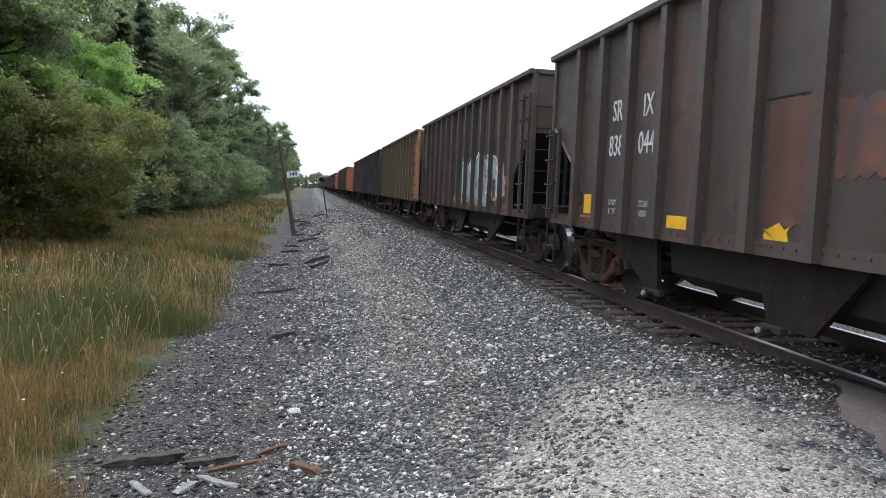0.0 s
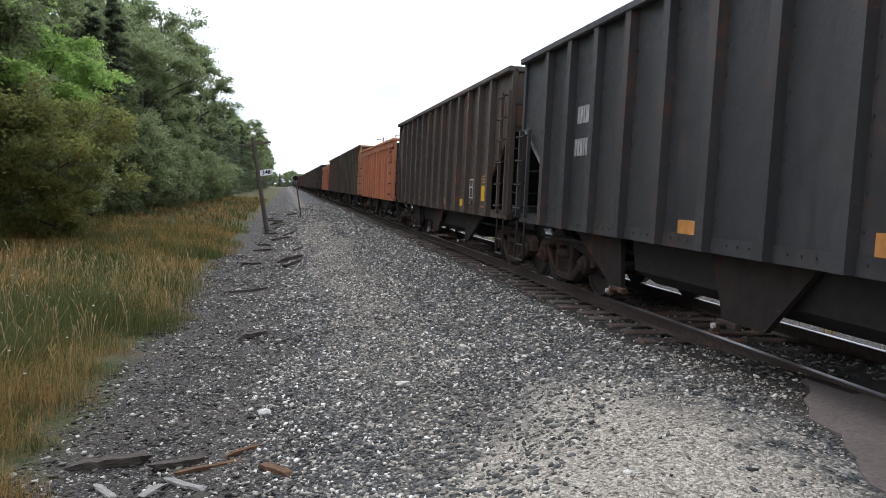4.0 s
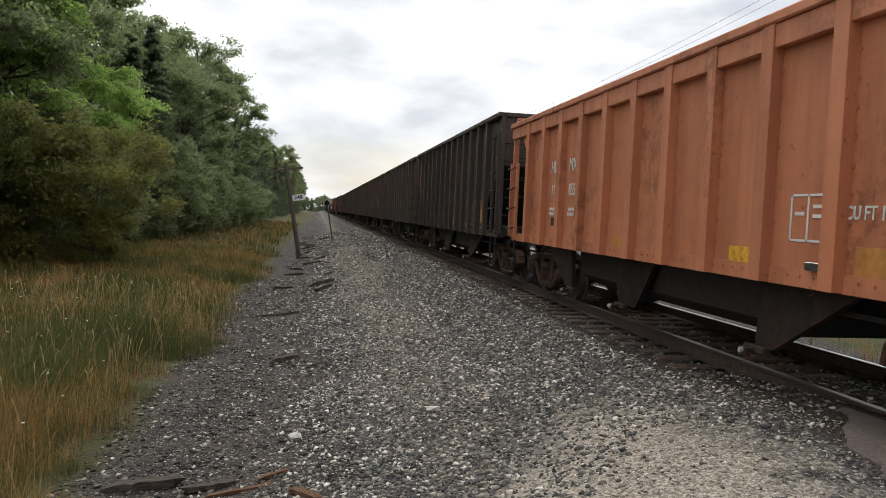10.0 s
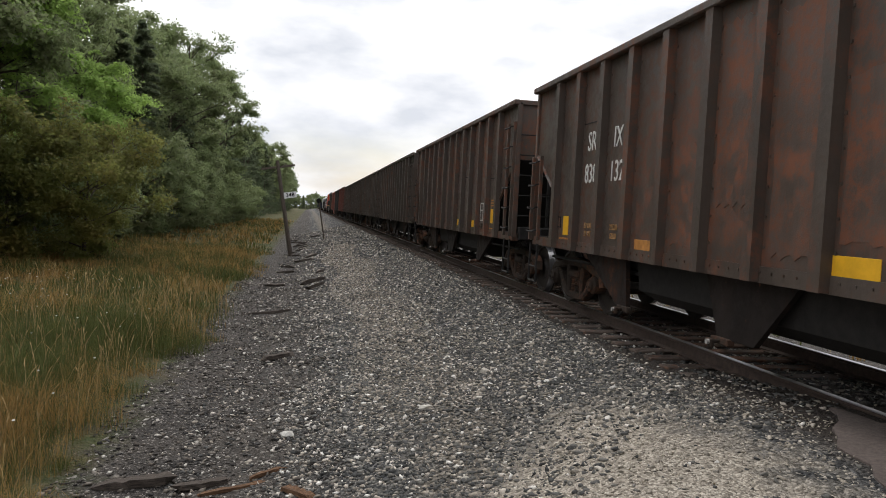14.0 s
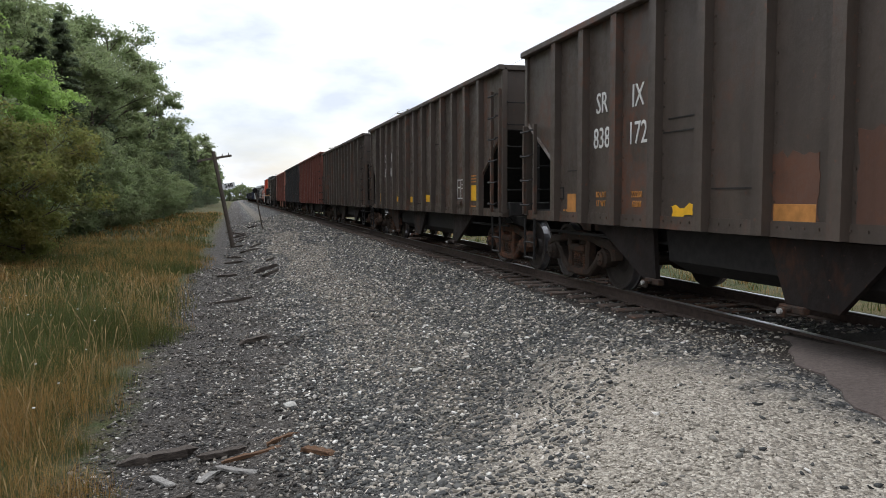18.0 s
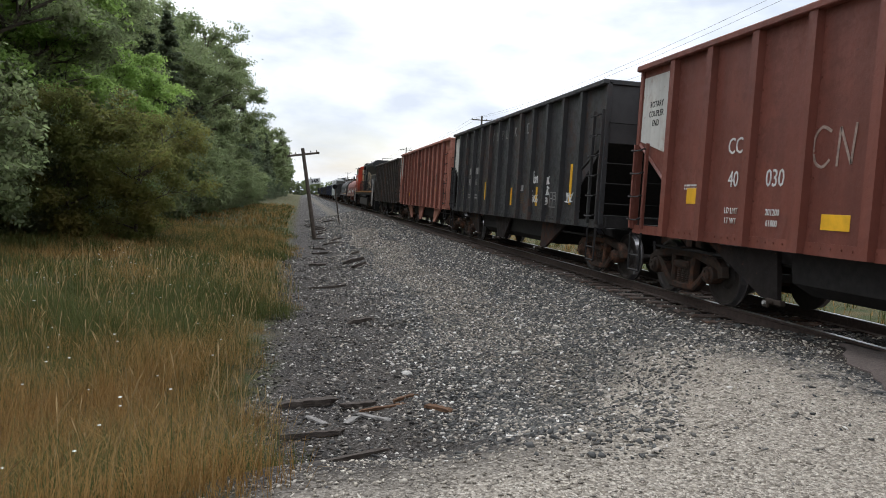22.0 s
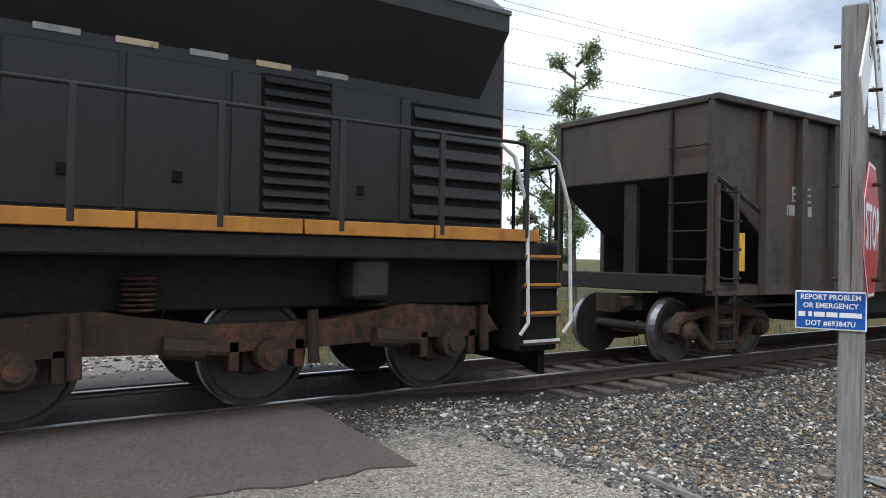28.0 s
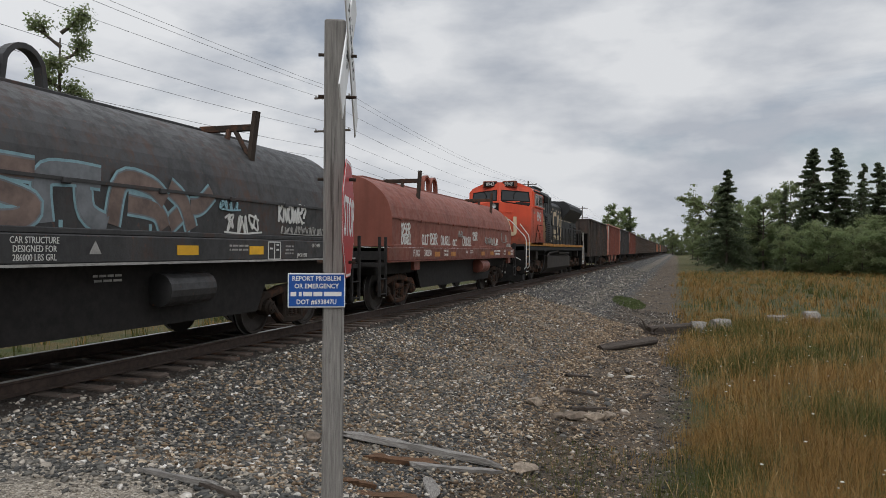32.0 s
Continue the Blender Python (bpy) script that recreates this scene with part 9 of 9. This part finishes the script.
part("stop_rim", MB().prism([(p[0] * 0.985, 1.66 + p[1] * 0.985) for p in octo], "x", -0.1135, -0.112), M["signwhite"], stop)
part("stop_face", MB().prism([(p[0] * 0.94, 1.66 + p[1] * 0.94) for p in octo], "x", -0.115, -0.1135), M["signred"], stop)
part("stop_word", text_mesh("STOP", 0.33, M["signwhite"], 0.001, 0.004, 0.8), None, stop, m=on_side(-0.117, 0, 1.66))
for z in (1.4, 1.9, 2.4, 2.65):
    part("bolt", MB().cyl((-0.13, 0.02, z), (0.10, 0.02, z), 0.010, n=8), M["truck"], post)
# the notice, on the face towards the road
notice = part("notice", MB().box(-0.07, 0.268, 0.072, 0.078, 1.13, 1.335, 0.002), M["signwhite"], post, "blue notice with white lettering")
part("notice_field", MB().box(-0.063, 0.261, 0.078, 0.080, 1.138, 1.327), M["blue"], notice)
for s, z, size in (("REPORT PROBLEM", 1.302, 0.039), ("OR EMERGENCY", 1.257, 0.039), ("DOT #693847U", 1.163, 0.039)):
    part("notice_line", text_mesh(s, size, M["signwhite"], 0.0012, 0.0008, 0.90), None, notice, m=pose(0.099, 0.082, z, 90, 0, 180))
for a, b in ((0.251, 0.218), (0.203, 0.186), (0.177, 0.125), (0.117, 0.065), (0.056, -0.048)):
    part("notice_bar", MB().box(b, a, 0.080, 0.0825, 1.198, 1.224), M["signwhite"], notice)

# milepost pole, leaning
pole = root("telegraph_pole", "old leaning wooden telegraph pole with crossarm and number board", "utility pole", m=pose(-6.5, 42.8, -1.25, 0, -10, 0))
part("pole", MB().cyl((0, 0, -0.4), (0, 0, 5.3), 0.13, 0.10, 10), M["darkwood"], pole)
part("crossarm", MB().box(-0.95, 0.95, -0.05, 0.05, 4.86, 4.98, 0.01), M["darkwood"], pole)
for k in (-0.8, -0.45, 0.45, 0.8):
    part("insulator_pin", MB().cyl((k, 0, 4.98), (k, 0, 5.10), 0.025, n=8), M["darkwood"], pole)
board = part("number_board", MB().box(0.10, 0.80, -0.02, 0.02, 3.10, 3.44, 0.005), M["signwhite"], pole, "white milepost board with black figures")
part("figures", text_mesh("348", 0.32, M["louvre"], 0.003, 0.006), None, board, m=pose(0.45, -0.024, 3.27, 90, 0, 0))
# short leaning marker post
mk = root("marker_post", "thin leaning marker post with a round head", "marker post", m=pose(-4.35, 56.2, -0.85, 0, -10, 0))
part("post", MB().cyl((0, 0, -0.3), (0, 0, 2.75), 0.05, 0.05, 8), M["darkwood"], mk)
part("head", MB().lathe([(-0.05, 0.14), (-0.03, 0.19), (0.03, 0.19), (0.05, 0.14)], "y", 16, (0, 0, 2.8)), M["louvre"], mk)


def power_pole(y):
    p = root("power_pole", "tall wooden power pole with two crossarms", "utility pole", m=pose(14.0, y, float(height(14.0, y))), group="power poles")
    part("pole", MB().cyl((0, 0, -0.5), (0, 0, 13.2), 0.17, 0.11, 10), M["darkwood"], p)
    for z in (12.6, 10.4):
        part("crossarm", MB().box(-1.3, 1.3, -0.06, 0.06, z, z + 0.12, 0.01), M["darkwood"], p)
        for k in (-1.2, -0.6, 0.6, 1.2):
            part("insulator", MB().lathe([(z + 0.12, 0.04), (z + 0.18, 0.05), (z + 0.26, 0.03)], "z", 8, (k, 0, 0)), M["fadewhite"], p)
    return p


pp = power_pole(-47.0)
for k in range(-3, 7):
    if k not in (0, 1):
        copy_thing(pp, pose(14.0, -47 + 67 * k, float(height(14.0, -47 + 67 * k))))
cu_rows = [(12.8, -1.2), (12.8, 1.2), (12.8, -0.6), (10.6, -1.2), (10.6, 1.2), (9.2, 0.0), (8.6, 0.1)]
for z, dx in cu_rows:
    mb = MB()
    for k in range(-4, 7):
        y0 = -47 + 67 * k
        pts = [(14 + dx, y0 + 67 * j / 10, -1.2 + z - 0.9 * 4 * (j / 10) * (1 - j / 10)) for j in range(11)]
        mb.tube(pts, 0.0085, 4)
    tagged(part("power_wire", mb, M["wire"]), "thin sagging power wire between poles", "power line", "power wires")

# ---- boards, logs and scraps ----


def plank(x, y, turn, ln, w, h, mat, label, tilt=0.0, seed=0, name="board"):
    """A broken board with uneven ends."""
    r = random.Random(seed + int(ln * 100))
    n = 9
    vs, fs = [], []
    bow = r.uniform(-0.04, 0.04)
    for k in range(n + 1):
        a = -ln / 2 + ln * k / n
        for sy, sz in ((-1, 0), (1, 0), (1, 1), (-1, 1)):
            j = r.uniform(0.35, 1.0) if k in (0, n) else r.uniform(0.80, 1.08)
            vs.append((a + (r.uniform(-0.7, 0.7) * w if k in (0, n) else r.uniform(-0.02, 0.02)), sy * w / 2 * j + bow * (1 - (2 * k / n - 1) ** 2), sz * h * j))
    for k in range(n):
        for q in range(4):
            fs.append((4 * k + q, 4 * k + (q + 1) % 4, 4 * k + 4 + (q + 1) % 4, 4 * k + 4 + q))
    fs += [(0, 1, 2, 3), (4 * n + 3, 4 * n + 2, 4 * n + 1, 4 * n)]
    ob = part(name, MB().add(vs, fs), M[mat + "_board"])
    ca, sa = math.cos(radians(turn)), math.sin(radians(turn))
    along = math.degrees(math.atan2(float(height(x + ca * ln / 2, y + sa * ln / 2) - height(x - ca * ln / 2, y - sa * ln / 2)), ln))
    across = math.degrees(math.atan2(float(height(x - sa * 0.1, y + ca * 0.1) - height(x + sa * 0.1, y - ca * 0.1)), 0.2))
    ob.matrix_basis = pose(x, y, float(height(x, y)) + 0.004, across + r.uniform(-6, 6), tilt - along, turn)
    return tagged(ob, label, "board" if name == "board" else name)


plank(-7.15, 7.45, 5, 0.72, 0.13, 0.09, "darkwood", "dark weathered board lying on the cinders", -2, 1)
plank(-7.05, 6.75, -55, 0.42, 0.08, 0.03, "greywood", "short pale grey board scrap", 3, 2)
plank(-6.62, 6.65, 60, 0.34, 0.12, 0.03, "greywood", "short pale grey board scrap", 0, 3)
plank(-6.35, 6.75, -40, 0.45, 0.09, 0.03, "greywood", "short pale grey board scrap", 2, 4)
plank(-6.5, 7.35, 30, 0.62, 0.10, 0.06, "darkwood", "dark split board on the cinders", 4, 5)
plank(-6.15, 7.2, 20, 0.75, 0.07, 0.035, "brokenwood", "long broken brown board", 3, 6)
plank(-5.85, 7.45, 28, 0.45, 0.06, 0.04, "brokenwood", "bright split wood splinter", 5, 7)
plank(-5.55, 6.75, -50, 0.40, 0.10, 0.05, "brokenwood", "broken brown board end", 4, 8)
plank(-7.15, 6.05, 8, 0.8, 0.08, 0.06, "darkwood", "dark board sunk into the grass edge", 0, 9)
plank(-6.7, 5.3, 38, 1.1, 0.07, 0.05, "darkwood", "long dark split rail", 4, 10)
plank(-5.98, 13.35, 8, 0.55, 0.12, 0.08, "darkwood", "old dark tie fragment", 2, 11)
plank(-6.5, 19.8, 10, 1.3, 0.10, 0.08, "darkwood", "old dark branch on the cinders", 0, 12)
plank(-5.25, 25.9, 20, 0.9, 0.2, 0.14, "darkwood", "old dark tie fragment", 3, 13)
for k in range(16):
    r = random.Random(k)
    plank(r.uniform(-6.9, -4.9), 24 + 2.6 * k, r.uniform(-40, 60), r.uniform(0.4, 1.1), 0.16, 0.10, "darkwood", "old dark tie fragment", 0, 20 + k)
plank(-4.76, -11.48, -155.5, 2.0, 0.13, 0.075, "greywood", "long grey weathered board on the bank", 0, 14)
plank(-5.26, -11.28, -131, 1.3, 0.07, 0.05, "greywood", "thin grey split board beside a longer one", 1, 16)
plank(-4.70, -10.92, -147, 0.85, 0.13, 0.06, "brokenwood", "brown broken board below a grey one", 0, 15)
plank(-4.74, -9.64, -113, 0.42, 0.12, 0.05, "brokenwood", "brown rotten board on the stones", 0, 19)
plank(-5.05, -9.6, -100, 1.3, 0.12, 0.06, "brokenwood", "long brown rotten board on the stones", 0, 26)
plank(-5.21, -10.48, 120, 0.30, 0.15, 0.05, "greywood", "splintered grey board end", 0, 17)
plank(-4.88, -11.83, 136, 0.36, 0.035, 0.03, "darkwood", "dark stick on the stones", 4, 18)
plank(-4.35, -7.33, 172, 0.75, 0.07, 0.035, "greywood", "thin grey board scrap on pale gravel", 0, 27)
plank(-4.72, -7.22, 160, 0.55, 0.06, 0.03, "darkwood", "dark board scrap on pale gravel", 0, 28)
for k, (x, y) in enumerate(((-6.0, -17.5), (-6.3, -16.4), (-5.7, -19.0), (-7.2, -18.2), (-6.6, -21.0))):
    plank(x, y, -150 + 17 * k, 0.9, 0.09, 0.06, "darkwood", "dark broken branch in the ditch", 3, 40 + k)


def log(x, y, turn, ln, r, mat, label, seed, roots=0):
    """A fallen log with uneven girth, ragged ends and, on some, a splayed root."""
    rs = random.Random(seed)
    n, m = 14, 9
    vs, fs = [], []
    ridge = [rs.uniform(0.82, 1.12) for k in range(n)]
    for k in range(m + 1):
        a = -ln / 2 + ln * k / m
        for j in range(n):
            t = 2 * math.pi * j / n
            q = r * ridge[j] * rs.uniform(0.93, 1.07) * (0.92 if k in (0, m) else 1)
            vs.append((a + (rs.uniform(-0.05, 0.05) if k in (0, m) else 0), q * math.cos(t), q * math.sin(t)))
    for k in range(m):
        fs += [(k * n + j, k * n + (j + 1) % n, (k + 1) * n + (j + 1) % n, (k + 1) * n + j) for j in range(n)]
    fs += [tuple(range(n)), tuple(range(m * n, (m + 1) * n))]
    mb = MB().add(vs, fs)
    for k in range(roots):
        t = rs.uniform(-0.6, 3.6)
        p = Vector((ln / 2 - 0.12, 0, 0))
        d = Vector((rs.uniform(0.1, 0.6), math.cos(t), math.sin(t))).normalized()
        for j in range(3):
            q = p + d * r * rs.uniform(0.7, 1.1)
            mb.cyl(p, q, r * (0.34 - 0.1 * j), r * (0.24 - 0.1 * j), 7)
            p, d = q, Vector((d.x + rs.uniform(-0.5, 0.5), d.y + rs.uniform(-0.5, 0.5), d.z + rs.uniform(-0.3, 0.5))).normalized()
    ob = part("log", mb, M[mat + "_board"])
    ob.matrix_basis = pose(x, y, float(height(x, y)) + r * 0.7, rs.uniform(-8, 8), 0, turn)
    return tagged(ob, label, "log")


log(-6.4, -25.3, 62, 3.0, 0.13, "darkwood", "dark mossy fallen log at the meadow's edge", 2)
log(-7.55, -29.95, 48, 2.2, 0.21, "darkwood", "dark fallen log with a splayed root", 1, 9)
log(-8.45, -30.6, 25, 0.5, 0.27, "greywood", "sawn grey log end in the grass", 4)
log(-9.25, -31.2, 28, 0.6, 0.27, "greywood", "sawn grey log end in the grass", 6)
log(-11.5, -34.3, 5, 0.7, 0.16, "greywood", "grey log piece in the grass", 8)
log(-12.7, -34.3, 15, 0.5, 0.24, "greywood", "grey log piece in the grass", 10)

motions()
